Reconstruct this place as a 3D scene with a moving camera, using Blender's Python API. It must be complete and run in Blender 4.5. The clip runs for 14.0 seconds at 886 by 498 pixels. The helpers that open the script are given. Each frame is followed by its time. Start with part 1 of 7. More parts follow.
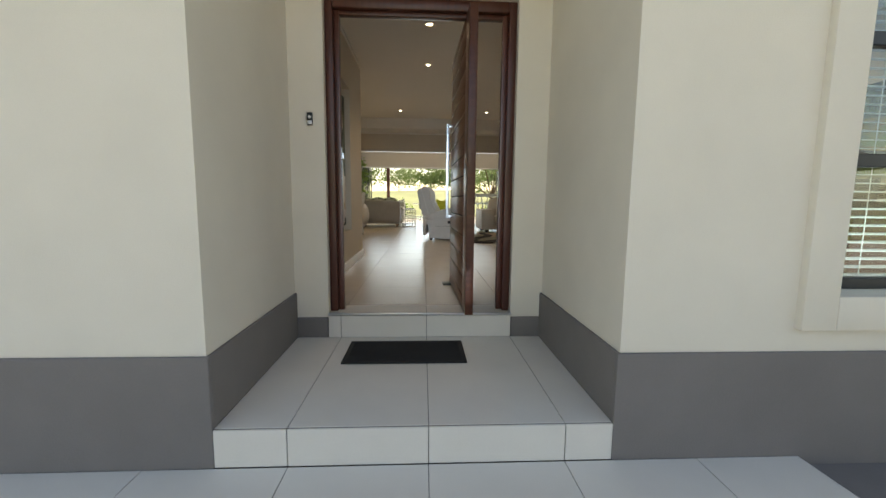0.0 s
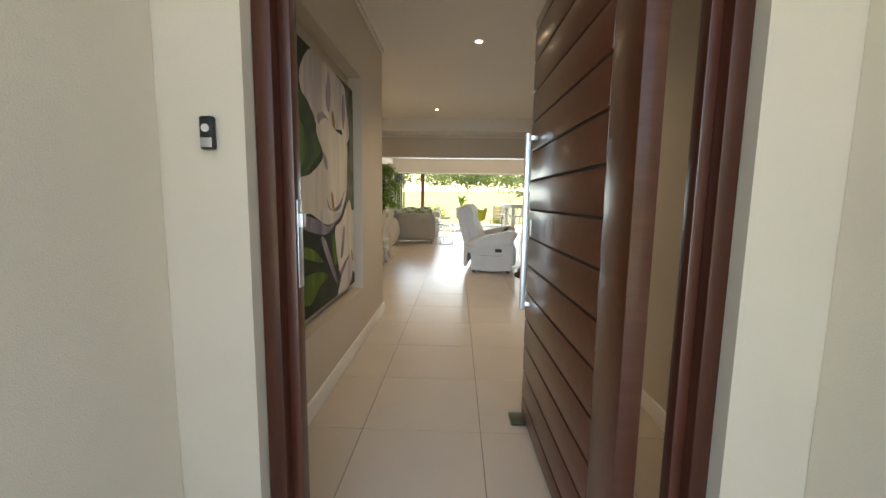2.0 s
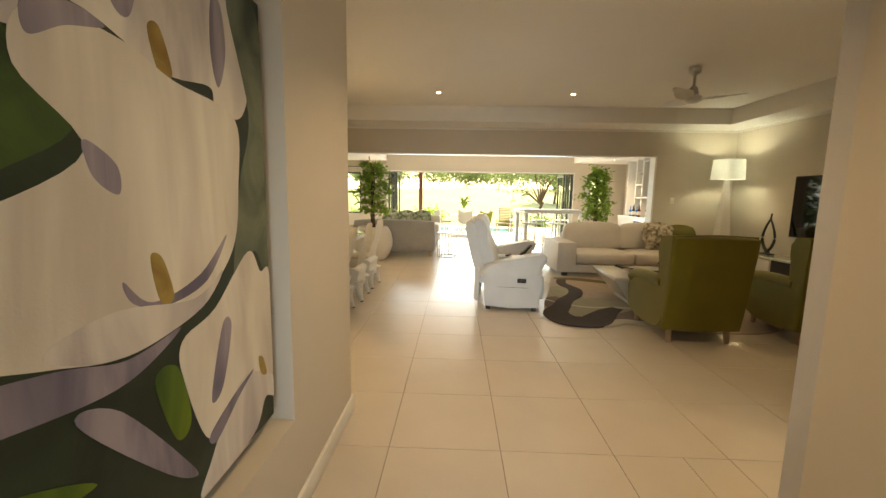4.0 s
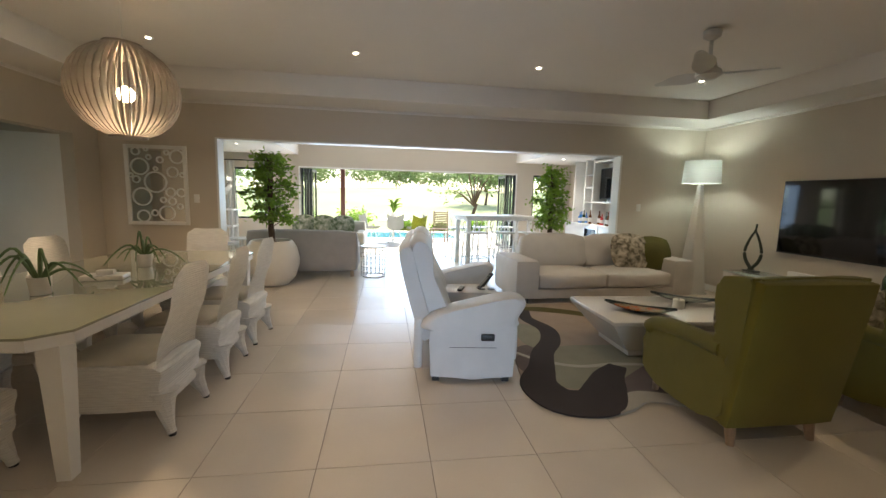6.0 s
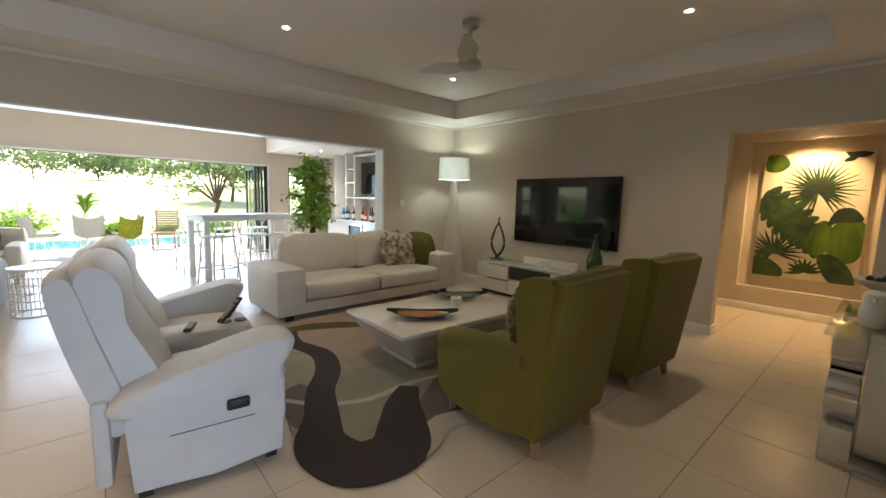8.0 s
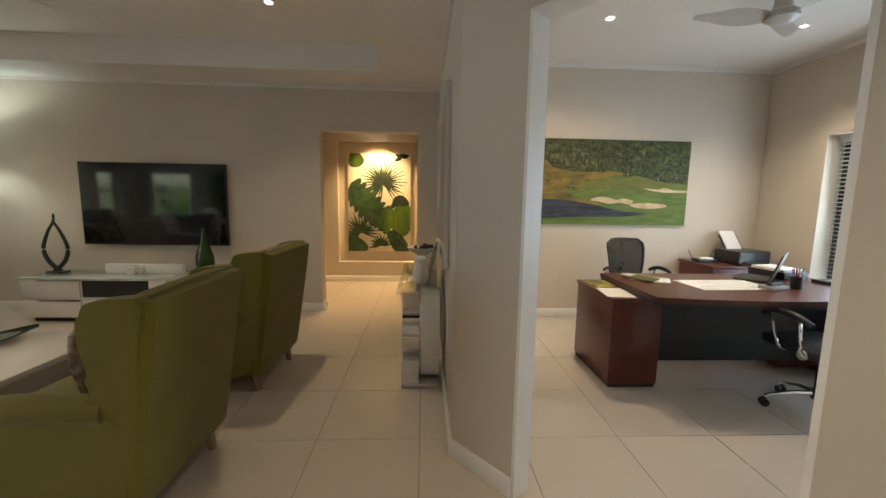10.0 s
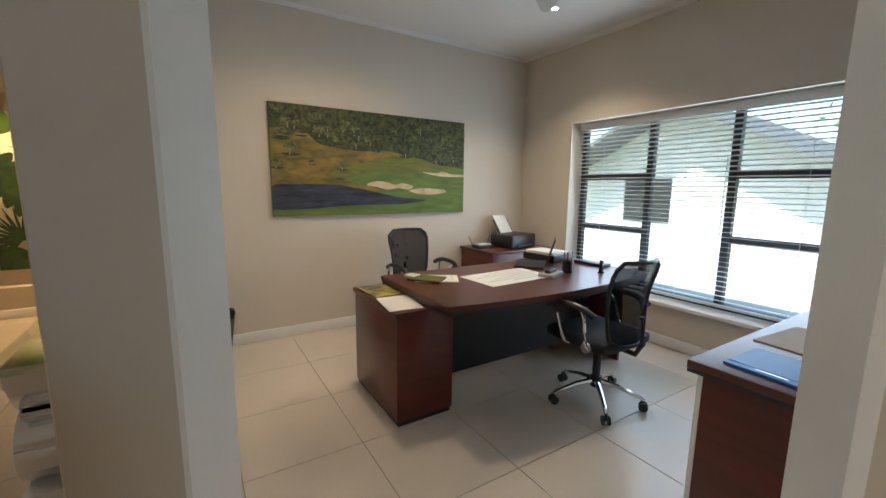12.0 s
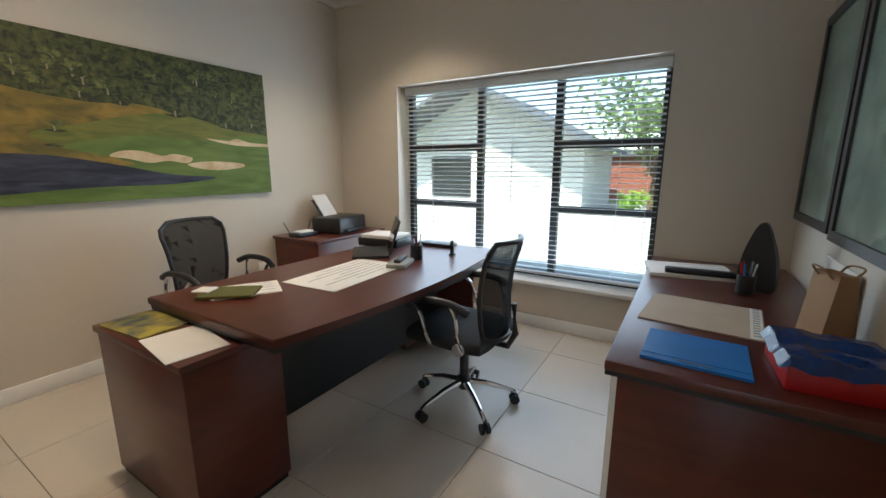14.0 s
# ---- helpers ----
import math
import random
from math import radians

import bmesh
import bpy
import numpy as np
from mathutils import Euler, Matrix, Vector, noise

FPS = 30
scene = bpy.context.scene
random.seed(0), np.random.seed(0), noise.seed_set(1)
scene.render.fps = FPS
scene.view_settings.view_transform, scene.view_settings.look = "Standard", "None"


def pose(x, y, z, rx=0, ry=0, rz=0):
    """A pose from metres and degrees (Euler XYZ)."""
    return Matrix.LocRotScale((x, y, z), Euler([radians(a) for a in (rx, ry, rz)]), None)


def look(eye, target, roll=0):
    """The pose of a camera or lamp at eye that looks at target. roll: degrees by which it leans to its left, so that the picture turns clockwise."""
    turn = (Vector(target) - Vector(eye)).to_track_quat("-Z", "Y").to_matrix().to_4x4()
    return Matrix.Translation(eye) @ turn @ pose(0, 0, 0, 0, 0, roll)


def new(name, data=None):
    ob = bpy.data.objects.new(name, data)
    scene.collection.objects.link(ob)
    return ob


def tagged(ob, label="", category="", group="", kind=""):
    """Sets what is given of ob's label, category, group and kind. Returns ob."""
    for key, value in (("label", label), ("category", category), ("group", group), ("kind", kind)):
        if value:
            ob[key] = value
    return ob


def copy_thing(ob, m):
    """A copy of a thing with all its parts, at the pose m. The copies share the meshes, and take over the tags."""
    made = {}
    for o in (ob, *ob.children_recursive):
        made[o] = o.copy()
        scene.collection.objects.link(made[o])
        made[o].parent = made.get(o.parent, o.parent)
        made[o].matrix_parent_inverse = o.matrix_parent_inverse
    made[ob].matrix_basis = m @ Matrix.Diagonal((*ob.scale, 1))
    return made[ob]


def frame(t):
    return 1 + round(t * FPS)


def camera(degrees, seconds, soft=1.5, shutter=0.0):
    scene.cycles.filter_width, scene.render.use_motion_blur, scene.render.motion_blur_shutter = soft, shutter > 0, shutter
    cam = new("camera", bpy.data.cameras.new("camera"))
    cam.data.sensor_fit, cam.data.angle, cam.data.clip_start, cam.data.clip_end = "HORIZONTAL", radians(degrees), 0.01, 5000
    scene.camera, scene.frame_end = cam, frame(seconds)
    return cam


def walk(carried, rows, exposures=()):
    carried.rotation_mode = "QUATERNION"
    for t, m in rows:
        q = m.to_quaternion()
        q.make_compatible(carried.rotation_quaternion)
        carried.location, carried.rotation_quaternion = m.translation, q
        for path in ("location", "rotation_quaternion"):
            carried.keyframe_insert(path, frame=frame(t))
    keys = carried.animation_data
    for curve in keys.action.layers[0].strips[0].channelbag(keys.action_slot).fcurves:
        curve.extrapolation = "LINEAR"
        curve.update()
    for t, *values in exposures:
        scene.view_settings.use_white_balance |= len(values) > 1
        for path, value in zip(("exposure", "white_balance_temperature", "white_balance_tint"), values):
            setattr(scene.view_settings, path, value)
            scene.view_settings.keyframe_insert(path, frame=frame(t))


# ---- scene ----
cam = camera(95.7, 14.0)
E_OUT, E_IN, E_STUDY = 1.25, 2.15, 1.9
K_OUT, K_IN, K_STUDY = 8700, 7000, 6500
SKY_DOORS, SKY_STUDY, SKY_ENTRY = 31, 10, 2.6
P_LIVING, P_HALL, P_NICHE, P_STUDY, P_LAMP, P_PENDANT = 9, 5.5, 50, 17, 2.6, 28
PATH = [
    (0, (-0.029, -0.058, 0.792), (0.072, 1.926, 0.556), 0.6),
    (0.5, (-0.059, 0.372, 0.833), (0.001, 2.358, 0.604), 0.8),
    (1, (-0.022, 0.846, 0.982), (-0.016, 2.832, 0.745), 0.9),
    (1.5, (-0.099, 1.293, 1.043), (-0.147, 3.278, 0.81), 1.0),
    (2, (-0.135, 1.693, 1.165), (-0.205, 3.677, 0.922), 0.8),
    (2.5, (-0.165, 2.149, 1.277), (-0.23, 4.133, 1.033), 1.1),
    (3, (-0.223, 2.527, 1.274), (-0.295, 4.511, 1.028), 1.0),
    (5.5, (-0.277, 4.823, 1.484), (-0.19, 6.801, 1.202), 1.6),
    (6, (-0.253, 5.211, 1.417), (0.033, 7.174, 1.162), 1.5),
    (6.5, (-0.178, 5.521, 1.461), (0.345, 7.433, 1.193), 1.6),
    (7, (-0.154, 5.758, 1.436), (0.621, 7.583, 1.176), 1.3),
    (7.5, (-0.126, 5.912, 1.438), (0.929, 7.591, 1.179), 1.4),
    (8, (0.012, 5.987, 1.404), (1.334, 7.468, 1.16), 1.5),
    (8.5, (0.059, 6.024, 1.42), (1.647, 7.215, 1.174), 1.5),
    (9, (0.042, 6.071, 1.441), (1.878, 6.824, 1.192), 1.3),
    (11.5, (0.79, 5.666, 1.391), (2.553, 4.766, 1.102), 0.8),
    (12, (1.048, 5.513, 1.403), (2.724, 4.465, 1.099), 0.7),
    (12.5, (1.317, 5.309, 1.398), (2.887, 4.112, 1.084), 0.7),
    (13, (1.514, 5.219, 1.372), (2.939, 3.856, 1.04), 0.4),
    (13.5, (1.611, 5.197, 1.363), (2.851, 3.67, 0.997), 0.1),
    (14, (1.64, 5.172, 1.346), (2.662, 3.499, 0.948), 0.1),
]
walk(cam, [(t, look(eye, target, roll)) for t, eye, target, roll in PATH],
     exposures=[(0.0, E_OUT, K_OUT, 10), (1.0, E_OUT + 0.1, K_OUT, 10), (1.5, E_OUT + 0.5, K_OUT, 10), (2.0, E_IN - 0.15, K_OUT, 10), (2.5, E_IN + 0.15, 10400, 10), (3.2, E_IN + 0.4, 12500, 10), (5.4, E_IN, K_IN, 10), (7.5, E_IN, K_IN, 10), (9.0, E_IN + 0.25, K_IN, 10), (11.4, E_STUDY + 0.4, K_STUDY, 10), (12.6, E_STUDY - 0.1, K_STUDY, 10), (14.0, E_STUDY, K_STUDY, 10)])

# ---- world, sun and large lights ----
world = bpy.data.worlds.new("sky")
scene.world = world
world.use_nodes = True
wn = world.node_tree
sky = wn.nodes.new("ShaderNodeTexSky")
sky.sky_type = 'NISHITA'
sky.sun_disc = False
sky.sun_elevation = radians(52)
sky.sun_rotation = radians(20)
wn.links.new(sky.outputs[0], wn.nodes["Background"].inputs[0])
wn.nodes["Background"].inputs[1].default_value = 0.15


def lamp(name, kind, m, energy, color=(1, 1, 1), **kw):
    data = bpy.data.lights.new(name, kind)
    data.energy = energy
    data.color = color
    if kind == 'AREA':
        data.shape = 'RECTANGLE'
        data.size, data.size_y = kw["size"]
        data.spread = radians(kw.get("spread", 180))
    elif kind == 'SUN':
        data.angle = radians(0.6)
    else:
        data.shadow_soft_size = kw.get("radius", 0.04)
        if kind == 'SPOT':
            data.spot_size, data.spot_blend = radians(kw.get("cone", 110)), 0.7
    ob = new(name, data)
    ob.matrix_world = m
    return ob


lamp("sun", 'SUN', look((4, 11, 15), (0, 0, 0)), 4.0, (1, 0.93, 0.82))
lamp("sky_light_folding_doors", 'AREA', look((0.45, 16.05, 1.1), (0.45, 10, 0.9)), SKY_DOORS, (0.46, 0.68, 1.0), size=(5.5, 1.9))
lamp("sky_light_study_window", 'AREA', look((2.97, 1.84, 1.3), (2.97, 6, 0.9)), SKY_STUDY, (0.62, 0.80, 1.0), size=(2.1, 1.6))
lamp("sky_light_front_door", 'AREA', look((-0.05, 2.70, 1.05), (0.3, 9, 0.6)), SKY_ENTRY, (0.45, 0.66, 1.0), size=(1.1, 1.9), spread=60)
WARM = (1.0, 0.82, 0.60)

# ---- materials ----


def mat(name, color, rough=0.6, metal=0.0, vary=0.08, scale=6.0, bump=0.1, fine=120.0, spread=0.0, coat=0.0, sheen=0.0, emit=0.0, stretch=None):
    m = bpy.data.materials.new(name)
    m.use_nodes = True
    nt = m.node_tree
    b = nt.nodes["Principled BSDF"]
    b.inputs["Roughness"].default_value = rough
    b.inputs["Metallic"].default_value = metal
    b.inputs["Coat Weight"].default_value = coat
    b.inputs["Sheen Weight"].default_value = sheen
    tc = nt.nodes.new("ShaderNodeTexCoord")
    src = tc.outputs["Object"]
    if stretch:
        mp = nt.nodes.new("ShaderNodeMapping")
        mp.inputs["Scale"].default_value = stretch
        nt.links.new(src, mp.inputs[0])
        src = mp.outputs[0]
    n1 = nt.nodes.new("ShaderNodeTexNoise")
    n1.inputs["Scale"].default_value = scale
    n1.inputs["Detail"].default_value = 5
    nt.links.new(src, n1.inputs["Vector"])
    n2 = nt.nodes.new("ShaderNodeTexNoise")
    n2.inputs["Scale"].default_value = fine
    n2.inputs["Detail"].default_value = 3
    nt.links.new(src, n2.inputs["Vector"])
    ad = nt.nodes.new("ShaderNodeMath")
    ad.operation = 'MULTIPLY_ADD'
    nt.links.new(n2.outputs["Fac"], ad.inputs[0])
    ad.inputs[1].default_value = 0.4
    nt.links.new(n1.outputs["Fac"], ad.inputs[2])
    last = ad.outputs[0]
    if spread:
        oi = nt.nodes.new("ShaderNodeObjectInfo")
        gi = nt.nodes.new("ShaderNodeNewGeometry")
        s1 = nt.nodes.new("ShaderNodeMath")
        s1.operation = 'ADD'
        nt.links.new(oi.outputs["Random"], s1.inputs[0])
        nt.links.new(gi.outputs["Random Per Island"], s1.inputs[1])
        s2 = nt.nodes.new("ShaderNodeMath")
        s2.operation = 'MULTIPLY_ADD'
        nt.links.new(s1.outputs[0], s2.inputs[0])
        s2.inputs[1].default_value = spread
        nt.links.new(last, s2.inputs[2])
        last = s2.outputs[0]
    mr = nt.nodes.new("ShaderNodeMapRange")
    mr.inputs["From Min"].default_value = 0.4
    mr.inputs["From Max"].default_value = 1.0 + spread
    nt.links.new(last, mr.inputs["Value"])
    mx = nt.nodes.new("ShaderNodeMix")
    mx.data_type = 'RGBA'
    mx.inputs[6].default_value = (*[c * (1 - vary) for c in color], 1)
    mx.inputs[7].default_value = (*[min(1, c * (1 + vary)) for c in color], 1)
    nt.links.new(mr.outputs[0], mx.inputs[0])
    nt.links.new(mx.outputs[2], b.inputs["Base Color"])
    if bump:
        bp = nt.nodes.new("ShaderNodeBump")
        bp.inputs["Strength"].default_value = bump
        bp.inputs["Distance"].default_value = 0.004
        nt.links.new(n2.outputs["Fac"], bp.inputs["Height"])
        nt.links.new(bp.outputs[0], b.inputs["Normal"])
    if emit:
        b.inputs["Emission Color"].default_value = (*color, 1)
        b.inputs["Emission Strength"].default_value = emit
    return m


def glass_mat(name, color=(0.9, 0.96, 0.94), rough=0.0, alpha=0.12):
    m = bpy.data.materials.new(name)
    m.use_nodes = True
    nt = m.node_tree
    nt.nodes.remove(nt.nodes["Principled BSDF"])
    tr = nt.nodes.new("ShaderNodeBsdfTransparent")
    tr.inputs[0].default_value = (*color, 1)
    gl = nt.nodes.new("ShaderNodeBsdfGlossy")
    gl.inputs["Roughness"].default_value = rough
    lw = nt.nodes.new("ShaderNodeLayerWeight")
    lw.inputs[0].default_value = 0.15
    fr = nt.nodes.new("ShaderNodeMath")
    fr.operation = 'MULTIPLY_ADD'
    fr.inputs[1].default_value, fr.inputs[2].default_value = 0.5, 0.04
    nt.links.new(lw.outputs["Facing"], fr.inputs[0])
    mx = nt.nodes.new("ShaderNodeMixShader")
    nt.links.new(fr.outputs[0], mx.inputs[0])
    nt.links.new(tr.outputs[0], mx.inputs[1])
    nt.links.new(gl.outputs[0], mx.inputs[2])
    nt.links.new(mx.outputs[0], nt.nodes["Material Output"].inputs[0])
    return m


M_EXT = mat("exterior_plaster", (0.78, 0.71, 0.61), 0.85, vary=0.05, scale=2.5, bump=0.35, fine=260)
M_PLINTH = mat("plinth_paint", (0.20, 0.178, 0.17), 0.8, vary=0.1, scale=3, bump=0.3, fine=200)
M_WALL = mat("interior_paint", (0.58, 0.515, 0.43), 0.75, vary=0.03, scale=1.5, bump=0.12, fine=220)
M_CEIL = mat("ceiling_paint", (0.74, 0.71, 0.67), 0.8, vary=0.02, scale=1.2, bump=0.08, fine=180)
M_WHITE = mat("white_gloss_paint", (0.8, 0.79, 0.76), 0.35, vary=0.02, bump=0.03)
M_TILE = mat("porcelain_tile", (0.60, 0.53, 0.45), 0.24, vary=0.05, scale=3.0, bump=0.03, fine=90, spread=0.12)
M_PORCH = mat("outdoor_tile", (0.74, 0.69, 0.63), 0.5, vary=0.06, scale=3.0, bump=0.12, fine=150, spread=0.1)
M_GROUT = mat("grout", (0.22, 0.19, 0.165), 0.9, bump=0.2)
M_WOOD = mat("meranti_door", (0.088, 0.025, 0.012), 0.32, vary=0.35, scale=5, bump=0.08, fine=60, stretch=(6, 0.5, 6), coat=0.15)
M_FRAMEWOOD = mat("meranti_frame", (0.085, 0.024, 0.014), 0.35, vary=0.3, scale=5, bump=0.1, fine=60, stretch=(6, 6, 0.5), coat=0.15)
M_GROOVE = mat("door_groove", (0.012, 0.006, 0.004), 0.7, bump=0)
M_STEEL = mat("brushed_steel", (0.66, 0.67, 0.69), 0.42, 1.0, vary=0.05, bump=0.03)
M_CHROME = mat("chrome", (0.75, 0.75, 0.76), 0.08, 1.0, vary=0.02, bump=0)
M_BLACK = mat("black_plastic", (0.018, 0.018, 0.02), 0.4, vary=0.2, bump=0.06)
M_SCREEN = mat("dark_screen", (0.006, 0.006, 0.007), 0.05, vary=0.1, bump=0)
M_ALU = mat("charcoal_aluminium", (0.035, 0.037, 0.04), 0.4, 0.2, vary=0.1, bump=0.02)
M_LEATHER = mat("cream_leather", (0.60, 0.57, 0.53), 0.48, vary=0.07, scale=5, bump=0.3, fine=160)
M_LEATHER2 = mat("light_grey_leather", (0.66, 0.65, 0.64), 0.45, vary=0.07, scale=5, bump=0.3, fine=160)
M_GREENFAB = mat("olive_green_fabric", (0.16, 0.137, 0.012), 0.85, vary=0.12, scale=4, bump=0.4, fine=500, sheen=0.15)
M_OLIVE = mat("olive_cushion", (0.10, 0.095, 0.02), 0.9, vary=0.15, bump=0.3, fine=400)
M_FABGREY = mat("grey_upholstery", (0.40, 0.385, 0.37), 0.85, vary=0.08, bump=0.4, fine=400)
M_CREAMFAB = mat("cream_fabric", (0.62, 0.57, 0.47), 0.85, vary=0.07, bump=0.4, fine=400)
M_PALEWOOD = mat("limed_oak", (0.36, 0.25, 0.17), 0.5, vary=0.2, scale=12, bump=0.08, stretch=(4, 4, 0.6))
M_WICKER = mat("white_wicker", (0.74, 0.72, 0.68), 0.6, vary=0.12, scale=30, bump=0.6, fine=180, stretch=(0.4, 0.4, 3))
M_LACQ = mat("white_lacquer", (0.72, 0.70, 0.66), 0.16, vary=0.02, bump=0, coat=0.3)
M_CERAM = mat("white_ceramic", (0.70, 0.67, 0.62), 0.3, vary=0.03, bump=0.04)
M_SOIL = mat("potting_soil", (0.03, 0.02, 0.014), 0.95, vary=0.4, bump=0.8, fine=80)
M_BARK = mat("bark", (0.10, 0.06, 0.035), 0.9, vary=0.35, scale=20, bump=0.6, fine=60)
M_LEAF = mat("leaf", (0.17, 0.29, 0.03), 0.45, vary=0.5, scale=3, bump=0.1, spread=0.5)
M_LEAFDK = mat("far_leaf", (0.12, 0.17, 0.06), 0.7, vary=0.5, scale=0.6, bump=0.1, spread=0.5)
M_GRASS = mat("lawn", (0.19, 0.22, 0.09), 0.9, vary=0.25, scale=0.15, bump=0.4, fine=12)
M_PAVE = mat("grey_paving", (0.36, 0.37, 0.33), 0.85, vary=0.15, scale=2, bump=0.3)
M_PATIO = mat("patio_paving", (0.42, 0.40, 0.37), 0.7, vary=0.1, scale=2.0, bump=0.2)
M_WATER = mat("pool_water", (0.05, 0.24, 0.36), 0.05, vary=0.1, bump=0.1, fine=6)
M_MAHOG = mat("mahogany_laminate", (0.10, 0.018, 0.010), 0.3, vary=0.3, scale=4, bump=0.03, stretch=(0.6, 0.6, 5), coat=0.1)
M_MAHOGTOP = mat("mahogany_top", (0.085, 0.018, 0.011), 0.34, vary=0.25, scale=4, bump=0.03, stretch=(5, 0.6, 5), coat=0.1)
M_MESH = mat("black_mesh_fabric", (0.014, 0.015, 0.018), 0.75, vary=0.3, bump=0.5, fine=600)
M_PAPER = mat("paper", (0.72, 0.70, 0.66), 0.8, vary=0.03, bump=0.05)
M_INK = mat("grey_print", (0.30, 0.31, 0.30), 0.8, bump=0)
M_BLUE = mat("blue_card", (0.004, 0.15, 0.48), 0.45, vary=0.1, bump=0.03)
M_BLUEBAG = mat("blue_plastic_film", (0.008, 0.05, 0.22), 0.18, vary=0.3, scale=20, bump=0.2, coat=0.5)
M_RED = mat("red_plastic", (0.42, 0.01, 0.012), 0.35, vary=0.1, bump=0.02)
M_KRAFT = mat("kraft_paper", (0.33, 0.20, 0.10), 0.8, vary=0.1, bump=0.1)
M_TAN = mat("tan_card", (0.45, 0.36, 0.27), 0.7, vary=0.08, bump=0.05)
M_MAT = mat("door_mat_rubber", (0.022, 0.020, 0.019), 0.85, vary=0.3, bump=0.7, fine=300)
M_GLASS = glass_mat("clear_glass")
M_GREENGLASS = glass_mat("glass_top", (0.93, 0.97, 0.95))
M_SAGEGLASS = mat("sage_glass_top", (0.34, 0.34, 0.26), 0.03, vary=0.03, bump=0, coat=0.6)
M_FROST = mat("frosted_green_glass", (0.50, 0.56, 0.52), 0.12, vary=0.03, bump=0, coat=0.4)
M_FAN = mat("fan_enamel", (0.50, 0.49, 0.47), 0.3, vary=0.04, bump=0)
M_BOTTLE = mat("dark_green_glass", (0.02, 0.05, 0.008), 0.08, vary=0.1, bump=0, coat=0.5)
M_MIRROR = mat("mirror", (0.82, 0.83, 0.82), 0.02, 1.0, vary=0.0, bump=0)
M_SHADE = mat("lamp_shade_linen", (0.78, 0.80, 0.79), 0.8, vary=0.02, bump=0.2, fine=300)
def woven(m, rows):
    """Rows of weaving as relief, that many per metre of height."""
    nt = m.node_tree
    tc = nt.nodes.new("ShaderNodeTexCoord")
    wv = nt.nodes.new("ShaderNodeTexWave")
    wv.wave_type, wv.bands_direction = 'BANDS', 'Z'
    wv.inputs["Scale"].default_value = rows * 0.314
    wv.inputs["Distortion"].default_value = 0.6
    wv.inputs["Detail Scale"].default_value = 30
    bp = nt.nodes.new("ShaderNodeBump")
    bp.inputs["Strength"].default_value = 0.4
    bp.inputs["Distance"].default_value = 0.006
    nt.links.new(tc.outputs["Object"], wv.inputs["Vector"])
    nt.links.new(wv.outputs["Fac"], bp.inputs["Height"])
    nt.links.new(bp.outputs[0], nt.nodes["Principled BSDF"].inputs["Normal"])


def see_through(m, amount):
    """An open weave that lets that share of the view pass."""
    nt = m.node_tree
    tr = nt.nodes.new("ShaderNodeBsdfTransparent")
    mx = nt.nodes.new("ShaderNodeMixShader")
    mx.inputs[0].default_value = amount
    nt.links.new(nt.nodes["Principled BSDF"].outputs[0], mx.inputs[1])
    nt.links.new(tr.outputs[0], mx.inputs[2])
    nt.links.new(mx.outputs[0], nt.nodes["Material Output"].inputs[0])


woven(M_WICKER, 70)
M_NET = mat("open_black_net", (0.006, 0.006, 0.008), 0.95, vary=0.3, bump=0.3, fine=500)
see_through(M_NET, 0.12)


def translucent(m, amount):
    """Lets part of the light through thin cloth or leaf."""
    nt = m.node_tree
    b = nt.nodes["Principled BSDF"]
    tl = nt.nodes.new("ShaderNodeBsdfTranslucent")
    link = b.inputs["Base Color"].links[0]
    nt.links.new(link.from_socket, tl.inputs[0])
    mx = nt.nodes.new("ShaderNodeMixShader")
    mx.inputs[0].default_value = amount
    nt.links.new(b.outputs[0], mx.inputs[1])
    nt.links.new(tl.outputs[0], mx.inputs[2])
    nt.links.new(mx.outputs[0], nt.nodes["Material Output"].inputs[0])


translucent(M_SHADE, 0.3)
translucent(M_LEAF, 0.35)
translucent(M_LEAFDK, 0.3)
M_BULB = mat("glowing_bulb", (1.0, 0.82, 0.55), 0.5, bump=0, emit=14.0)
M_SPOTGLOW = mat("downlight_glow", (1.0, 0.9, 0.75), 0.5, bump=0, emit=16.0)
M_BRONZE = mat("dark_bronze", (0.035, 0.04, 0.028), 0.35, 0.4, vary=0.3, bump=0.1)
M_BLIND = mat("white_blind_slat", (0.75, 0.76, 0.77), 0.45, vary=0.02, bump=0.02)
M_BRICK = mat("red_brick_wall", (0.22, 0.07, 0.045), 0.85, vary=0.3, scale=5, bump=0.4)
M_ROOF = mat("grey_roof_tiles", (0.10, 0.105, 0.115), 0.75, vary=0.15, scale=4, bump=0.5, fine=30)
M_CURTAIN = mat("pale_curtain", (0.62, 0.60, 0.57), 0.9, vary=0.05, bump=0.2)

# ---- mesh helpers ----


def bx(bm, x0, y0, z0, x1, y1, z1, bev=0.0, seg=2):
    r = bmesh.ops.create_cube(bm, size=1.0, matrix=Matrix.LocRotScale(((x0 + x1) / 2, (y0 + y1) / 2, (z0 + z1) / 2), None, (abs(x1 - x0), abs(y1 - y0), abs(z1 - z0))))
    vs = r["verts"]
    if bev:
        es = list({e for v in vs for e in v.link_edges})
        r2 = bmesh.ops.bevel(bm, geom=es, offset=bev, segments=seg, profile=0.5, affect='EDGES')
        vs = list({v for f in r2["faces"] for v in f.verts} | {v for v in vs if v.is_valid})
    return vs


def move(bm, vs, m):
    bmesh.ops.transform(bm, matrix=m, verts=[v for v in vs if v.is_valid])


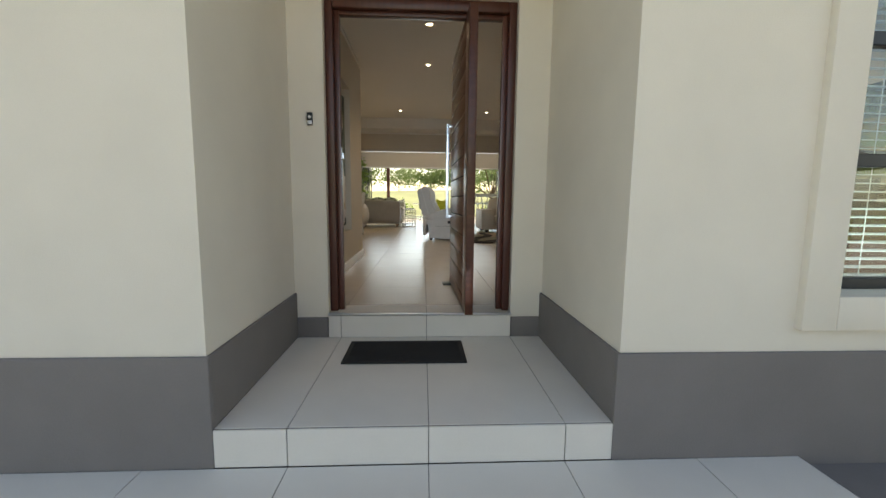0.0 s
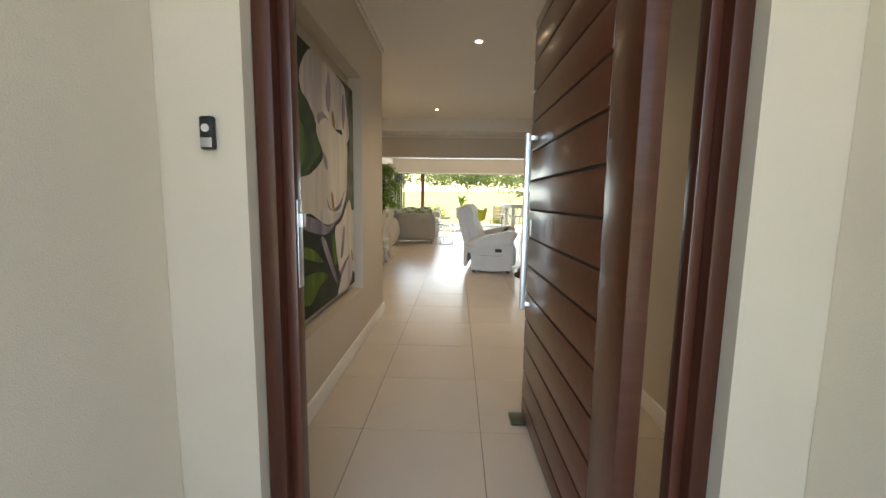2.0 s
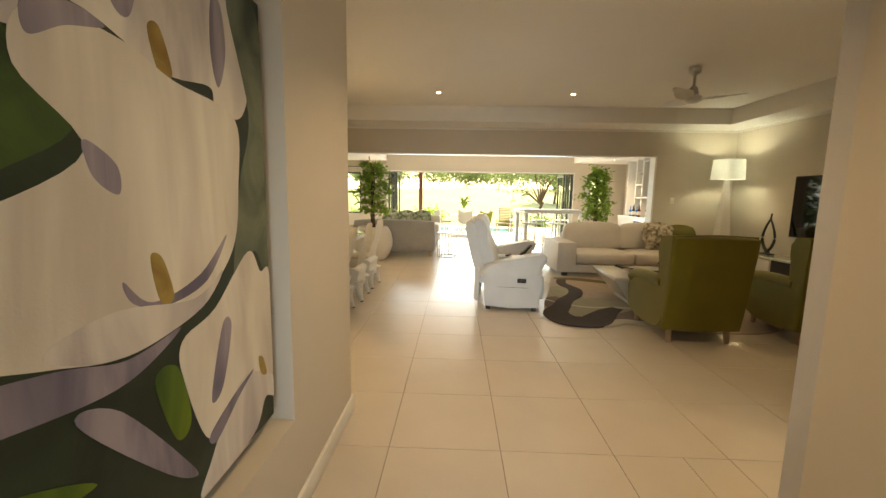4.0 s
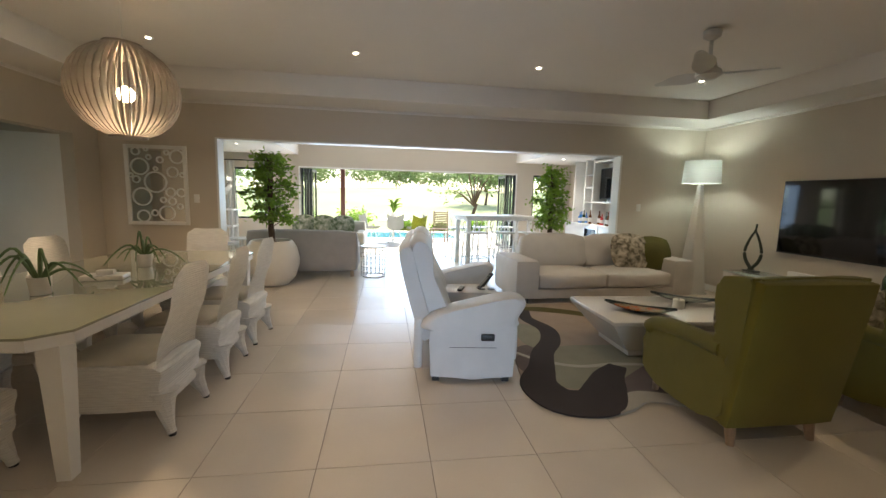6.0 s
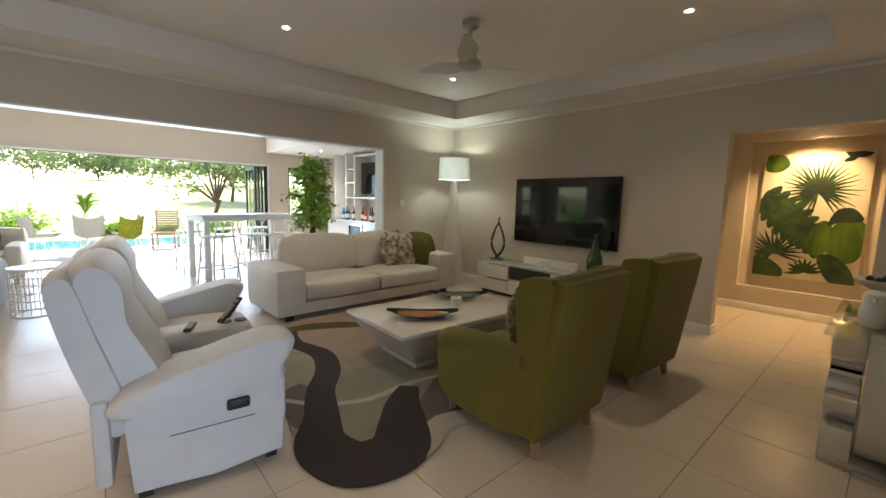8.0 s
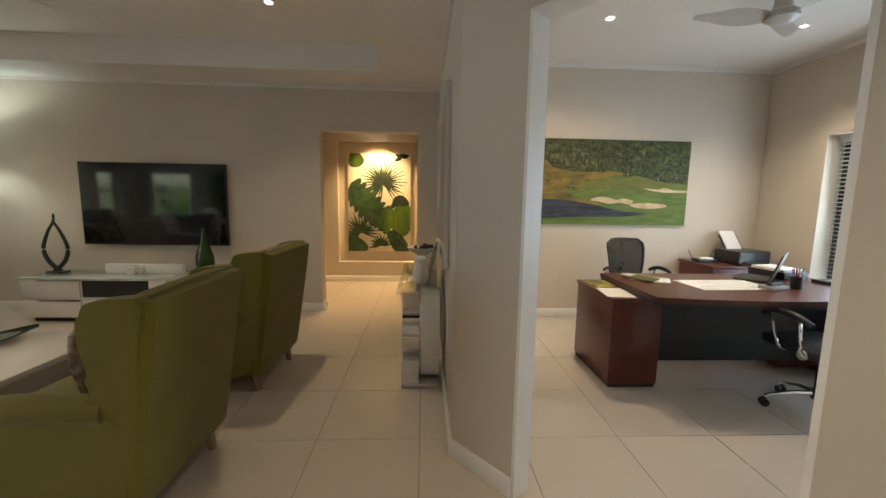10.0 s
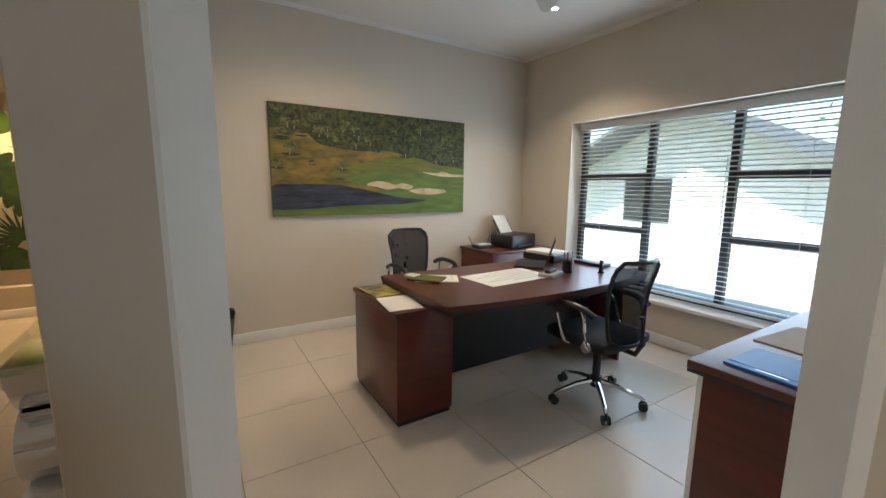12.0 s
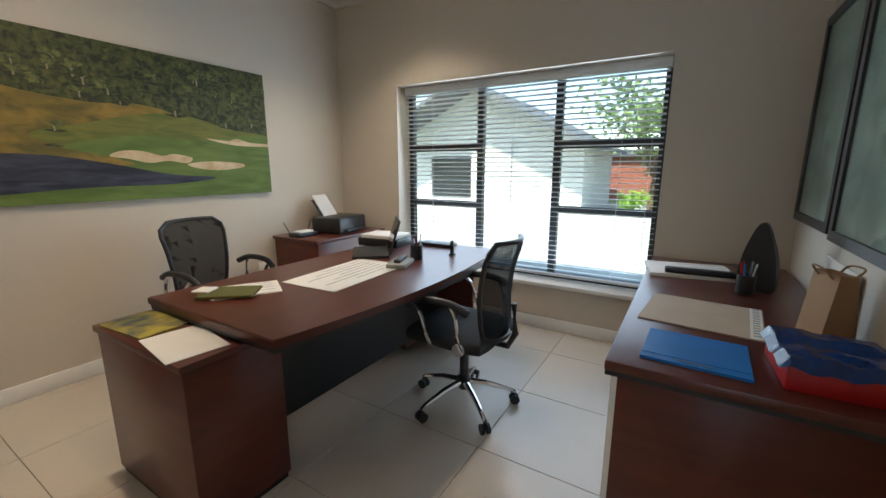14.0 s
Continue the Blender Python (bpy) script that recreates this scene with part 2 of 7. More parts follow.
def cyl(bm, p, q, r0, r1=None, n=12):
    p, q = Vector(p), Vector(q)
    d = q - p
    m = Matrix.Translation((p + q) / 2) @ d.to_track_quat('Z', 'Y').to_matrix().to_4x4()
    return bmesh.ops.create_cone(bm, cap_ends=True, segments=n, radius1=r0, radius2=r0 if r1 is None else r1, depth=d.length, matrix=m)["verts"]


def lathe(bm, prof, n=28, at=(0, 0, 0), sx=1.0, sy=1.0):
    rings = []
    for r, z in prof:
        rings.append([bm.verts.new((at[0] + sx * r * math.cos(2 * math.pi * k / n), at[1] + sy * r * math.sin(2 * math.pi * k / n), at[2] + z)) for k in range(n)])
    for a, b in zip(rings, rings[1:]):
        for k in range(n):
            bm.faces.new((a[k], a[(k + 1) % n], b[(k + 1) % n], b[k]))
    for ring, flip in ((rings[0], True), (rings[-1], False)):
        bm.faces.new(ring[::-1] if flip else ring)


def tube(bm, pts, r, n=8, closed=False, radii=None):
    pts = [Vector(p) for p in pts]
    rings = []
    for i, p in enumerate(pts):
        a = pts[i - 1] if (i or closed) else p
        b = pts[(i + 1) % len(pts)] if (i < len(pts) - 1 or closed) else p
        q = (b - a).to_track_quat('Z', 'Y')
        rr = radii[i] if radii else r
        rings.append([bm.verts.new(p + q @ Vector((rr * math.cos(2 * math.pi * k / n), rr * math.sin(2 * math.pi * k / n), 0))) for k in range(n)])
    pairs = list(zip(rings, rings[1:])) + ([(rings[-1], rings[0])] if closed else [])
    for a, b in pairs:
        for k in range(n):
            bm.faces.new((a[k], a[(k + 1) % n], b[(k + 1) % n], b[k]))
    if not closed:
        bm.faces.new(rings[0][::-1])
        bm.faces.new(rings[-1])


def curve_closed(pts, n=6):
    out = []
    c = len(pts)
    for i in range(c):
        p0, p1, p2, p3 = (Vector((*pts[(i + k - 1) % c], 0)) for k in range(4))
        for s in range(n):
            t = s / n
            v = 0.5 * ((2 * p1) + (p2 - p0) * t + (2 * p0 - 5 * p1 + 4 * p2 - p3) * t * t + (3 * p1 - p0 - 3 * p2 + p3) * t ** 3)
            out.append((v.x, v.y))
    return out


def curve_open(pts, n=6):
    out = []
    c = len(pts)
    for i in range(c - 1):
        p0, p1, p2, p3 = (Vector(pts[min(max(i + k - 1, 0), c - 1)]) for k in range(4))
        for s in range(n):
            t = s / n
            out.append(0.5 * ((2 * p1) + (p2 - p0) * t + (2 * p0 - 5 * p1 + 4 * p2 - p3) * t * t + (3 * p1 - p0 - 3 * p2 + p3) * t ** 3))
    out.append(Vector(pts[-1]))
    return out


def slab(bm, outline, put, low, high):
    """A flat plate with that outline; put(u, v, w) gives the place, w running from low to high."""
    a = [bm.verts.new(put(u, v, low)) for u, v in outline]
    b = [bm.verts.new(put(u, v, high)) for u, v in outline]
    n = len(outline)
    for k in range(n):
        bm.faces.new((a[k], a[(k + 1) % n], b[(k + 1) % n], b[k]))
    bm.faces.new(b)
    bm.faces.new(a[::-1])


def finish(bm, name):
    bmesh.ops.recalc_face_normals(bm, faces=bm.faces)
    for f in bm.faces:
        f.smooth = True
    for e in bm.edges:
        e.smooth = len(e.link_faces) == 2 and e.calc_face_angle(3) < 0.6
    me = bpy.data.meshes.new(name)
    bm.to_mesh(me)
    bm.free()
    return me


def part(name, bm, material, parent=None, label=""):
    me = finish(bm, name)
    me.materials.append(material)
    ob = new(name, me)
    if parent is not None:
        ob.parent = parent
    if label:
        ob["label"] = label
    return ob


def B(*boxes, bev=0.0, seg=2):
    bm = bmesh.new()
    for b in boxes:
        bx(bm, *b, bev=bev, seg=seg)
    return bm


def thing(name, x, y, z, rz, label, category, group="", kind=""):
    ob = new(name)
    ob.empty_display_size = 0.1
    ob.matrix_world = pose(x, y, z, 0, 0, rz)
    return tagged(ob, label, category, group, kind)


def struct(name, bm, material, label, category="wall"):
    return tagged(part(name, bm, material), label, category, kind="structure")


def wall_boxes(axis, a0, a1, c0, c1, z0, z1, holes=()):
    """Boxes of a wall along an axis with rectangular holes (from, to, bottom, top), in order."""
    out = []

    def add(p, q, lo, hi):
        if q - p > 1e-4 and hi - lo > 1e-4:
            out.append((p, c0, lo, q, c1, hi) if axis == "x" else (c0, p, lo, c1, q, hi))
    at = a0
    for h0, h1, lo, hi in holes:
        add(at, h0, z0, z1)
        add(h0, h1, z0, lo)
        add(h0, h1, hi, z1)
        at = h1
    add(at, a1, z0, z1)
    return out

# ---- the large structure ----
ZG = -0.34       # paving outside
ZP = -0.17       # porch
TOP = 3.12


def ground_height(x, y):
    if y < 19:
        return -0.40
    d = min(1.0, (y - 19) / 45.0)
    d = d * d * (3 - 2 * d)
    roll = 0.35 * math.sin(x * 0.07 + 1.0) + 0.25 * math.sin(y * 0.09 + x * 0.05)
    return -0.40 + 2.6 * d + roll * d + max(0.0, y - 64) * 0.012


gx = sorted({round(math.copysign(abs(k) ** 1.9 * 0.35, k), 3) for k in range(-40, 41)})
gy = sorted({-300, -150, -80, -40, -20, -10, 0, 10, 17, 19, *[19 + k * 2.5 for k in range(1, 34)], 120, 150, 200, 300, 420})
gv = [(x, y, ground_height(x, y)) for y in gy for x in gx]
nx = len(gx)
gf = [(j * nx + i, j * nx + i + 1, (j + 1) * nx + i + 1, (j + 1) * nx + i) for j in range(len(gy) - 1) for i in range(nx - 1)]
gm = bpy.data.meshes.new("ground")
gm.from_pydata(gv, [], gf)
for p in gm.polygons:
    p.use_smooth = True
gm.materials.append(M_GRASS)
ground = tagged(new("ground", gm), "sunlit green lawn rolling up to a golf course", "lawn", kind="structure")

struct("driveway", B((-14, -16, -0.44, 14, 1.0, -0.352)), M_PAVE, "grey paved driveway in front of the house", "driveway")
# Added slab: carries the dark plinth colour on below the path edge.
struct("low_plinth_fill", B((1.68, 1.0, -0.44, 6.0, 1.56, -0.385)), M_PLINTH, "added plinth-coloured slab standing in for the plinth running down", "bed")
struct("patio", B((-7, 16.35, -0.44, 9, 22.5, -0.05)), M_PATIO, "sunlit pale paved patio behind the house", "patio")

# front facade: outer skin with the window hole, porch sides, door wall
struct("wall_facade_left", B(*wall_boxes("x", -6.0, -0.92, 1.58, 1.80, -0.42, TOP)), M_EXT, "cream plastered outside wall beside the porch")
struct("wall_facade_right", B(*wall_boxes("x", 0.83, 6.0, 1.58, 1.70, -0.42, TOP, [(1.77, 4.24, 0.40, 2.10)])), M_EXT, "cream plastered outside wall with a window")
struct("wall_porch_left", B((-1.14, 1.80, -0.42, -0.92, 2.74, TOP)), M_EXT, "cream plastered side wall of the porch")
struct("wall_porch_right", B((0.83, 1.70, -0.42, 0.95, 2.74, TOP)), M_EXT, "cream plastered side wall of the porch")
struct("wall_front_door", B(*wall_boxes("x", -1.14, 0.95, 2.742, 2.83, -0.42, TOP, [(-0.69, 0.605, -0.42, 2.13)])), M_EXT, "cream plastered wall round the front door")
bm = bmesh.new()
for b in ((-6.0, 1.562, -0.42, -0.905, 1.582, 0.147), (0.812, 1.562, -0.42, 6.0, 1.582, 0.147), (-0.922, 1.582, -0.42, -0.905, 2.735, 0.147), (0.812, 1.582, -0.42, 0.832, 2.735, 0.147),
          (-0.905, 2.722, -0.2, -0.693, 2.744, -0.03), (0.608, 2.722, -0.2, 0.812, 2.744, -0.03)):
    bx(bm, *b, bev=0.003, seg=1)
struct("plinth_band", bm, M_PLINTH, "dark grey painted plinth band on the outside walls", "plinth")
struct("porch_slab", B((-0.905, 1.59, -0.42, 0.812, 2.73, ZP - 0.014)), M_GROUT, "raised porch slab under the tiles", "porch")
struct("door_step", B((-0.69, 2.73, -0.42, 0.605, 2.95, -0.014)), M_GROUT, "raised step at the front door", "step")
# Roof and porch ceiling lie out of view; assumed shapes that block the sky.
struct("roof", B((-6.6, 0.75, TOP + 0.004, 9.2, 17.3, TOP + 0.2)), M_ROOF, "assumed flat roof slab, out of view, its eaves shading the facade", "roof")
struct("porch_ceiling", B((-0.918, 1.585, 2.62, 0.828, 2.74, 2.7)), M_CEIL, "assumed white porch ceiling, out of view", "ceiling")

# window trim outside
wt = thing("window_trim", 0, 0, 0, 0, "raised cream plaster band round the front window", "trim", kind="structure")
for b in ((1.61, 1.545, 0.25, 1.77, 1.60, 2.28), (4.24, 1.545, 0.25, 4.40, 1.60, 2.28), (1.77, 1.545, 2.10, 4.24, 1.60, 2.28), (1.77, 1.545, 0.25, 4.24, 1.60, 0.40)):
    part("band", B(b, bev=0.006), M_EXT, wt)

# hall: left wall with a niche
struct("wall_hall_left", B(*wall_boxes("y", 2.83, 5.76, -1.0, -0.90, -0.1, TOP, [(3.64, 4.90, 0.44, 2.09)])), M_WALL, "beige hall wall with a picture niche")
struct("wall_hall_left_back", B((-1.14, 2.832, -0.1, -1.002, 5.758, TOP)), M_WALL, "beige back of the picture niche")
struct("wall_hall_right", B((0.955, 2.832, -0.1, 1.06, 4.80, TOP)), M_WALL, "beige wall between hall and study")
struct("wall_hall_front", B((-0.9, 2.832, 2.14, 0.954, 2.9, TOP), (-0.9, 2.832, -0.1, -0.72, 2.9, 2.14), (0.64, 2.832, -0.1, 0.954, 2.9, 2.14)), M_WALL, "beige inside of the front door wall")
struct("ceiling_hall", B((-1.14, 2.75, 2.60, 2.4, 5.9, 2.66)), M_CEIL, "white hall ceiling", "ceiling")

# slanted wall into the study: runs along (1,1) from (0.96,4.80) to (2.25,5.82)
DIAG = Matrix.Translation((0.96, 4.795, 0)) @ Matrix.Rotation(radians(38.5), 4, 'Z')
L_DIAG = 1.648
ob = struct("wall_slanted", B(*wall_boxes("x", -0.05, L_DIAG, -0.11, 0.0, -0.1, 2.66, [(0.238, 1.214, -0.1, 2.19)])), M_WALL, "beige slanted wall with the study doorway")
ob.matrix_world = DIAG
dj = struct("doorway_jamb", B((0.222, -0.113, 0, 0.240, 0.003, 2.19), (1.212, -0.113, 0, 1.230, 0.003, 2.19), (0.240, -0.113, 2.175, 1.212, 0.003, 2.192)), M_WHITE, "white painted lining of the study doorway", "trim")
dj.matrix_world = DIAG

# living room
struct("wall_living_south_east", B((2.245, 5.712, -0.1, 7.0, 5.82, TOP)), M_WALL, "beige wall between living room and study")
struct("wall_living_south_west", B((-4.4, 5.60, -0.1, -1.0, 5.758, TOP)), M_WALL, "beige dining room wall")
struct("wall_living_east", B(*wall_boxes("y", 5.82, 11.6, 5.08, 5.24, -0.1, TOP, [(6.07, 7.22, -0.1, 2.17)])), M_WALL, "beige living room wall with a passage opening")
struct("wall_living_north", B(*wall_boxes("x", -5.4, 6.2, 11.45, 11.66, -0.1, TOP, [(-2.63, 3.57, -0.1, 2.165)])), M_WALL, "beige wall with a very wide opening")
bm = B((-2.655, 11.446, 0, -2.625, 11.664, 2.166), (3.565, 11.446, 0, 3.595, 11.664, 2.166), (-2.655, 11.446, 2.160, 3.595, 11.664, 2.180))
struct("trim", bm, M_WHITE, "white edge round the wide opening", "trim")
struct("wall_living_west", B(*wall_boxes("y", 5.6, 11.45, -4.35, -4.15, -0.1, TOP, [(9.85, 11.0, -0.1, 2.1)])), M_WALL, "beige dining room wall with a doorway")
struct("wall_west_room", B((-6.2, 5.5, -0.1, -6.1, 12.0, TOP)), M_WALL, "plain wall beyond the dining doorway")
struct("ceiling_living_edge", B((-4.36, 5.5, 2.67, 5.1, 6.43, 2.80), (-4.36, 10.77, 2.67, 5.1, 11.46, 2.80), (4.49, 6.43, 2.67, 5.1, 10.77, 2.80), (-4.36, 6.43, 2.67, -3.5, 10.77, 2.80)), M_CEIL, "white lowered ceiling border", "ceiling")
struct("ceiling_living", B((-3.5, 6.43, 2.935, 4.49, 10.77, 3.0), (-3.52, 6.41, 2.80, -3.5, 10.79, 3.0), (4.49, 6.41, 2.80, 4.51, 10.79, 3.0), (-3.5, 6.41, 2.80, 4.49, 6.43, 3.0), (-3.5, 10.77, 2.80, 4.49, 10.79, 3.0)), M_CEIL, "white raised tray ceiling", "ceiling")
bm = B((-4.15, 11.43, 2.632, 5.08, 11.452, 2.668), (5.06, 5.82, 2.632, 5.082, 11.43, 2.668), (2.25, 5.818, 2.632, 5.06, 5.84, 2.668), (-4.152, 5.76, 2.632, -4.13, 11.43, 2.668), (-0.902, 2.9, 2.57, -0.88, 5.76, 2.602))
struct("cornice", bm, M_CEIL, "thin shadow line cornice under the ceiling", "trim")

# passage behind the living room
struct("wall_passage", B(*wall_boxes("y", 4.6, 9.2, 6.80, 6.92, -0.1, TOP, [(6.08, 7.38, 0.33, 2.28)])), M_WALL, "beige passage wall with a lit picture niche")
struct("wall_passage_back", B((6.922, 4.6, -0.1, 7.04, 9.2, TOP)), M_WALL, "beige back of the passage niche")
# Unseen wall, added to close the passage, which runs on further.
struct("wall_passage_closure", B((5.242, 9.1, -0.1, 6.8, 9.2, TOP)), M_WALL, "added plain wall closing off the passage out of view")
struct("ceiling_passage", B((5.242, 5.822, 2.55, 6.92, 9.1, 2.6)), M_CEIL, "white passage ceiling", "ceiling")

# study
struct("wall_study_south", B(*wall_boxes("x", 0.96, 4.99, 1.702, 1.96, -0.1, TOP, [(1.82, 4.12, 0.40, 2.10)])), M_WALL, "beige study wall with a wide window")
struct("wall_study_west", B((0.952, 1.962, -0.1, 1.06, 2.83, TOP)), M_WALL, "beige study wall")
struct("wall_study_east", B((4.87, 1.962, -0.1, 4.99, 5.71, TOP)), M_WALL, "beige study wall behind the golf picture")
struct("ceiling_study", B((0.95, 1.78, 2.935, 5.0, 5.72, 3.0)), M_CEIL, "white study ceiling", "ceiling")
struct("study_cornice", B((4.845, 1.96, 2.895, 4.872, 5.71, 2.937), (1.06, 1.958, 2.895, 4.845, 1.985, 2.937)), M_CEIL, "thin white cornice in the study", "trim")

# sun room beyond the wide opening
struct("wall_sunroom_north", B(*wall_boxes("x", -5.4, 6.2, 16.15, 16.38, -0.1, TOP, [(-4.1, -3.3, 0.75, 2.05), (-2.44, 3.34, -0.1, 2.09), (3.85, 4.35, 0.9, 2.1)])), M_WALL, "beige wall with wide folding doors")
struct("wall_sunroom_west", B(*wall_boxes("y", 11.662, 16.148, -5.2, -5.0, -0.1, TOP, [(14.3, 15.7, 0.55, 2.1)])), M_WALL, "beige sun room side wall")
struct("wall_sunroom_east", B((4.95, 11.662, -0.1, 5.1, 16.148, TOP)), M_WALL, "beige sun room side wall behind the bar")
struct("ceiling_sunroom", B((-5.0, 11.662, 2.9, 4.95, 16.148, 2.98)), M_CEIL, "white sun room ceiling", "ceiling")
struct("ceiling_sunroom_soffit_west", B((-5.0, 11.663, 2.41, -2.47, 16.147, 2.898)), M_CEIL, "white lowered soffit", "ceiling")
struct("ceiling_sunroom_soffit_east", B((3.33, 11.663, 2.41, 4.95, 16.147, 2.898)), M_CEIL, "white lowered soffit", "ceiling")
struct("door_surround", B((-2.475, 16.13, 0, -2.44, 16.39, 2.125), (3.34, 16.13, 0, 3.375, 16.39, 2.125), (-2.44, 16.13, 2.09, 3.34, 16.39, 2.125)), M_WHITE, "white surround of the folding doors", "trim")

# baseboards
bm = bmesh.new()
for b in ((-0.9, 2.9, 0, -0.882, 5.76, 0.10), (-1.0, 5.758, 0, -0.882, 5.776, 0.10), (0.937, 2.9, 0, 0.955, 4.79, 0.10), (2.25, 5.82, 0, 5.08, 5.838, 0.10), (5.062, 7.22, 0, 5.08, 11.45, 0.10), (5.062, 5.838, 0, 5.08, 6.07, 0.1),
          (5.062, 7.2, 0, 5.24, 7.22, 0.1), (3.597, 11.432, 0, 5.062, 11.45, 0.10), (-4.15, 11.432, 0, -2.657, 11.45, 0.10), (-4.15, 5.776, 0, -4.132, 9.85, 0.1), (6.782, 5.82, 0, 6.80, 9.1, 0.1),
          (4.852, 1.96, 0, 4.87, 5.71, 0.10), (1.06, 1.96, 0, 4.852, 1.978, 0.10), (2.30, 5.692, 0, 4.852, 5.71, 0.1), (1.06, 1.978, 0, 1.078, 4.5, 0.1)):
    bx(bm, *b, bev=0.006)
struct("baseboard", bm, M_WHITE, "white painted skirting board", "baseboard")
ob = struct("baseboard_slanted", B((1.23, 0.0, 0, L_DIAG + 0.01, 0.018, 0.1), (0.0, 0.0, 0, 0.222, 0.018, 0.1), bev=0.005), M_WHITE, "white painted skirting board", "baseboard")
ob.matrix_world = DIAG


# ---- windows and doors ----
def window_study():
    w = thing("window_1", 2.97, 1.77, 0.40, 0, "wide dark aluminium window with open white venetian blinds", "window", kind="structure")
    h = 1.70
    fr = bmesh.new()
    for b in ((-1.15, -0.06, 0, -1.10, 0, h), (1.10, -0.06, 0, 1.15, 0, h), (-1.10, -0.06, 0, 1.10, 0, 0.05), (-1.10, -0.06, h - 0.05, 1.10, 0, h),
              (-0.385, -0.06, 0.05, -0.325, 0, h - 0.05), (0.325, -0.06, 0.05, 0.385, 0, h - 0.05)):
        bx(fr, *b, bev=0.004, seg=1)
    for x0, x1 in ((-1.10, -0.385), (0.385, 1.10)):
        bx(fr, x0, -0.055, 0.57, x1, -0.005, 0.63, bev=0.004, seg=1)
        bx(fr, x0, -0.055, 1.10, x1, -0.005, 1.16, bev=0.004, seg=1)
    part("window_frame", fr, M_ALU, w, "charcoal aluminium frame")
    for x0, x1, z0, z1 in ((-1.1, -0.385, 0.05, 0.57), (-1.1, -0.385, 0.63, 1.1), (-1.1, -0.385, 1.16, 1.65), (-0.325, 0.325, 0.05, 1.65), (0.385, 1.1, 0.05, 0.57), (0.385, 1.1, 0.63, 1.1), (0.385, 1.1, 1.16, 1.65)):
        p = part("pane", B((x0, -0.034, z0, x1, -0.028, z1)), M_GLASS, w)
        p.visible_shadow = False
    part("window_sill", B((-1.145, 0.0, -0.03, 1.145, 0.22, 0.004), bev=0.006), M_WHITE, w, "white window sill")
    b = thing("venetian_blind", 2.97, 1.815, 0.40, 0, "white venetian blind lowered with open slats in the window", "blind")
    part("head_rail", B((-1.14, -0.03, 1.63, 1.14, 0.035, 1.70), bev=0.006), M_BLIND, b)
    part("bottom_rail", B((-1.13, -0.022, 0.035, 1.13, 0.022, 0.055), bev=0.004), M_BLIND, b)
    s = part("slat", B((-1.13, -0.023, -0.0013, 1.13, 0.023, 0.0013)), M_BLIND, b)
    s.matrix_basis = pose(0, 0, 0.09, 8, 0, 0)
    for k in range(1, 38):
        c = new("slat", s.data)
        c.parent = b
        c.matrix_basis = pose(0, 0, 0.09 + k * 0.0411, 8, 0, 0)
    for x in (-0.85, 0.0, 0.85):
        part("cord", B((x - 0.0015, -0.026, 0.05, x + 0.0015, -0.023, 1.65)), M_BLIND, b)
    part("cord_pull", B((-1.06, 0.026, 0.35, -1.057, 0.029, 1.64)), M_BLIND, b)


window_study()


def front_door():
    f = thing("door_frame", 0, 0, 0, 0, "dark red-brown timber frame of the front door", "door frame", kind="structure")
    for b in ((-0.688, 2.79, 0.0, -0.635, 2.90, 2.13), (0.55, 2.79, 0.0, 0.603, 2.90, 2.13), (-0.635, 2.79, 2.06, 0.55, 2.90, 2.13)):
        part("jamb", B(b, bev=0.006), M_FRAMEWOOD, f)
    for b in ((-0.635, 2.83, 0.0, -0.60, 2.88, 2.06), (0.515, 2.83, 0.0, 0.55, 2.88, 2.06), (-0.60, 2.83, 2.03, 0.515, 2.88, 2.06)):
        part("stop", B(b, bev=0.004), M_FRAMEWOOD, f)
    part("strike_plate", B((-0.600, 2.84, 0.90, -0.597, 2.875, 1.16), (-0.597, 2.843, 1.08, -0.585, 2.871, 1.12), bev=0.001), M_STEEL, f, "brushed steel strike plate")
    part("threshold_strip", B((-0.69, 2.716, -0.012, 0.605, 2.735, 0.004), bev=0.002), M_STEEL, f, "thin metal nosing strip")
    d = thing("front_door", 0.285, 2.87, 0.012, 91.5, "wide dark red-brown pivot door standing open, with horizontal grooves", "door")
    T = 0.028
    x0, x1, h = -0.24, 0.92, 2.035
    n = 13
    zs = [0.0] + [0.10 + k * (h - 0.16) / n for k in range(n + 1)] + [h]
    part("core", B((x0 + 0.002, -T + 0.006, 0.002, x1 - 0.002, T - 0.006, h - 0.002)), M_GROOVE, d, "dark groove bottoms")
    part("stile", B((x0, -T, 0, x0 + 0.17, T, h), bev=0.004), M_WOOD, d)
    for a, b in zip(zs, zs[1:]):
        part("plank", B((x0 + 0.172, -T, a + 0.005, x1, T, b - 0.005), bev=0.004), M_WOOD, d)
    bar = bmesh.new()
    bx(bar, 0.775, 0.058, 0.62, 0.805, 0.083, 1.47, bev=0.003)
    hd = part("pull_handle", bar, M_STEEL, d, "long square brushed steel pull handle")
    for z in (0.635, 1.44):
        part("bracket", B((0.777, T, z, 0.803, 0.059, z + 0.02), bev=0.002), M_STEEL, hd)
    part("lock_cylinder", B((0.84, T, 0.98, 0.87, T + 0.006, 1.06), bev=0.002), M_STEEL, d)
    part("floor_stop", B((0.80, -0.005, -0.010, 0.91, 0.10, 0.006), bev=0.003), M_BRONZE, d, "small brass floor bolt")


front_door()


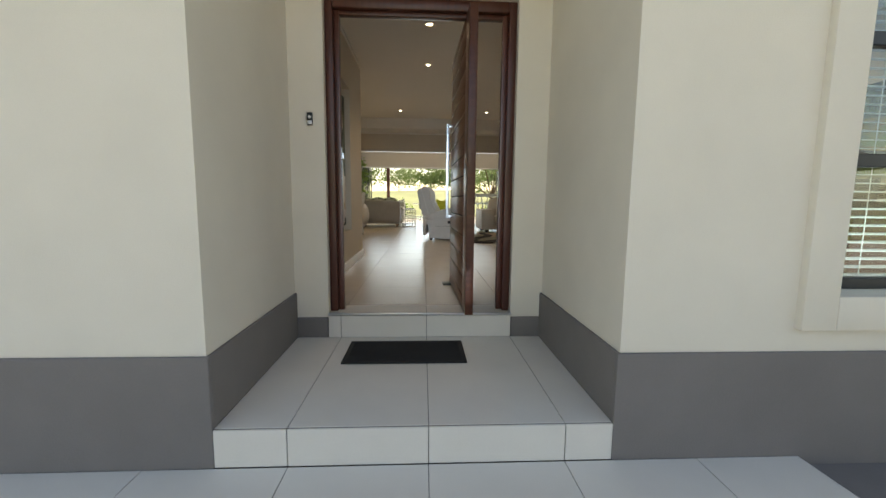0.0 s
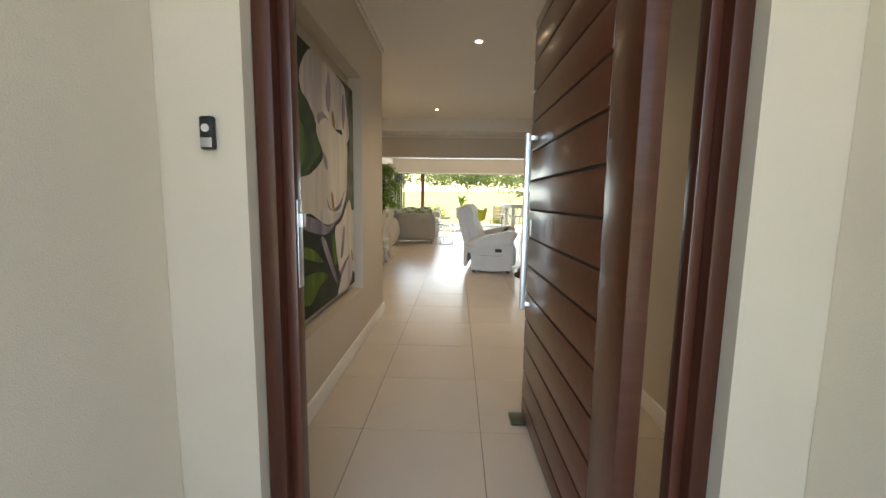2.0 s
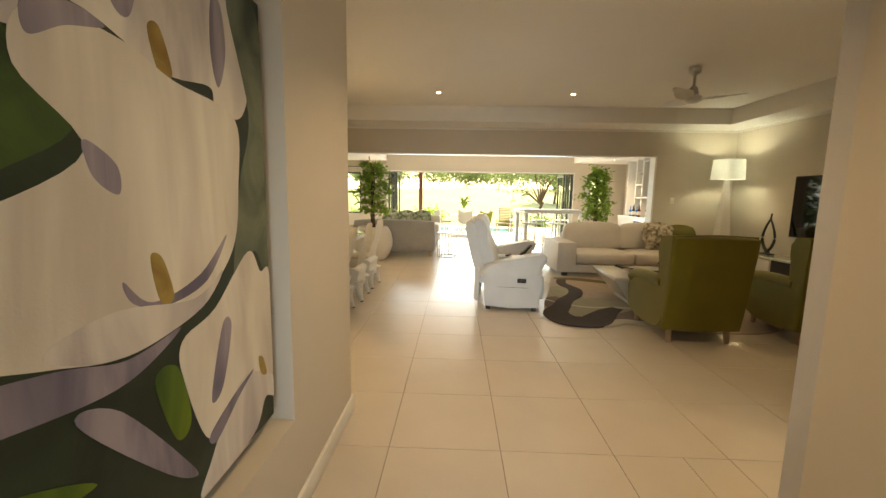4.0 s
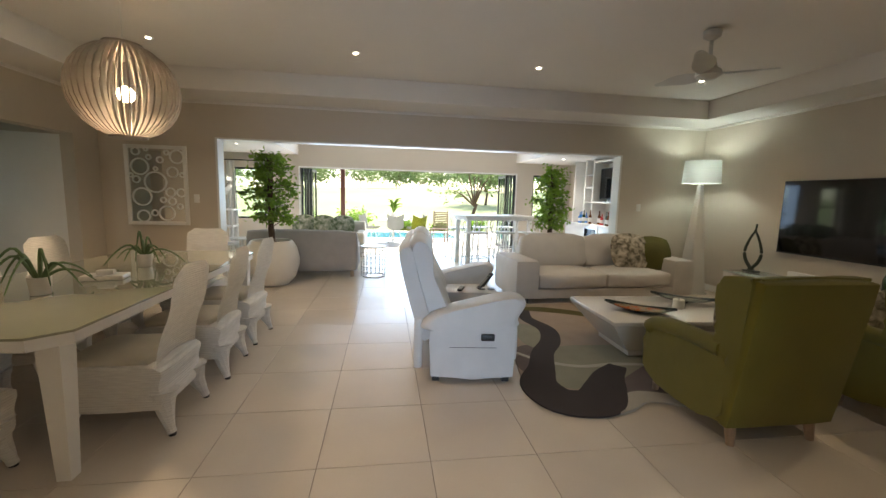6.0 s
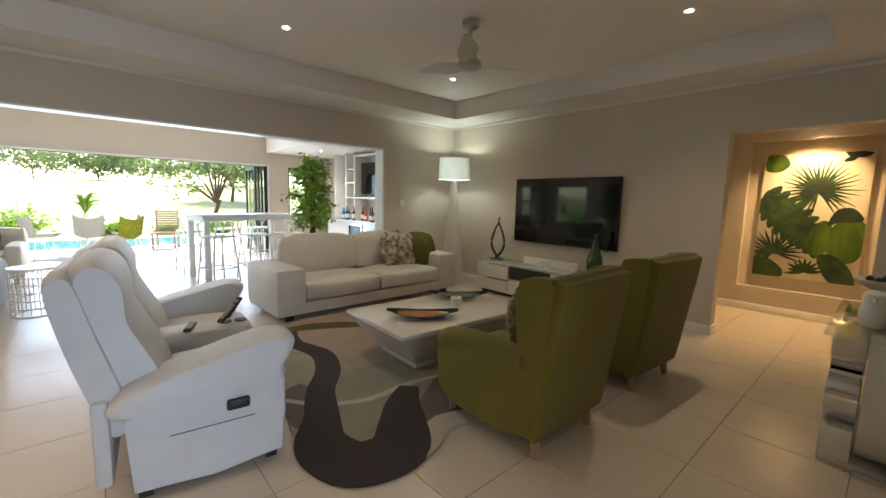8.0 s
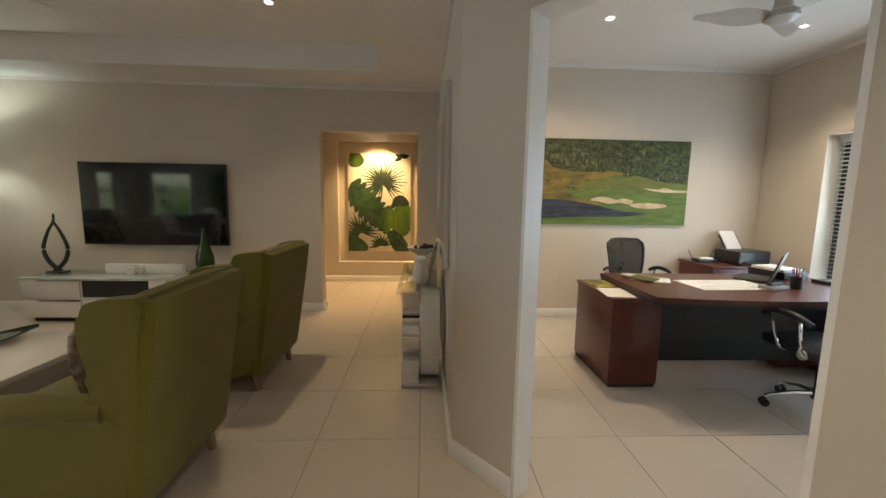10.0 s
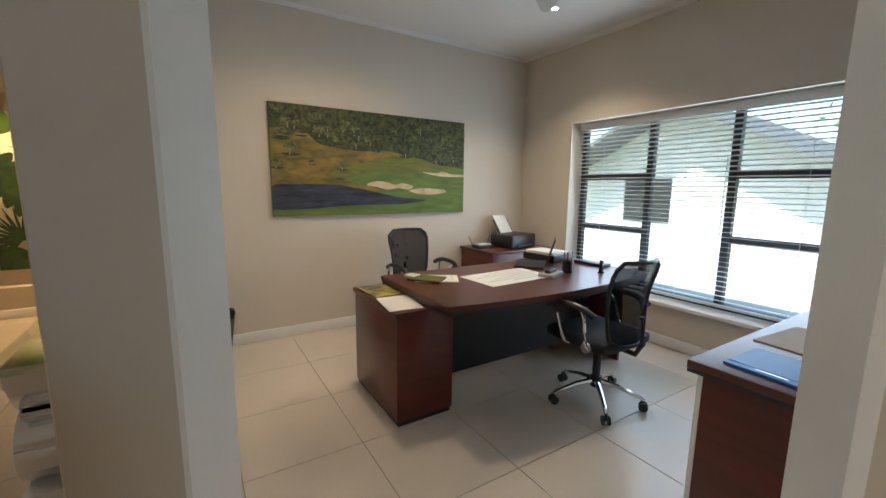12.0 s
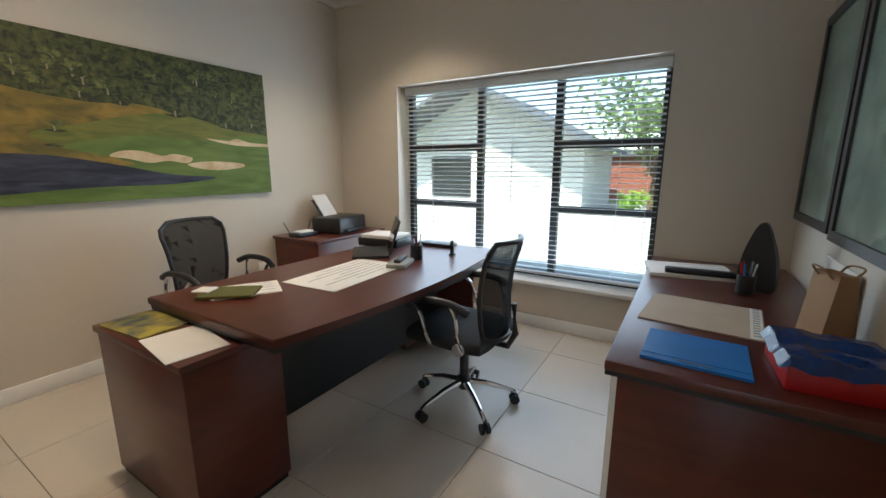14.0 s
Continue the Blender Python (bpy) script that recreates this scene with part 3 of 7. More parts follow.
def doorbell():
    d = thing("doorbell", -0.782, 2.742, 1.265, 0, "small black video doorbell with a round button on the wall", "doorbell")
    part("body", B((-0.018, -0.02, 0.02, 0.018, 0, 0.105), bev=0.006), M_BLACK, d)
    part("face", B((-0.015, -0.0215, 0.026, 0.015, -0.0195, 0.050), bev=0.001), M_STEEL, d, "silver lower face")
    bm = bmesh.new()
    cyl(bm, (0, -0.0235, 0.074), (0, -0.018, 0.074), 0.010, n=20)
    part("button", bm, M_WHITE, d, "white round button")


doorbell()


def switch(x, y, z, rz, label="white rocker switch plate on the wall"):
    s = thing("light_switch", x, y, z, rz, label, "switch", "wall switches")
    part("plate", B((-0.037, -0.009, -0.06, 0.037, 0, 0.06), bev=0.003), M_WHITE, s)
    part("rocker", B((-0.012, -0.0125, -0.02, 0.012, -0.009, 0.02), bev=0.002), M_WHITE, s)


switch(-0.9, 3.385, 1.28, 90)
switch(-2.93, 11.45, 1.31, 0)
switch(3.95, 11.45, 1.33, 0, "white thermostat plate on the wall")
switch(4.87, 3.02, 0.45, -90, "white socket plate with a plugged-in adapter")
switch(3.20, 5.71, 0.42, 180, "white wall socket near the skirting")


def folding_doors(x, side):
    d = thing("folding_door_stack", x, 16.26, 0, 0, "stack of folded charcoal glass door leaves at the opening", "folding door", "folding doors")
    for k in range(4):
        px = side * (0.05 + k * 0.075)
        lf = bmesh.new()
        for b in ((px - 0.02, -0.12, 0.02, px + 0.02, -0.06, 2.07), (px - 0.02, 0.56, 0.02, px + 0.02, 0.62, 2.07), (px - 0.02, -0.06, 0.02, px + 0.02, 0.56, 0.10), (px - 0.02, -0.06, 2.0, px + 0.02, 0.56, 2.07)):
            bx(lf, *b)
        leaf = part("leaf_frame", lf, M_ALU, d)
        p = part("pane", B((px - 0.003, -0.06, 0.10, px + 0.003, 0.56, 2.0)), M_GLASS, leaf)
        p.visible_shadow = False


folding_doors(-2.44, 1)
folding_doors(3.34, -1)
for n, x0, x1, z0, z1 in (("window_2", -4.1, -3.3, 0.75, 2.05), ("window_3", 3.85, 4.35, 0.9, 2.1)):
    w = thing(n, 0, 0, 0, 0, "dark aluminium sun room window", "window", kind="structure")
    part("window_frame", B((x0, 16.22, z0, x0 + 0.05, 16.28, z1), (x1 - 0.05, 16.22, z0, x1, 16.28, z1), (x0 + 0.05, 16.22, z0, x1 - 0.05, 16.28, z0 + 0.05), (x0 + 0.05, 16.22, z1 - 0.05, x1 - 0.05, 16.28, z1), (x0 + 0.05, 16.22, 1.4, x1 - 0.05, 16.28, 1.45)), M_ALU, w)
    for a, b in ((z0 + 0.05, 1.4), (1.45, z1 - 0.05)):
        p = part("pane", B((x0 + 0.05, 16.247, a, x1 - 0.05, 16.253, b)), M_GLASS, w)
        p.visible_shadow = False
w = thing("window_4", -5.1, 0, 0, 0, "dark aluminium side window looking onto green garden", "window", kind="structure")
part("window_frame", B((-0.03, 14.3, 0.55, 0.03, 14.35, 2.1), (-0.03, 15.65, 0.55, 0.03, 15.7, 2.1), (-0.03, 14.35, 0.55, 0.03, 15.65, 0.60), (-0.03, 14.35, 2.05, 0.03, 15.65, 2.1)), M_ALU, w)
part("pane", B((-0.003, 14.35, 0.60, 0.003, 15.65, 2.05)), M_GLASS, w).visible_shadow = False
wd = thing("door_1", -4.30, 11.0, 0.0, -165, "white inner door standing ajar in the dining doorway", "door", kind="structure")
part("leaf", B((0, -0.04, 0.01, 0.95, 0, 2.08), bev=0.004), M_WHITE, wd)
part("door_handle", B((0.85, -0.09, 1.0, 0.87, 0.05, 1.02), (0.76, -0.1, 1.0, 0.87, -0.085, 1.02), bev=0.003), M_STEEL, wd)


# ---- lamps that the place has ----
def downlight(x, y, z, energy=16, color=WARM, cone=120):
    d = thing("downlight", x, y, z, 0, "small round recessed ceiling downlight, switched on", "downlight", "ceiling downlights")
    bm = bmesh.new()
    lathe(bm, [(0.03, -0.001), (0.044, -0.001), (0.046, -0.006), (0.04, -0.010), (0.03, -0.006)], n=20)
    part("ring", bm, M_WHITE, d)
    bm = bmesh.new()
    cyl(bm, (0, 0, -0.0095), (0, 0, -0.0065), 0.02, n=16)
    part("lens", bm, M_SPOTGLOW, d, "glowing lens")
    lamp("downlight_beam", 'SPOT', look((x, y, z - 0.02), (x, y + 0.001, 0)), energy, color, cone=cone, radius=0.035)


# Last entry is unseen, added to brighten the dining side.
LIVING = [(-0.58, 9.85), (1.49, 9.88), (3.62, 9.92), (3.66, 7.24), (-2.62, 9.85), (-2.62, 7.24)]
for x, y in LIVING:
    downlight(x, y, 2.935, P_LIVING)
for y, k in ((4.3, 1.0), (5.54, 1.8)):
    downlight(0.03, y, 2.60, P_HALL * k)
downlight(6.55, 6.72, 2.55, P_NICHE, (1.0, 0.66, 0.32), 100)
downlight(3.70, 2.75, 2.935, P_STUDY, (1, 0.86, 0.68))
# Two unseen lights, added to warm the study floor and east wall.
downlight(3.70, 4.45, 2.935, P_STUDY, (1, 0.80, 0.58), 150)
downlight(2.30, 4.45, 2.935, P_STUDY, (1, 0.80, 0.58), 150)
for x, y in ((-3.3, 14.2), (4.0, 14.6), (4.0, 13.0)):
    downlight(x, y, 2.41, 18, (1, 0.95, 0.88))


def floor_lamp():
    l = thing("floor_lamp", 4.62, 10.92, 0, 0, "tall white floor lamp with tapered base and drum shade, lit", "floor lamp")
    bm = bmesh.new()
    vs = bx(bm, -0.15, -0.15, 0.02, 0.15, 0.15, 1.72)
    for v in vs:
        if v.co.z > 1:
            v.co.x *= 0.22
            v.co.y *= 0.22
    bmesh.ops.bevel(bm, geom=list(bm.edges), offset=0.01, segments=2, affect='EDGES')
    part("column", bm, M_LACQ, l, "white tapered square column")
    part("base", B((-0.17, -0.17, 0, 0.17, 0.17, 0.022), bev=0.004), M_LACQ, l)
    bm = bmesh.new()
    n = 40
    for r in (0.265, 0.261):
        lathe_ring = [[bm.verts.new(((r - 0.02 * k) * math.cos(2 * math.pi * i / n), (r - 0.02 * k) * math.sin(2 * math.pi * i / n), 1.735 + 0.345 * k)) for i in range(n)] for k in (0, 1)]
        for i in range(n):
            bm.faces.new((lathe_ring[0][i], lathe_ring[0][(i + 1) % n], lathe_ring[1][(i + 1) % n], lathe_ring[1][i]))
    part("shade", bm, M_SHADE, l, "white linen drum shade")
    bm = bmesh.new()
    bmesh.ops.create_uvsphere(bm, u_segments=14, v_segments=8, radius=0.035, matrix=Matrix.Translation((0, 0, 1.86)))
    part("bulb", bm, M_BULBCOOL, l)
    lamp("floor_lamp_glow", 'POINT', pose(4.62, 10.92, 1.95), P_LAMP, (0.84, 1.0, 0.95), radius=0.05)


M_BULBCOOL = mat("cool_bulb", (0.85, 1.0, 0.96), 0.5, bump=0, emit=8.0)
floor_lamp()


def pendant_lamp():
    p = thing("pendant_lamp", -2.13, 8.55, 0, 0, "large round slatted pendant lamp with a glowing bulb over the table", "pendant lamp")
    zc, R, H = 2.12, 0.345, 0.34
    slat = None
    for k in range(44):
        a = 2 * math.pi * k / 44
        if slat:
            c = new("slat", slat.data)
            c.parent = p
            c.matrix_basis = Matrix.Rotation(a, 4, 'Z')
            continue
        bm = bmesh.new()
        pts = []
        for s in range(11):
            th = math.pi * (0.10 + 0.80 * s / 10)
            pts.append((R * math.sin(th), H * math.cos(th)))
        t = 0.005
        q = Matrix.Rotation(a, 4, 'Z')
        rows = [[bm.verts.new(q @ Vector((r + dr, dt, zc + z))) for dr, dt in ((0, -t), (0, t), (-0.055, t), (-0.055, -t))] for r, z in pts]
        for u, v in zip(rows, rows[1:]):
            for i in range(4):
                bm.faces.new((u[i], u[(i + 1) % 4], v[(i + 1) % 4], v[i]))
        slat = part("slat", bm, M_PENDANT, p)
    for z, r in ((zc + 0.325, 0.12), (zc - 0.325, 0.12)):
        bm = bmesh.new()
        cyl(bm, (0, 0, z - 0.006), (0, 0, z + 0.006), r, n=24)
        part("end_disc", bm, M_PENDANT, p)
    bm = bmesh.new()
    cyl(bm, (0, 0, zc + 0.35), (0, 0, 2.92), 0.004, n=6)
    part("cable", bm, M_WHITE, p)
    bm = bmesh.new()
    lathe(bm, [(0.06, 2.905), (0.06, 2.925), (0.02, 2.934)], n=20)
    part("ceiling_rose", bm, M_STEEL, p)
    bm = bmesh.new()
    bmesh.ops.create_uvsphere(bm, u_segments=16, v_segments=10, radius=0.055, matrix=Matrix.Translation((0, 0, zc - 0.02)))
    part("bulb", bm, M_BULB, p, "glowing globe bulb")
    lamp("pendant_glow", 'SPOT', look((-2.13, 8.55, zc - 0.11), (-2.13, 8.551, 0)), P_PENDANT, (1, 0.74, 0.48), radius=0.05, cone=168)


M_PENDANT = mat("bleached_ply", (0.36, 0.32, 0.28), 0.6, vary=0.1, bump=0.05)
pendant_lamp()


def ceiling_fan(x, y, zt, zb, turn, label):
    f = thing("ceiling_fan", x, y, 0, turn, label, "ceiling fan", "ceiling fans")
    bm = bmesh.new()
    lathe(bm, [(0.075, zt - 0.01), (0.07, zt - 0.06), (0.03, zt - 0.085), (0.022, zt - 0.09)], n=24)
    part("canopy", bm, M_FAN, f)
    bm = bmesh.new()
    lathe(bm, [(0.016, zt - 0.085), (0.016, zb + 0.16), (0.05, zb + 0.12), (0.06, zb + 0.05), (0.10, zb + 0.02), (0.105, zb - 0.02), (0.06, zb - 0.05), (0.01, zb - 0.055)], n=24)
    part("motor", bm, M_FAN, f)
    for k in range(3):
        bm = bmesh.new()
        rows = []
        for s in range(9):
            u = s / 8
            r = 0.08 + 0.48 * u
            w = (0.045 + 0.045 * math.sin(math.pi * min(1, u * 1.25))) * (1.0 if u < 0.9 else 0.6)
            tilt = radians(24 - 14 * u)
            c, sn = math.cos(tilt), math.sin(tilt)
            rows.append([bm.verts.new((r, yy * c - zz * sn, zb + 0.0 + yy * sn + zz * c + 0.03 * u)) for yy, zz in ((-w, 0), (0, 0.007), (w, 0), (0, -0.007))])
        for a, b in zip(rows, rows[1:]):
            for i in range(4):
                bm.faces.new((a[i], a[(i + 1) % 4], b[(i + 1) % 4], b[i]))
        bm.faces.new(rows[-1])
        bm.faces.new(rows[0][::-1])
        bl = part("blade", bm, M_FAN, f)
        bl.matrix_basis = pose(0, 0, 0, 0, 0, 120 * k)


ceiling_fan(2.58, 8.58, 2.935, 2.57, -18, "white three-blade ceiling fan hanging from the tray ceiling")
ceiling_fan(3.07, 3.50, 2.935, 2.72, -45, "white ceiling fan close under the study ceiling")


# ---- pictures ----
def picture(name, x, y, z, rz, w, h, t, ground_mat, label, category="painting"):
    p = thing(name, x, y, z, rz, label, category)
    part("canvas", B((0, -t, 0, w, 0, h), bev=0.003), ground_mat, p)
    p["_w"], p["_h"], p["_t"] = w, h, t
    return p


def daub(p, name, pts, material, layer, n=6):
    w, h, t = p["_w"], p["_h"], p["_t"]
    bm = bmesh.new()
    slab(bm, [(min(max(u, 0.0), 1.0), min(max(v, 0.0), 1.0)) for u, v in curve_closed(pts, n)], lambda u, v, q: (u * w, -t - q, v * h), 0.0002, 0.0004 + 0.0003 * layer)
    bmesh.ops.remove_doubles(bm, verts=bm.verts, dist=1e-5)
    part(name, bm, material, p)


def soft(name, c1, c2, scale=4.0, rough=0.7, stretch=(1, 1, 1), ang=0.0):
    """Brushed paint between two colours."""
    m = mat(name, c1, rough, vary=0.0, bump=0.15, fine=150)
    nt = m.node_tree
    tc = nt.nodes.new("ShaderNodeTexCoord")
    mp = nt.nodes.new("ShaderNodeMapping")
    mp.inputs["Scale"].default_value = stretch
    mp.inputs["Rotation"].default_value = (0, radians(ang), 0)
    nz = nt.nodes.new("ShaderNodeTexNoise")
    nz.inputs["Scale"].default_value = scale
    nz.inputs["Detail"].default_value = 6
    nz.inputs["Distortion"].default_value = 0.6
    rp = nt.nodes.new("ShaderNodeValToRGB")
    rp.color_ramp.elements[0].position, rp.color_ramp.elements[1].position = 0.36, 0.66
    rp.color_ramp.elements[0].color = (*c1, 1)
    rp.color_ramp.elements[1].color = (*c2, 1)
    nt.links.new(tc.outputs["Object"], mp.inputs[0])
    nt.links.new(mp.outputs[0], nz.inputs["Vector"])
    nt.links.new(nz.outputs["Fac"], rp.inputs[0])
    nt.links.new(rp.outputs[0], nt.nodes["Principled BSDF"].inputs["Base Color"])
    return m


P_DARK = soft("paint_dark_green", (0.008, 0.018, 0.01), (0.025, 0.045, 0.025), 4)
P_LEAF = soft("paint_leaf_green", (0.03, 0.08, 0.008), (0.12, 0.2, 0.01), 6, ang=30, stretch=(1, 1, 0.3))
P_PETAL = soft("paint_petal", (0.42, 0.38, 0.40), (0.72, 0.68, 0.63), 3, stretch=(2, 1, 0.5), ang=20)
P_PETAL2 = soft("paint_petal_cream", (0.55, 0.50, 0.45), (0.76, 0.72, 0.64), 3, stretch=(2, 1, 0.4), ang=-15)
P_LILAC = soft("paint_petal_shadow", (0.12, 0.11, 0.17), (0.34, 0.30, 0.36), 4, stretch=(2, 1, 0.4))
P_STEM = soft("paint_spadix", (0.22, 0.13, 0.03), (0.38, 0.27, 0.08), 9)
P_GREY = soft("paint_grey_green", (0.05, 0.07, 0.05), (0.16, 0.19, 0.14), 5)

lily = picture("lily_painting", -0.999, 3.72, 0.50, 90, 1.12, 1.48, 0.045, P_DARK, "tall painting of white calla lilies in the hall niche")
P_DARKLEAF = soft("paint_mid_green", (0.012, 0.035, 0.01), (0.04, 0.09, 0.015), 7)
daub(lily, "petal", [(0.228, 1), (0.073, 0.893), (0.094, 0.816), (0.228, 0.771), (0.275, 0.74), (0.371, 0.796), (0.571, 0.757), (0.727, 0.767), (0.753, 0.734), (0.86, 0.727), (0.913, 0.794), (0.887, 0.9), (0.78, 0.981), (0.47, 1)], P_PETAL, 1)
daub(lily, "petal_fold", [(0.458, 0.935), (0.483, 0.973), (0.521, 0.907), (0.495, 0.821), (0.458, 0.816), (0.433, 0.867)], P_LILAC, 2)
daub(lily, "petal_fold", [(0.753, 0.929), (0.793, 0.928), (0.806, 0.845), (0.767, 0.773), (0.74, 0.834)], P_LILAC, 2)
daub(lily, "spadix", [(0.533, 0.814), (0.566, 0.824), (0.597, 0.76), (0.559, 0.751)], P_STEM, 3)
daub(lily, "leaf", [(0.0, 0.798), (0.116, 0.812), (0.228, 0.763), (0.359, 0.657), (0.228, 0.584), (0.094, 0.526), (0.0, 0.521)], P_DARKLEAF, 2)
daub(lily, "leaf_light", [(0.0, 0.705), (0.073, 0.713), (0.126, 0.656), (0.105, 0.594), (0.034, 0.539), (0.0, 0.538)], P_LEAF, 3)
daub(lily, "leaf", [(0.82, 0.958), (1.0, 0.936), (1.0, 0.383), (0.913, 0.44), (0.793, 0.369), (0.846, 0.589), (0.913, 0.744)], P_GREY, 2)
daub(lily, "petal", [(0.31, 0.773), (0.47, 0.777), (0.597, 0.751), (0.833, 0.724), (0.838, 0.589), (0.793, 0.454), (0.623, 0.364), (0.42, 0.339), (0.275, 0.366), (0.16, 0.391), (0.0, 0.396), (0.0, 0.506), (0.182, 0.541), (0.371, 0.62), (0.275, 0.703)], P_PETAL2, 4)
daub(lily, "petal_fold", [(0.299, 0.775), (0.371, 0.794), (0.433, 0.784), (0.359, 0.764), (0.299, 0.738)], P_LILAC, 5)
daub(lily, "petal_fold", [(0.371, 0.635), (0.433, 0.607), (0.433, 0.567), (0.383, 0.589)], P_LILAC, 5)
daub(lily, "petal_shadow", [(0.425, 0.445), (0.495, 0.402), (0.649, 0.424), (0.767, 0.488), (0.675, 0.409), (0.533, 0.389), (0.445, 0.409)], P_LILAC, 5)
daub(lily, "petal_lip", [(0.275, 0.388), (0.408, 0.407), (0.623, 0.383), (0.74, 0.419), (0.649, 0.362), (0.445, 0.337), (0.31, 0.36)], P_PETAL, 6)
daub(lily, "spadix", [(0.495, 0.473), (0.528, 0.466), (0.554, 0.399), (0.513, 0.401)], P_STEM, 7)
daub(lily, "throat", [(0.0, 0.394), (0.275, 0.362), (0.42, 0.332), (0.571, 0.343), (0.42, 0.3), (0.228, 0.312), (0.0, 0.353)], P_LILAC, 3)
daub(lily, "stem", [(0.31, 0.281), (0.396, 0.264), (0.571, 0.089), (0.584, 0.057), (0.495, 0.113)], P_LILAC, 4)
daub(lily, "leaf_light", [(0.483, 0.277), (0.551, 0.278), (0.584, 0.172), (0.533, 0.155)], P_LEAF, 3)
daub(lily, "petal", [(0.873, 0.442), (0.94, 0.388), (1.0, 0.372), (1.0, 0.117), (0.887, 0.152), (0.78, 0.135), (0.649, 0.099), (0.571, 0.241), (0.571, 0.317), (0.701, 0.349)], P_PETAL2, 5)
daub(lily, "petal_fold", [(0.727, 0.31), (0.767, 0.297), (0.714, 0.184), (0.662, 0.176)], P_LILAC, 6)
daub(lily, "petal", [(0.846, 0.165), (1.0, 0.106), (1.0, 0.053), (0.94, 0.069), (0.86, 0.01), (0.61, 0), (0.649, 0.055), (0.753, 0.14)], P_PETAL, 7)
daub(lily, "petal_edge", [(0.649, 0.108), (0.767, 0.147), (0.873, 0.165), (0.78, 0.13), (0.675, 0.084)], P_LILAC, 8)
daub(lily, "spadix", [(0.908, 0.183), (0.935, 0.173), (0.954, 0.128), (0.919, 0.14)], P_STEM, 9)
daub(lily, "leaf_light", [(0.0, 0.276), (0.182, 0.253), (0.335, 0.188), (0.182, 0.207), (0.0, 0.25)], P_LEAF, 5)
daub(lily, "leaf_light", [(0.0, 0.154), (0.251, 0.157), (0.42, 0.116), (0.275, 0.095), (0.137, 0.045), (0.0, 0.083)], P_LEAF, 5)

P_TREES = soft("paint_forest", (0.012, 0.020, 0.008), (0.085, 0.095, 0.026), 26)
P_TREES2 = soft("paint_forest_light", (0.035, 0.05, 0.016), (0.15, 0.16, 0.05), 40)
P_SHADOW = soft("paint_tree_shadow", (0.016, 0.022, 0.009), (0.045, 0.05, 0.018), 30)
P_GOLD = soft("paint_golden_grass", (0.10, 0.085, 0.018), (0.26, 0.165, 0.03), 9, stretch=(0.7, 1, 1.6))
P_FAIR = soft("paint_fairway", (0.075, 0.125, 0.02), (0.13, 0.185, 0.04), 6, stretch=(0.6, 1, 3))
P_MEADOW = soft("paint_meadow", (0.09, 0.115, 0.02), (0.17, 0.16, 0.03), 9, stretch=(0.6, 1, 3))
P_SAND = soft("paint_sand", (0.46, 0.32, 0.18), (0.62, 0.48, 0.32), 9)
P_POND = soft("paint_pond", (0.010, 0.013, 0.026), (0.045, 0.05, 0.075), 8, stretch=(0.5, 1, 3))
P_TRUNK = soft("paint_tree_trunk", (0.16, 0.14, 0.09), (0.26, 0.23, 0.15), 20)
golf = picture("golf_painting", 4.869, 4.91, 1.13, -90, 2.03, 0.98, 0.03, P_TREES, "long painting of a golf course with bunkers, pond and forest")
daub(golf, "golden_grass", [(0.0, 0.76), (0.07, 0.72), (0.14, 0.77), (0.22, 0.66), (0.40, 0.62), (0.52, 0.64), (0.63, 0.60), (0.66, 0.50), (0.40, 0.40), (0.0, 0.28)], P_GOLD, 1)
daub(golf, "meadow", [(0.26, 0.42), (0.40, 0.50), (0.50, 0.56), (0.62, 0.60), (0.72, 0.58), (0.84, 0.52), (1.0, 0.48), (1.0, 0.30), (0.5, 0.30), (0.3, 0.36)], P_MEADOW, 2)
daub(golf, "fairway", [(0.34, 0.36), (0.55, 0.44), (0.72, 0.42), (1.0, 0.47), (1.0, 0.0), (0.0, 0.0), (0.0, 0.06), (0.2, 0.1), (0.3, 0.25)], P_FAIR, 3)
daub(golf, "far_bank", [(0.0, 0.40), (0.12, 0.37), (0.30, 0.34), (0.50, 0.24), (0.30, 0.24), (0.0, 0.26)], P_GOLD, 4)
daub(golf, "pond", [(0.0, 0.27), (0.10, 0.29), (0.28, 0.29), (0.46, 0.23), (0.60, 0.17), (0.76, 0.14), (0.62, 0.10), (0.36, 0.09), (0.12, 0.06), (0.0, 0.08)], P_POND, 5)
daub(golf, "bunker", [(0.43, 0.29), (0.46, 0.325), (0.52, 0.33), (0.58, 0.30), (0.62, 0.315), (0.68, 0.29), (0.66, 0.25), (0.60, 0.265), (0.54, 0.25), (0.48, 0.275)], P_SAND, 6)
daub(golf, "bunker", [(0.66, 0.24), (0.74, 0.265), (0.86, 0.255), (0.88, 0.225), (0.80, 0.20), (0.72, 0.205)], P_SAND, 6)
daub(golf, "bunker", [(0.74, 0.44), (0.82, 0.43), (0.86, 0.45), (0.92, 0.425), (1.0, 0.42), (1.0, 0.40), (0.88, 0.395), (0.80, 0.41)], P_SAND, 6)
rg = random.Random(4)


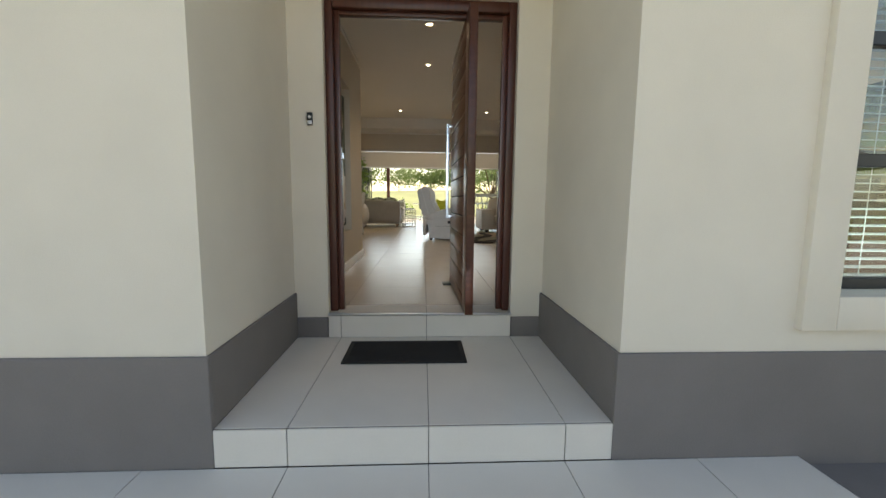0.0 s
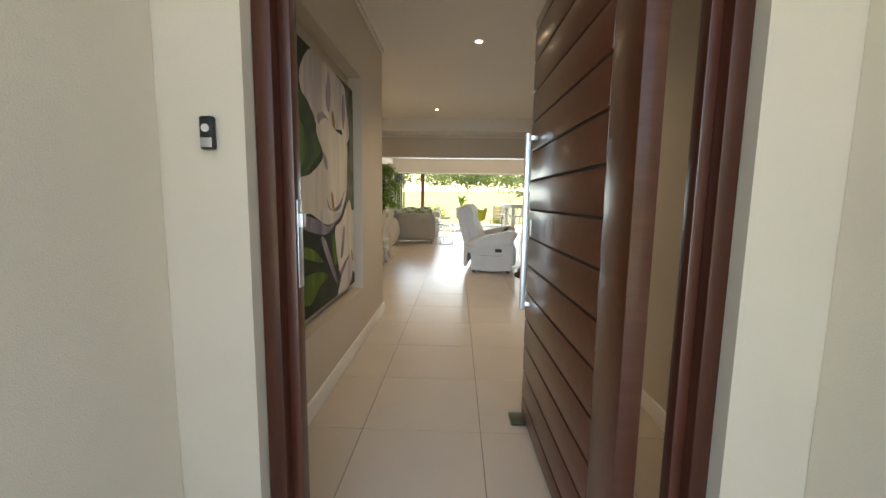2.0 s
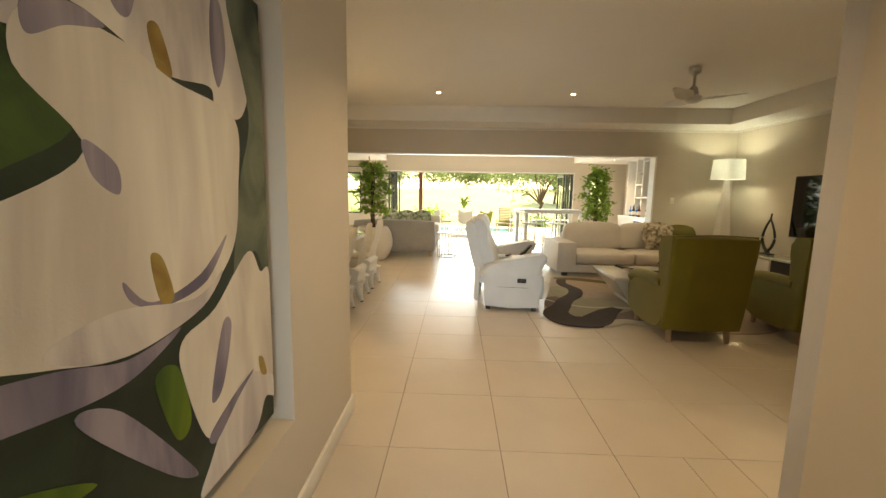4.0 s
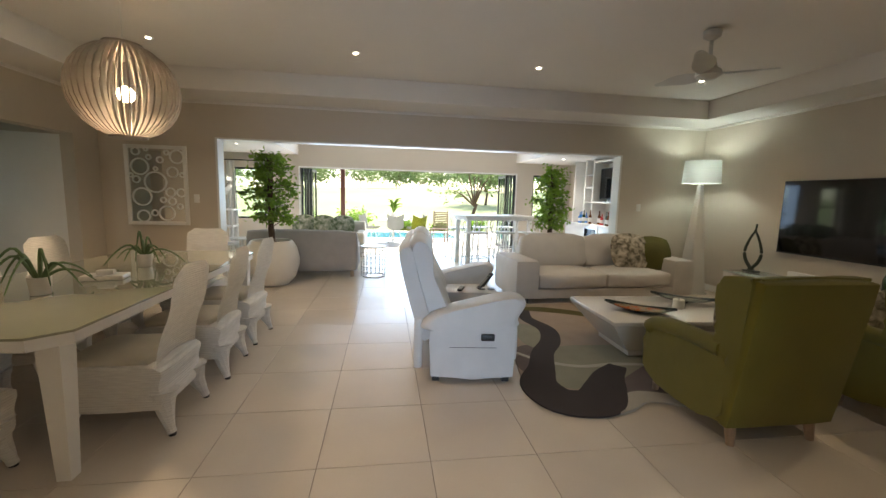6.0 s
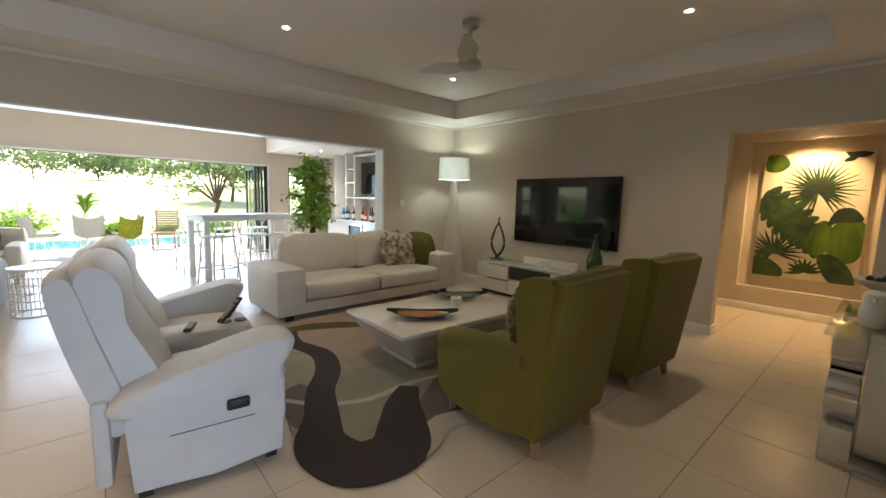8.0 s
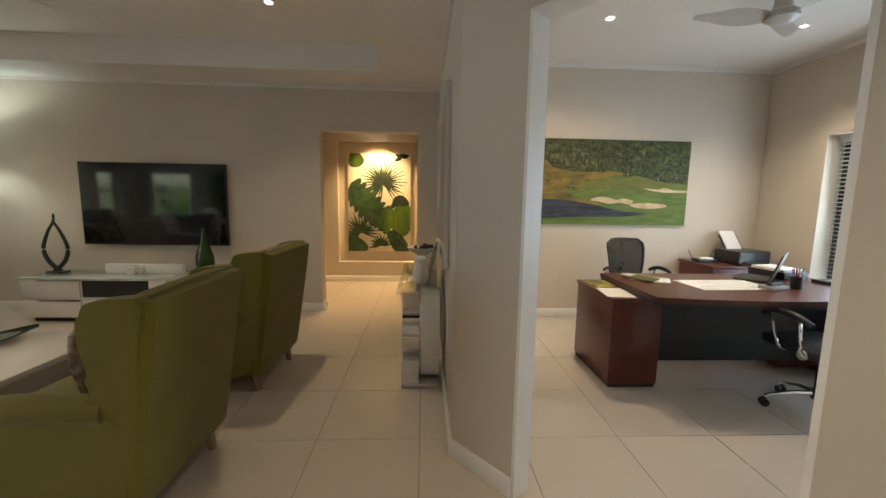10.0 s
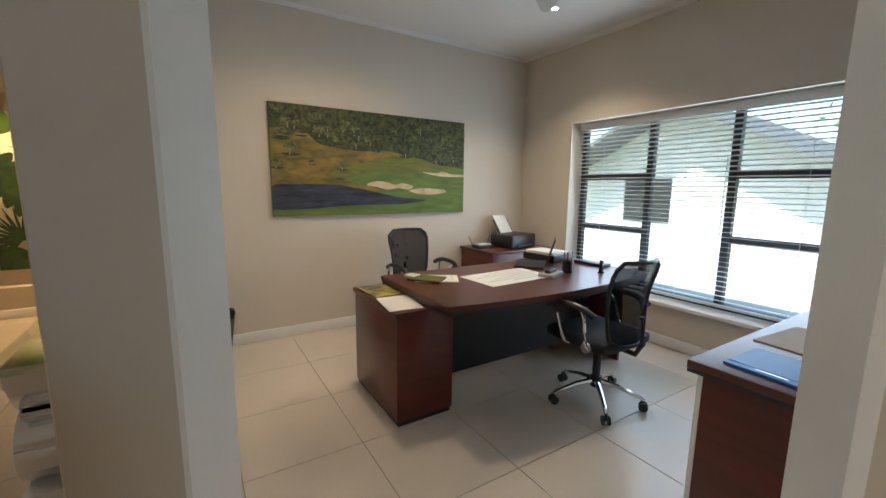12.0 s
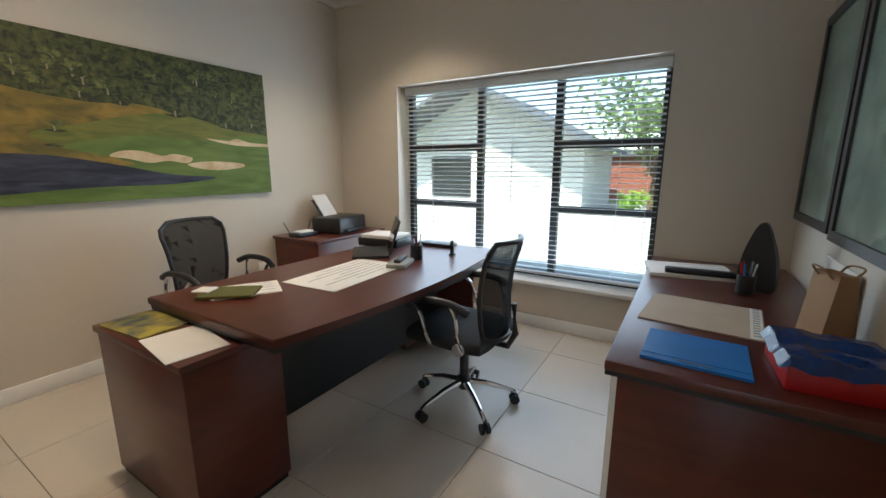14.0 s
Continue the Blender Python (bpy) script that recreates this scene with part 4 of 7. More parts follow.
def painted_tree(u, v, r, crown, trunk):
    """A small brushed tree: cast shadow, pale trunk, uneven crown."""
    daub(golf, "tree_shadow", [(u - r, v - r * 1.5), (u - r * 0.2, v - r * 1.25), (u + r * 1.2, v - r * 1.4), (u + r * 0.3, v - r * 1.9)], P_SHADOW, 7 + rg.random(), 3)
    if trunk:
        w = r * 0.10
        daub(golf, "trunk", [(u - w, v - 1.6 * r), (u + w, v - 1.6 * r), (u + w * 0.8, v - 0.4 * r), (u + r * 0.45, v + 0.5 * r), (u, v - 0.2 * r), (u - r * 0.4, v + 0.4 * r), (u - w * 0.8, v - 0.5 * r)], P_TRUNK, 8 + rg.random(), 2)
    for _ in range(3):
        cu, cv, cr = u + rg.uniform(-0.6, 0.6) * r, v + rg.uniform(-0.2, 0.7) * r, r * rg.uniform(0.4, 0.75)
        daub(golf, "tree", [(cu + cr * math.cos(i * 0.7) * rg.uniform(0.55, 1.3), cv + 1.15 * cr * math.sin(i * 0.7) * rg.uniform(0.5, 1.25)) for i in range(9)], crown, 9 + 4 * rg.random(), 2)


for k in range(52):
    u = rg.uniform(0.02, 0.98)
    v = rg.uniform(0.66, 0.96) if u > 0.25 else rg.uniform(0.74, 0.96)
    painted_tree(u, v, rg.uniform(0.018, 0.036), rg.choice((P_TREES2, P_TREES, P_TREES2)), k % 3 == 0)
for u, v, r in ((0.08, 0.62, 0.04), (0.31, 0.47, 0.024), (0.17, 0.50, 0.018), (0.82, 0.58, 0.03), (0.64, 0.64, 0.034), (0.93, 0.60, 0.03), (0.48, 0.66, 0.022), (0.38, 0.68, 0.024), (0.02, 0.48, 0.03)):
    painted_tree(u, v, r, P_TREES2 if u < 0.4 else P_TREES, True)

P_CREAM = soft("paint_cream", (0.68, 0.60, 0.46), (0.76, 0.70, 0.58), 3)
plantp = picture("leaf_painting", 6.921, 7.23, 0.50, -90, 1.02, 1.60, 0.04, P_CREAM, "tall painting of green tropical leaves in the lit niche")
rg = random.Random(9)


def frond(cu, cv, size, count, a0, a1, material, layer, width=0.10):
    for k in range(count):
        a = radians(a0 + (a1 - a0) * k / max(1, count - 1))
        L = size * rg.uniform(0.8, 1.05)
        c, s = math.cos(a), math.sin(a)
        W = size * width
        pts = [(0, 0), (L * 0.35, W), (L * 0.75, W * 0.6), (L, 0), (L * 0.75, -W * 0.6), (L * 0.35, -W)]
        daub(plantp, "leaf", [(cu + (x * c - y * s), cv + (x * s + y * c) * 0.64) for x, y in pts], material, layer + k * 0.08, 3)


P_MONST = soft("paint_monstera", (0.010, 0.035, 0.012), (0.045, 0.10, 0.03), 7)
frond(0.56, 0.72, 0.40, 34, -60, 262, P_DARKLEAF, 2, 0.03)
frond(0.54, 0.70, 0.30, 22, -40, 240, P_DARK, 5, 0.04)
daub(plantp, "leaf", [(0.02, 0.62), (0.10, 0.72), (0.32, 0.62), (0.56, 0.42), (0.58, 0.28), (0.40, 0.30), (0.16, 0.42)], P_DARK, 6)
for k in range(9):
    t = k / 8
    for side in (-1, 1):
        au = 0.06 + 0.52 * t
        av = 0.64 - 0.34 * t
        L, W, a = 0.28 - 0.14 * abs(t - 0.4), 0.050, radians(-33 + side * (82 - 30 * t))
        c, q = math.cos(a), math.sin(a)
        daub(plantp, "leaf", [(au + (x * c - y * q), av + (x * q + y * c) * 0.64) for x, y in ((0, -W), (L * 0.6, -W * 1.1), (L, 0), (L * 0.6, W * 1.1), (0, W))], P_MONST, 7 + k * 0.2 + 0.1 * (side > 0), 3)
frond(0.20, 0.20, 0.36, 20, -20, 230, P_DARK, 10, 0.035)
frond(0.20, 0.19, 0.28, 14, 0, 210, P_MONST, 13, 0.04)
daub(plantp, "leaf", [(0.0, 0.0), (0.0, 0.13), (0.14, 0.15), (0.30, 0.07), (0.28, 0.0)], P_MONST, 14)
frond(0.52, 0.06, 0.20, 10, 10, 190, P_DARKLEAF, 13, 0.11)
daub(plantp, "leaf", [(0.52, 0.26), (0.55, 0.42), (0.66, 0.48), (0.74, 0.40), (0.72, 0.28), (0.62, 0.20)], P_LEAF, 15)
daub(plantp, "leaf", [(0.70, 0.24), (0.72, 0.42), (0.84, 0.50), (1.0, 0.46), (1.0, 0.24), (0.88, 0.16)], P_LEAF, 16)
daub(plantp, "leaf", [(0.68, 0.44), (0.74, 0.56), (0.88, 0.58), (0.98, 0.50), (0.90, 0.47), (0.78, 0.47)], P_DARK, 18)
daub(plantp, "leaf", [(0.62, 0.18), (0.74, 0.22), (0.90, 0.14), (0.98, 0.0), (0.76, 0.0)], P_MONST, 17)
daub(plantp, "leaf", [(0.02, 0.88), (0.04, 1.0), (0.18, 1.0), (0.26, 0.92), (0.16, 0.86)], P_LEAF, 3)
for a in (20, 60, 100, 150, 200):
    c, q = math.cos(radians(a)), math.sin(radians(a))
    daub(plantp, "leaf", [(0.86 + (x * c - y * q), 0.96 + (x * q + y * c) * 0.64) for x, y in ((0, 0), (0.06, 0.03), (0.13, 0), (0.06, -0.03))], P_DARK, 4 + a * 0.004, 3)

M_PRINT = soft("faded_map_print", (0.16, 0.18, 0.15), (0.36, 0.36, 0.31), 6)
M_FRAME = mat("dark_picture_frame", (0.03, 0.024, 0.02), 0.4, vary=0.2, bump=0.05)


def framed(x, y, z, rz, w, h, label):
    p = thing("framed_picture", x, y, z, rz, label, "picture", "framed study pictures")
    fr = B((0, -0.03, 0, 0.045, 0, h), (w - 0.045, -0.03, 0, w, 0, h), (0.045, -0.03, 0, w - 0.045, 0, 0.045), (0.045, -0.03, h - 0.045, w - 0.045, 0, h))
    part("picture_frame", fr, M_FRAME, p)
    part("print", B((0.045, -0.018, 0.045, w - 0.045, -0.004, h - 0.045)), M_PRINT, p)
    part("glass", B((0.045, -0.022, 0.045, w - 0.045, -0.020, h - 0.045)), M_GLASS, p).visible_shadow = False


NW = "large dark-framed picture under glass on the study wall"
framed(4.22, 5.709, 1.06, 180, 0.86, 1.14, NW)
framed(4.80, 5.709, 1.06, 180, 0.55, 1.14, NW)
framed(1.061, 2.0, 1.05, 90, 0.70, 1.10, NW)
framed(1.061, 2.74, 1.03, 90, 0.85, 1.12, NW)


def circle_mirror():
    p = thing("circle_mirror", -3.83, 11.448, 0.925, 0, "square white fretwork panel of rings over a mirror", "mirror")
    w, h = 0.80, 1.11
    part("mirror_plate", B((0.02, -0.012, 0.02, w - 0.02, -0.002, h - 0.02)), M_MIRROR, p)
    part("frame", B((0, -0.03, 0, 0.05, 0, h), (w - 0.05, -0.03, 0, w, 0, h), (0.05, -0.03, 0, w - 0.05, 0, 0.05), (0.05, -0.03, h - 0.05, w - 0.05, 0, h), bev=0.003), M_WHITE, p)
    r0 = random.Random(11)
    got = []
    for R in (0.15, 0.13, 0.12, 0.11, 0.1, 0.09, 0.08, 0.07, 0.065, 0.06, 0.06, 0.055, 0.05, 0.05, 0.045, 0.045, 0.04, 0.04, 0.04, 0.035, 0.035, 0.035):
        for _ in range(400):
            u, v = r0.uniform(0.02 + R, w - 0.02 - R), r0.uniform(0.02 + R, h - 0.02 - R)
            if all(math.hypot(u - a, v - b) > (R + c) * 0.93 for a, b, c in got):
                got.append((u, v, R))
                bm = bmesh.new()
                tube(bm, [(u + (R - 0.011) * math.cos(i * math.pi / 14), -0.02, v + (R - 0.011) * math.sin(i * math.pi / 14)) for i in range(28)], 0.011, n=5, closed=True)
                part("ring", bm, M_WHITE, p)
                break


circle_mirror()
mr = thing("wall_mirror", 4.35, 5.822, 0.95, 180, "large wall mirror with a slim silver frame above the console", "mirror")
part("mirror_plate", B((0.05, -0.018, 0.05, 1.50, -0.002, 1.15)), M_MIRROR, mr)
part("frame", B((0, -0.035, 0, 0.05, 0, 1.2), (1.50, -0.035, 0, 1.55, 0, 1.2), (0.05, -0.035, 0, 1.5, 0, 0.05), (0.05, -0.035, 1.15, 1.5, 0, 1.2), bev=0.004), M_STEEL, mr)


# ---- living room ----
def soft_box(x0, y0, z0, x1, y1, z1, bev=0.04, puff=0.0):
    """A cushion: a box with round edges, its large faces bulged."""
    bm = bmesh.new()
    bx(bm, x0, y0, z0, x1, y1, z1)
    bmesh.ops.subdivide_edges(bm, edges=list(bm.edges), cuts=5, use_grid_fill=True)
    c = Vector(((x0 + x1) / 2, (y0 + y1) / 2, (z0 + z1) / 2))
    hs = Vector(((x1 - x0) / 2, (y1 - y0) / 2, (z1 - z0) / 2))
    for v in bm.verts:
        d = v.co - c
        q = Vector((d.x / hs.x, d.y / hs.y, d.z / hs.z))
        core = Vector([max(-hs[i] + bev, min(hs[i] - bev, d[i])) for i in range(3)])
        off = d - core
        if off.length > 1e-6:
            off = off.normalized() * bev
        v.co = c + core + off
        if puff:
            for i in range(3):
                o = [q[k] for k in range(3) if k != i]
                if abs(q[i]) > 0.99:
                    v.co[i] += math.copysign(puff * (1 - o[0] ** 2) * (1 - o[1] ** 2), q[i])
    return bm


def shape_side(profile, y0, y1, bev=0.0):
    """Plate with an outline in x and z, from y0 to y1."""
    bm = bmesh.new()
    slab(bm, profile, lambda u, v, w: (u, w, v), y0, y1)
    if bev:
        es = [e for e in bm.edges if abs(e.verts[0].co.y - e.verts[1].co.y) < 1e-6]
        bmesh.ops.bevel(bm, geom=es, offset=bev, segments=3, affect='EDGES')
    return bm


def puffed(profile, y0, y1, shrink=0.2, n=10):
    """A stuffed cushion: an outline in x and z carried across y, drawn in towards its two ends."""
    bm = bmesh.new()
    cx = sum(p[0] for p in profile) / len(profile)
    cz = sum(p[1] for p in profile) / len(profile)
    rings = []
    for i in range(n + 1):
        q = -math.cos(math.pi * i / n)
        k = 1 - shrink * abs(q) ** 5
        rings.append([bm.verts.new((cx + (u - cx) * k, (y0 + y1) / 2 + q * (y1 - y0) / 2, cz + (v - cz) * (1 - (1 - k) * 0.35))) for u, v in profile])
    m = len(profile)
    for a, b in zip(rings, rings[1:]):
        for k in range(m):
            bm.faces.new((a[k], a[(k + 1) % m], b[(k + 1) % m], b[k]))
    bm.faces.new(rings[0][::-1])
    bm.faces.new(rings[-1])
    return bm


def recliner_sofa():
    # faces +x; its near side panel is at y = 0, it runs to y = 1.75
    r = thing("recliner_sofa", 0.0, 8.10, 0, -6, "light grey leather double recliner with a console between the seats", "recliner")
    r.matrix_world = pose(0.055, 8.10, 0, 0, 0, -6) @ Matrix.Diagonal((0.91, 1, 1, 1))
    W = 1.72
    for y0 in (0.0, W - 0.20):
        part("side_panel", shape_side([(0.045, 0.05), (0.40, 0.03), (0.745, 0.05), (0.755, 0.30), (0.76, 0.47), (0.02, 0.47), (0.03, 0.30)], y0 + 0.02, y0 + 0.19, 0.012), M_LEATHER2, r)
        arm = curve_closed([(-0.01, 0.42), (-0.02, 0.49), (0.10, 0.56), (0.40, 0.63), (0.70, 0.685), (0.81, 0.675), (0.83, 0.62), (0.77, 0.52), (0.755, 0.46), (0.4, 0.43)], 4)
        part("armrest", puffed(arm, y0 - 0.02, y0 + 0.23, 0.16), M_LEATHER2, r, "padded rounded leather armrest")
    for y0, y1 in ((0.21, 0.72), (1.0, 1.51)):
        part("seat", soft_box(0.15, y0, 0.22, 0.80, y1, 0.46, 0.06, 0.03), M_LEATHER2, r)
        shell = curve_closed([(-0.02, 0.30), (-0.12, 0.52), (-0.21, 0.80), (-0.25, 1.00), (-0.21, 1.055), (-0.14, 1.04), (-0.06, 0.80), (0.06, 0.45), (0.06, 0.32)], 4)
        part("back_shell", puffed(shell, y0 - 0.12, y1 + 0.11, 0.18), M_LEATHER2, r, "outer leather shell of the back")
        pillow = curve_closed([(0.04, 0.40), (-0.04, 0.62), (-0.10, 0.82), (-0.17, 1.02), (-0.12, 1.10), (-0.02, 1.085), (0.05, 0.98), (0.06, 0.84), (0.12, 0.72), (0.20, 0.58), (0.24, 0.45), (0.16, 0.40)], 4)
        part("backrest", puffed(pillow, y0 - 0.09, y1 + 0.08, 0.22), M_LEATHER2, r, "plump leaning leather backrest")
        part("footrest", soft_box(0.74, y0 + 0.01, 0.10, 0.83, y1 - 0.01, 0.40, 0.03, 0.015), M_LEATHER2, r)
    cs = part("console", soft_box(0.06, 0.735, 0.10, 0.74, 0.985, 0.55, 0.03, 0.0), M_LEATHER2, r, "leather console with cup holders")
    for x in (0.58, 0.68):
        bm = bmesh.new()
        lathe(bm, [(0.036, 0.55), (0.042, 0.553), (0.042, 0.558), (0.036, 0.558)], n=18, at=(x, 0.86, 0))
        part("cup_holder", bm, M_BLACK, cs)
    part("back_cover", B((-0.10, 0.05, 0.10, -0.03, W - 0.07, 0.5), bev=0.02), M_LEATHER2, r)
    for y in (0.06, W - 0.1):
        for x in (0.06, 0.66):
            part("foot", B((x, y, 0, x + 0.06, y + 0.05, 0.052)), M_BLACK, r)
    bm = B((0.46, -0.004, 0.345, 0.575, 0.022, 0.40), bev=0.012, seg=3)
    lev = part("recline_lever", bm, M_BLACK, r, "black recessed recline lever")
    part("handle", B((0.49, -0.012, 0.362, 0.55, 0.0, 0.384), bev=0.005), M_BLACK, lev)
    part("seam", B((0.20, 0.017, 0.286, 0.60, 0.0205, 0.289)), M_BLACK, r)
    for k, (x, y, rz, z, rx) in enumerate(((0.38, 0.83, 75, 0.553, 0), (0.60, 0.82, 30, 0.62, 38), (0.64, 0.90, 40, 0.63, 40))):
        c = thing("remote_control", 0, 0, 0, 0, "slim black remote control on the recliner console", "remote control", "remote controls")
        c.matrix_world = pose(0, 8.10, 0, 0, 0, -6) @ pose(x, y, z, 0, -rx, rz)
        part("body", B((-0.085, -0.022, 0, 0.085, 0.022, 0.018), bev=0.005), M_BLACK, c)
        part("keypad", B((-0.06, -0.015, 0.018, 0.06, 0.015, 0.0195)), M_INK, c)


recliner_sofa()


def cream_sofa():
    # faces -y
    s = thing("sofa", 1.49, 10.30, 0, 2, "cream leather two-seat sofa with broad block arms", "sofa")
    W = 2.74
    part("plinth", B((0.02, 0.03, 0.07, W - 0.02, 0.93, 0.20), bev=0.01), M_LEATHER, s)
    for x0 in (0.0, W - 0.34):
        part("armrest", soft_box(x0, 0.0, 0.09, x0 + 0.34, 0.95, 0.60, 0.035, 0.008), M_LEATHER, s, "broad block armrest")
    part("back_frame", soft_box(0.32, 0.78, 0.10, W - 0.32, 0.96, 0.72, 0.04), M_LEATHER, s)
    m = W / 2
    for x0, x1 in ((0.345, m - 0.004), (m + 0.004, W - 0.345)):
        part("seat", soft_box(x0, 0.02, 0.20, x1, 0.74, 0.42, 0.05, 0.03), M_LEATHER, s)
        bk = soft_box(x0, -0.10, 0, x1, 0.10, 0.48, 0.06, 0.04)
        bmesh.ops.transform(bk, matrix=pose(0, 0.70, 0.41, -13, 0, 0), verts=bk.verts)
        part("backrest", bk, M_LEATHER, s)
    for x in (0.12, W - 0.22):
        for y in (0.08, 0.80):
            part("foot", B((x, y, 0, x + 0.1, y + 0.06, 0.072), bev=0.004), M_BLACK, s)


cream_sofa()
M_LEAFPRINT = soft("leaf_print_fabric", (0.10, 0.085, 0.05), (0.60, 0.53, 0.42), 13)


def cushion(x, y, z, rx, rz, size, material, label):
    c = thing("cushion", x, y, z, rz, label, "cushion", "scatter cushions")
    bm = soft_box(-size / 2, -0.07, 0, size / 2, 0.07, size, 0.03, 0.05)
    for v in bm.verts:
        k = max(abs(v.co.x) / (size / 2), abs(v.co.z - size / 2) / (size / 2))
        v.co.y *= 1.0 - 0.72 * min(1, k) ** 2
    p = part("cover", bm, material, c)
    p.matrix_basis = pose(0, 0, 0, rx, 0, 0)


cushion(3.42, 10.72, 0.45, -20, -6, 0.48, M_LEAFPRINT, "cream scatter cushion with a leaf print on the sofa")
cushion(3.76, 10.70, 0.45, -24, -20, 0.45, M_OLIVE, "plain olive green scatter cushion on the sofa")


def armchair(x, y, rz, label):
    # faces +y, origin midway between the back legs
    a = thing("armchair", x, y, 0, rz, label, "armchair", "green armchairs")
    W = 0.37
    for sx in (-1, 1):
        for yy, tilt in ((0.03, -0.03), (0.66, 0.02)):
            bm = bmesh.new()
            tube(bm, [(sx * 0.27, yy, 0.19), (sx * 0.275, yy + tilt, 0.0)], 0.02, n=10, radii=[0.036, 0.022])
            part("leg", bm, M_PALEWOOD, a)
        arm = curve_closed([(0.02, 0.14), (0.0, 0.45), (0.04, 0.58), (0.40, 0.59), (0.60, 0.57), (0.70, 0.52), (0.715, 0.40), (0.69, 0.15)], 4)
        bm = bmesh.new()
        slab(bm, arm, lambda u, v, w: (w, u, v), sx * (W - 0.10), sx * W)
        es = [e for e in bm.edges if abs(e.verts[0].co.x - e.verts[1].co.x) < 1e-6]
        bmesh.ops.bevel(bm, geom=es, offset=0.025, segments=3, affect='EDGES')
        part("side_panel", bm, M_GREENFAB, a)
        bm = bmesh.new()
        tube(bm, curve_open([(sx * (W - 0.04), 0.06, 0.57), (sx * (W - 0.04), 0.35, 0.575), (sx * (W - 0.035), 0.60, 0.555), (sx * (W - 0.03), 0.70, 0.50)], 5), 0.058, n=14)
        part("armrest", bm, M_GREENFAB, a, "rolled armrest")
        wing = curve_closed([(-0.06, 0.45), (-0.09, 0.75), (-0.115, 1.0), (-0.09, 1.03), (0.05, 1.015), (0.105, 0.975), (0.115, 0.85), (0.09, 0.70), (0.11, 0.58), (0.08, 0.47)], 4)
        bm = bmesh.new()
        slab(bm, wing, lambda u, v, w: (w + (v - 0.6) * 0.03 * sx, u, v), sx * (W - 0.065), sx * W)
        es = [e for e in bm.edges if abs(e.verts[0].co.z - e.verts[1].co.z) < 0.2 and abs(e.verts[0].co.x - e.verts[1].co.x) < 0.012]
        bmesh.ops.bevel(bm, geom=es, offset=0.016, segments=2, affect='EDGES')
        part("wing", bm, M_GREENFAB, a, "curved side wing of the backrest")
    bk = soft_box(-W + 0.005, -0.07, 0.0, W - 0.005, 0.07, 0.90, 0.025, 0.006)
    bmesh.ops.transform(bk, matrix=pose(0, 0.02, 0.135, 8.5, 0, 0), verts=bk.verts)
    part("backrest", bk, M_GREENFAB, a, "tall leaning wing-back")
    bm = bmesh.new()
    tube(bm, curve_open([(-W + 0.03, -0.135, 1.028), (0, -0.14, 1.042), (W - 0.03, -0.135, 1.028)], 5), 0.006, n=6)
    part("piping", bm, M_GREENFAB, a, "corded edge along the top of the back")
    part("seat_base", soft_box(-W + 0.02, 0.02, 0.135, W - 0.02, 0.70, 0.34, 0.03), M_GREENFAB, a)
    part("seat", soft_box(-W + 0.10, 0.06, 0.33, W - 0.10, 0.72, 0.46, 0.045, 0.02), M_GREENFAB, a)


armchair(2.06, 7.16, 0, "olive green wing-back armchair with pale wooden legs")
armchair(3.30, 7.16, -4, "olive green wing-back armchair beside its pair")
cushion(2.10, 7.42, 0.46, 14, 180, 0.36, M_LEAFPRINT, "leaf print scatter cushion in the green armchair")
cushion(3.32, 7.42, 0.46, 14, 176, 0.36, M_LEAFPRINT, "leaf print scatter cushion in the green armchair")


def coffee_table():
    t = thing("coffee_table", 2.43, 8.72, 0.018, -2, "low glossy white coffee table with a block foot", "coffee table")
    bm = bmesh.new()
    w, d = 0.72, 0.46
    vs = bx(bm, -w, -d, 0.05, w, d, 0.34)
    for v in vs:
        if v.co.z < 0.25:
            v.co.x *= 0.66
            v.co.y *= 0.62
    bmesh.ops.bevel(bm, geom=list(bm.edges), offset=0.004, segments=2, affect='EDGES')
    part("body", bm, M_LACQ, t, "white body sloping inwards")
    part("tabletop", B((-w, -d, 0.341, w, d, 0.375), bev=0.004), M_LACQ, t)
    part("foot", B((-w * 0.64, -d * 0.60, 0, w * 0.64, d * 0.60, 0.049), bev=0.004), M_LACQ, t)


coffee_table()
M_ARTGLASS = soft("art_glass", (0.42, 0.055, 0.008), (0.10, 0.14, 0.02), 7, rough=0.08)
M_ARTDARK = soft("dark_art_glass", (0.01, 0.015, 0.015), (0.03, 0.05, 0.05), 10, rough=0.08)


def glass_dish(x, y, rz, m_in, label):
    d = thing("glass_dish", x, y, 0.393, rz, label, "dish", "glass dishes")
    bm = bmesh.new()
    n, rows = 20, []
    for s in range(n + 1):
        u = -1 + 2 * s / n
        w = 0.14 * (1 - abs(u) ** 2.2) ** 0.8 + 0.004
        rows.append([bm.verts.new((0.31 * u, w * q, 0.012 + 0.045 * u * u + 0.022 * q * q)) for q in (-1, -0.5, 0, 0.5, 1)])
    for a, b in zip(rows, rows[1:]):
        for i in range(4):
            bm.faces.new((a[i], a[i + 1], b[i + 1], b[i]))
    bmesh.ops.solidify(bm, geom=list(bm.faces), thickness=0.006)
    part("bowl", bm, M_ARTDARK, d)
    bm = bmesh.new()
    slab(bm, [(0.22 * math.cos(i * math.pi / 12), 0.095 * math.sin(i * math.pi / 12)) for i in range(24)], lambda u, v, w: (u, v, 0.028 + w + 0.30 * u * u), 0, 0.003)
    part("glaze", bm, m_in, d, "coloured glaze in the hollow")
    bm = bmesh.new()
    lathe(bm, [(0.05, 0.0), (0.045, 0.012)], n=20)
    part("foot_ring", bm, M_ARTDARK, d)


